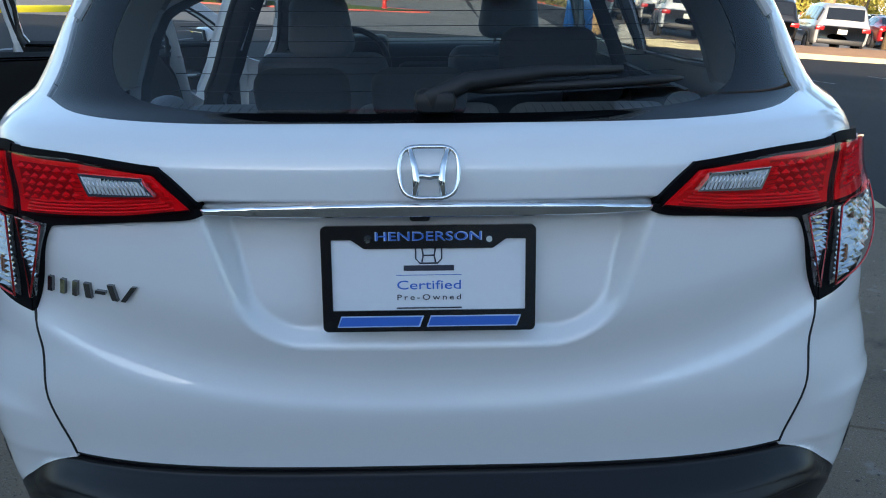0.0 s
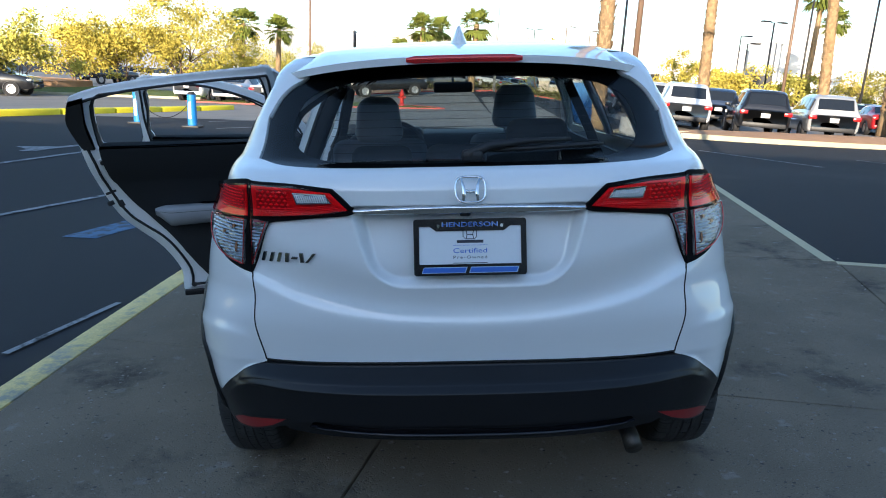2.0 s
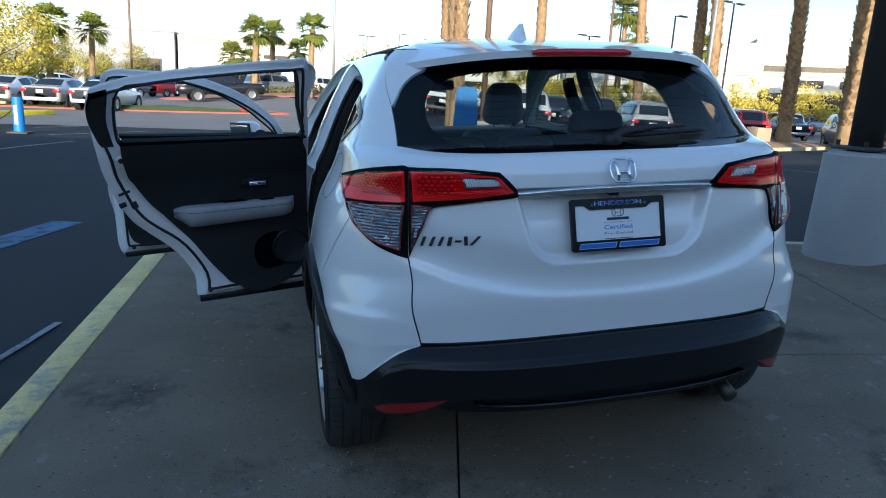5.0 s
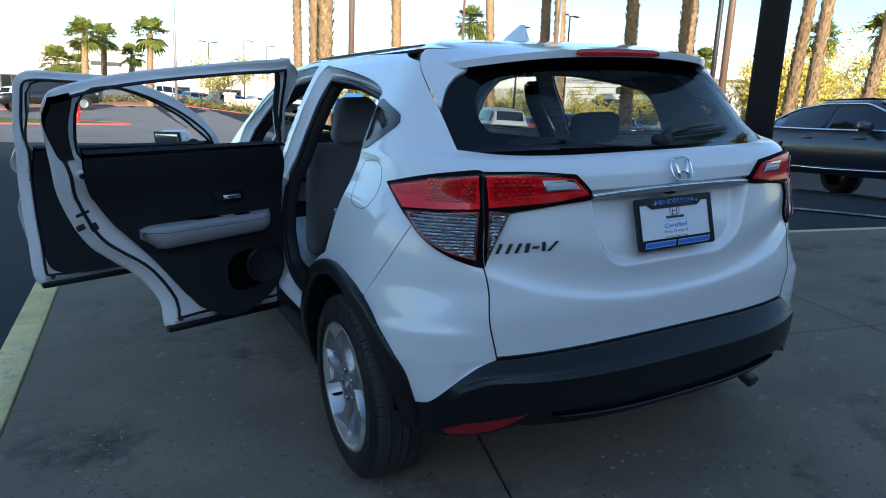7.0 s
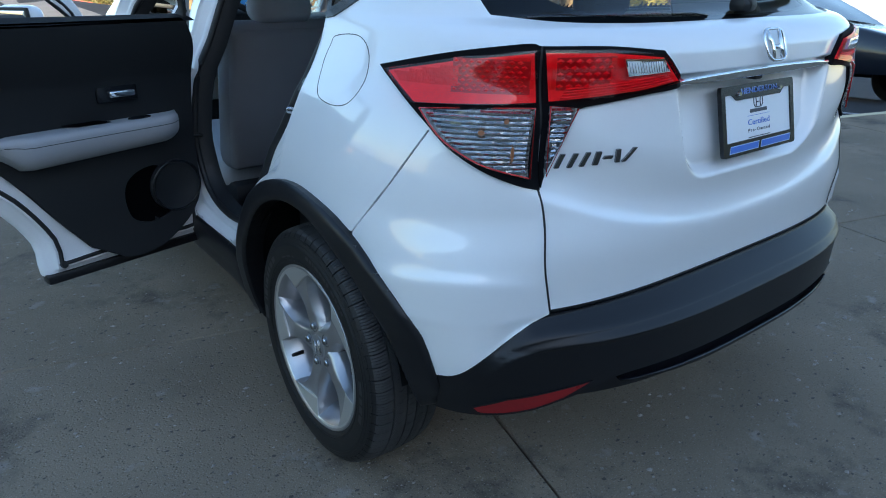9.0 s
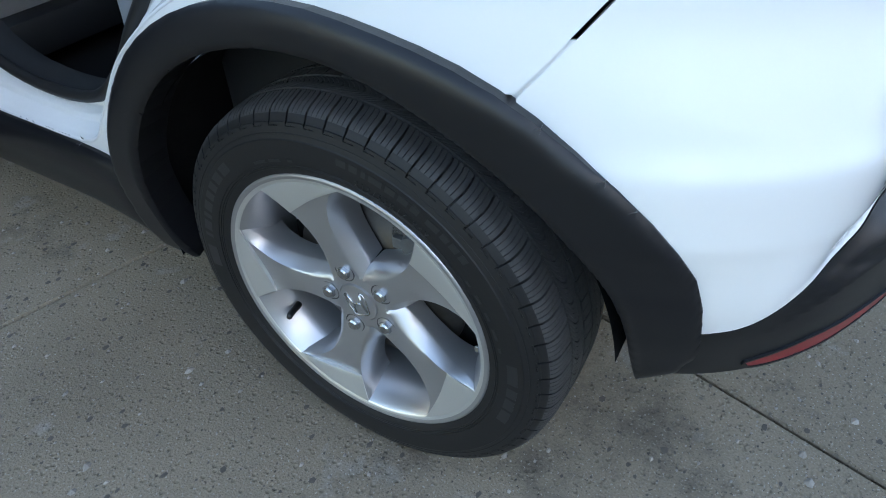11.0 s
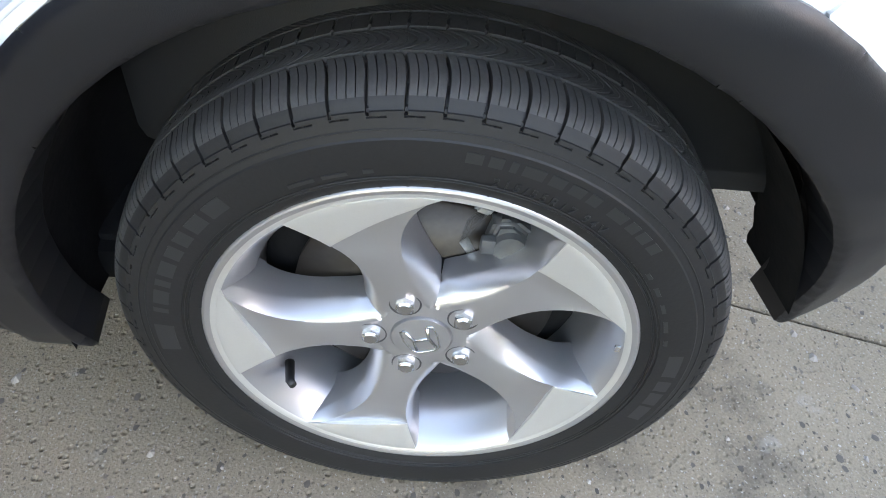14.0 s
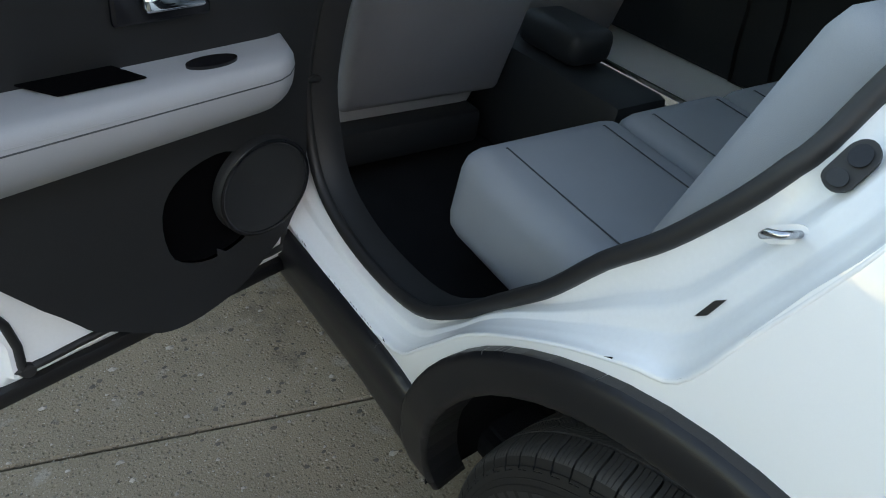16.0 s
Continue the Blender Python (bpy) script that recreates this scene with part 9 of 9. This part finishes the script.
tv, tf = letters("STOP", 0.26, 0.003)
part("lettering", ([(a, -0.016 - c, b + 2.7) for a, b, c in tv], tf), PLATE_FAR, ss, flat=True)

# ---- buildings ----
STUCCO_W = mat("white_stucco", (0.70, 0.68, 0.64), 0.9, vary=0.06, scale=0.6, fine=30, bump=0.004)
STUCCO_G = mat("grey_stucco", (0.33, 0.34, 0.36), 0.9, vary=0.06, scale=0.6, fine=30, bump=0.004)
STUCCO_T = mat("tan_stucco", (0.50, 0.42, 0.33), 0.9, vary=0.06, scale=0.6, fine=30)
ROOFING = mat("pale_roofing", (0.45, 0.44, 0.42), 0.9, vary=0.1)
WIN_DARK = mat("dark_window_glass", (0.015, 0.018, 0.022), 0.06, vary=0.05)


def building(name, label, x, y, turn, blocks, windows, bars=(), zoff=0.0):
    """blocks: (x, depth from the front, width, depth, height, material); windows: (x, z, width, height, panes) on the front."""
    t = thing(name, label, "building", Matrix.Translation((x, y, gz(x, y) + zoff - 0.1)) @ Matrix.Rotation(radians(turn), 4, "Z"))
    for bx, by, w, d, h, m_ in blocks:
        bm = bmesh.new()
        rbox(bm, (bx, by + d / 2, h / 2), (w, d, h), 0.03, None, 1)
        part("wall", bm, m_, t)
        bm = bmesh.new()
        rbox(bm, (bx, by + d / 2, h + 0.12), (w + 0.2, d + 0.2, 0.24), 0.04, None, 1)
        part("parapet", bm, ROOFING, t)
    for wx, wy, z, w, h, n in windows:
        fr = part("window", (lambda b_: rbox(b_, (wx, wy - 0.05, z), (w + 0.24, 0.14, h + 0.24), 0.02, None, 1))(bmesh.new()), CAR_TRIM, t)
        for k in range(n):
            bm = bmesh.new()
            rbox(bm, (wx - w / 2 + w / n * (k + 0.5), wy - 0.115, z), (w / n - 0.10, 0.03, h), 0.005, None, 1)
            part("pane", bm, WIN_DARK, fr)
    for bx, by, z, w, h, m_ in bars:
        bm = bmesh.new()
        rbox(bm, (bx, by - 0.10, z), (w, 0.20, h), 0.02, None, 1)
        part("sign_bar", bm, m_, t, "plain sign bar")
    return t


x_, y_ = polar_at(-6.75, 100)
building("dealership_hall", "grey and white dealership hall across the road", x_, y_, 0, [(-8.6, 0, 17, 24, 7.9, STUCCO_G), (8.0, 1, 15.6, 22, 7.6, STUCCO_W), (26.5, 3, 21, 20, 5.0, STUCCO_W)],
         [(-14.2, 0, 1.8, 3.2, 3.2, 4), (-9.6, 0, 1.8, 3.2, 3.2, 4), (-3.6, 0, 2.4, 3.4, 3.8, 4), (3.2, 1, 1.9, 3.4, 3.2, 3), (7.6, 1, 1.9, 3.4, 3.2, 3), (12.0, 1, 1.9, 3.4, 3.2, 3), (22.0, 3, 1.8, 3.0, 2.6, 3), (29.0, 3, 1.8, 3.0, 2.6, 3)],
         [(-5.0, 0, 5.2, 4.4, 0.6, PLATE_FAR), (13.2, 1, 5.6, 3.6, 0.5, CAR_TRIM), (8.0, 1, 7.5, 15.4, 0.25, STUCCO_T)])
x_, y_ = polar_at(15.0, 118)
building("low_hall", "low tan and white hall behind the lot", x_, y_, -12, [(0, 0, 30, 20, 6.0, STUCCO_T), (26, 3, 22, 20, 7.0, STUCCO_W)], [(-6, 0, 2.2, 5, 2.6, 4), (4, 0, 2.2, 5, 2.6, 4), (24, 3, 3.0, 6, 2.4, 5)], [(10, 0, 4.8, 6, 0.6, CAR_TRIM)])
x_, y_ = polar_at(30.5, 104)
building("showroom", "large pale showroom with a dark window band", x_, y_, -30, [(-24, 4, 26, 30, 7.6, STUCCO_W), (-9.5, 1, 4.0, 30, 8.6, STUCCO_G), (4, 0, 24, 30, 10.8, STUCCO_W), (30, 2, 30, 30, 11.6, STUCCO_W), (-3.5, -1.0, 7.5, 8, 8.4, STUCCO_W)],
         [(22, 2, 7.2, 34, 1.9, 14), (-4, -1, 1.9, 1.2, 1.8, 2), (-2.0, -1, 1.9, 1.2, 1.8, 2), (10, 0, 2.2, 9, 3.0, 8), (28, 2, 2.2, 18, 3.0, 14), (-26, 4, 3.6, 4, 0.9, 3)], [(-9, 1, 3.2, 3.0, 2.4, CAR_TRIM)])
x_, y_ = polar_at(47.6, 95)
building("low_showroom", "low white showroom with a dark sign", x_, y_, -46, [(0, 0, 40, 18, 6.2, STUCCO_W), (0, 0.5, 40.5, 18, 6.6, STUCCO_W)], [(-6, 0, 2.3, 16, 3.6, 10), (12, 0, 2.3, 14, 3.6, 9)], [(-9, 0, 5.4, 4.0, 0.9, CAR_TRIM), (-2, 0, 5.4, 6.5, 0.9, CAR_TRIM)])
x_, y_ = polar_at(10.8, 62)
building("garden_wall", "low tan block wall beside the verge", x_, y_, -14, [(0, 0, 3.0, 0.4, 1.2, STUCCO_T), (-1.6, -0.4, 0.9, 0.9, 1.7, STUCCO_T)], [])
# the dealership behind the camera, whose shade lies over the car
x_, y_ = -13.5, -9.4
building("shade_building", "plain pale dealership building behind the slabs", -15.0, -10.6, 178, [(0, 0, 120, 22, 5.1, STUCCO_W)], [(-30, 0, 2.6, 24, 3.6, 8), (-8, 0, 2.6, 14, 3.6, 5), (10, 0, 2.6, 14, 3.6, 5), (34, 0, 2.6, 24, 3.6, 8)])
# far ridge, the haze of distance put into its pale blue colour
vs, fs = [], []
rn = random.Random(4)
for k in range(121):
    az = -60 + k * 1.2
    h = 26 + 16 * noise.noise((k * 0.09, 0, 0)) + 9 * noise.noise((k * 0.31, 3, 0))
    for r_, z_ in ((1500, -20), (1650, max(h, 4) * 1.9)):
        vs.append((r_ * math.sin(radians(az)), r_ * math.cos(radians(az)), z_))
fs = [[2 * k, 2 * k + 2, 2 * k + 3, 2 * k + 1] for k in range(120)]
tagged(part("backdrop", (vs, fs), mat("haze_tinted_hills", (0.42, 0.45, 0.52), 1.0, vary=0.1, scale=0.01)), "pale hazy desert hills far behind the lot", "hills", kind="structure")
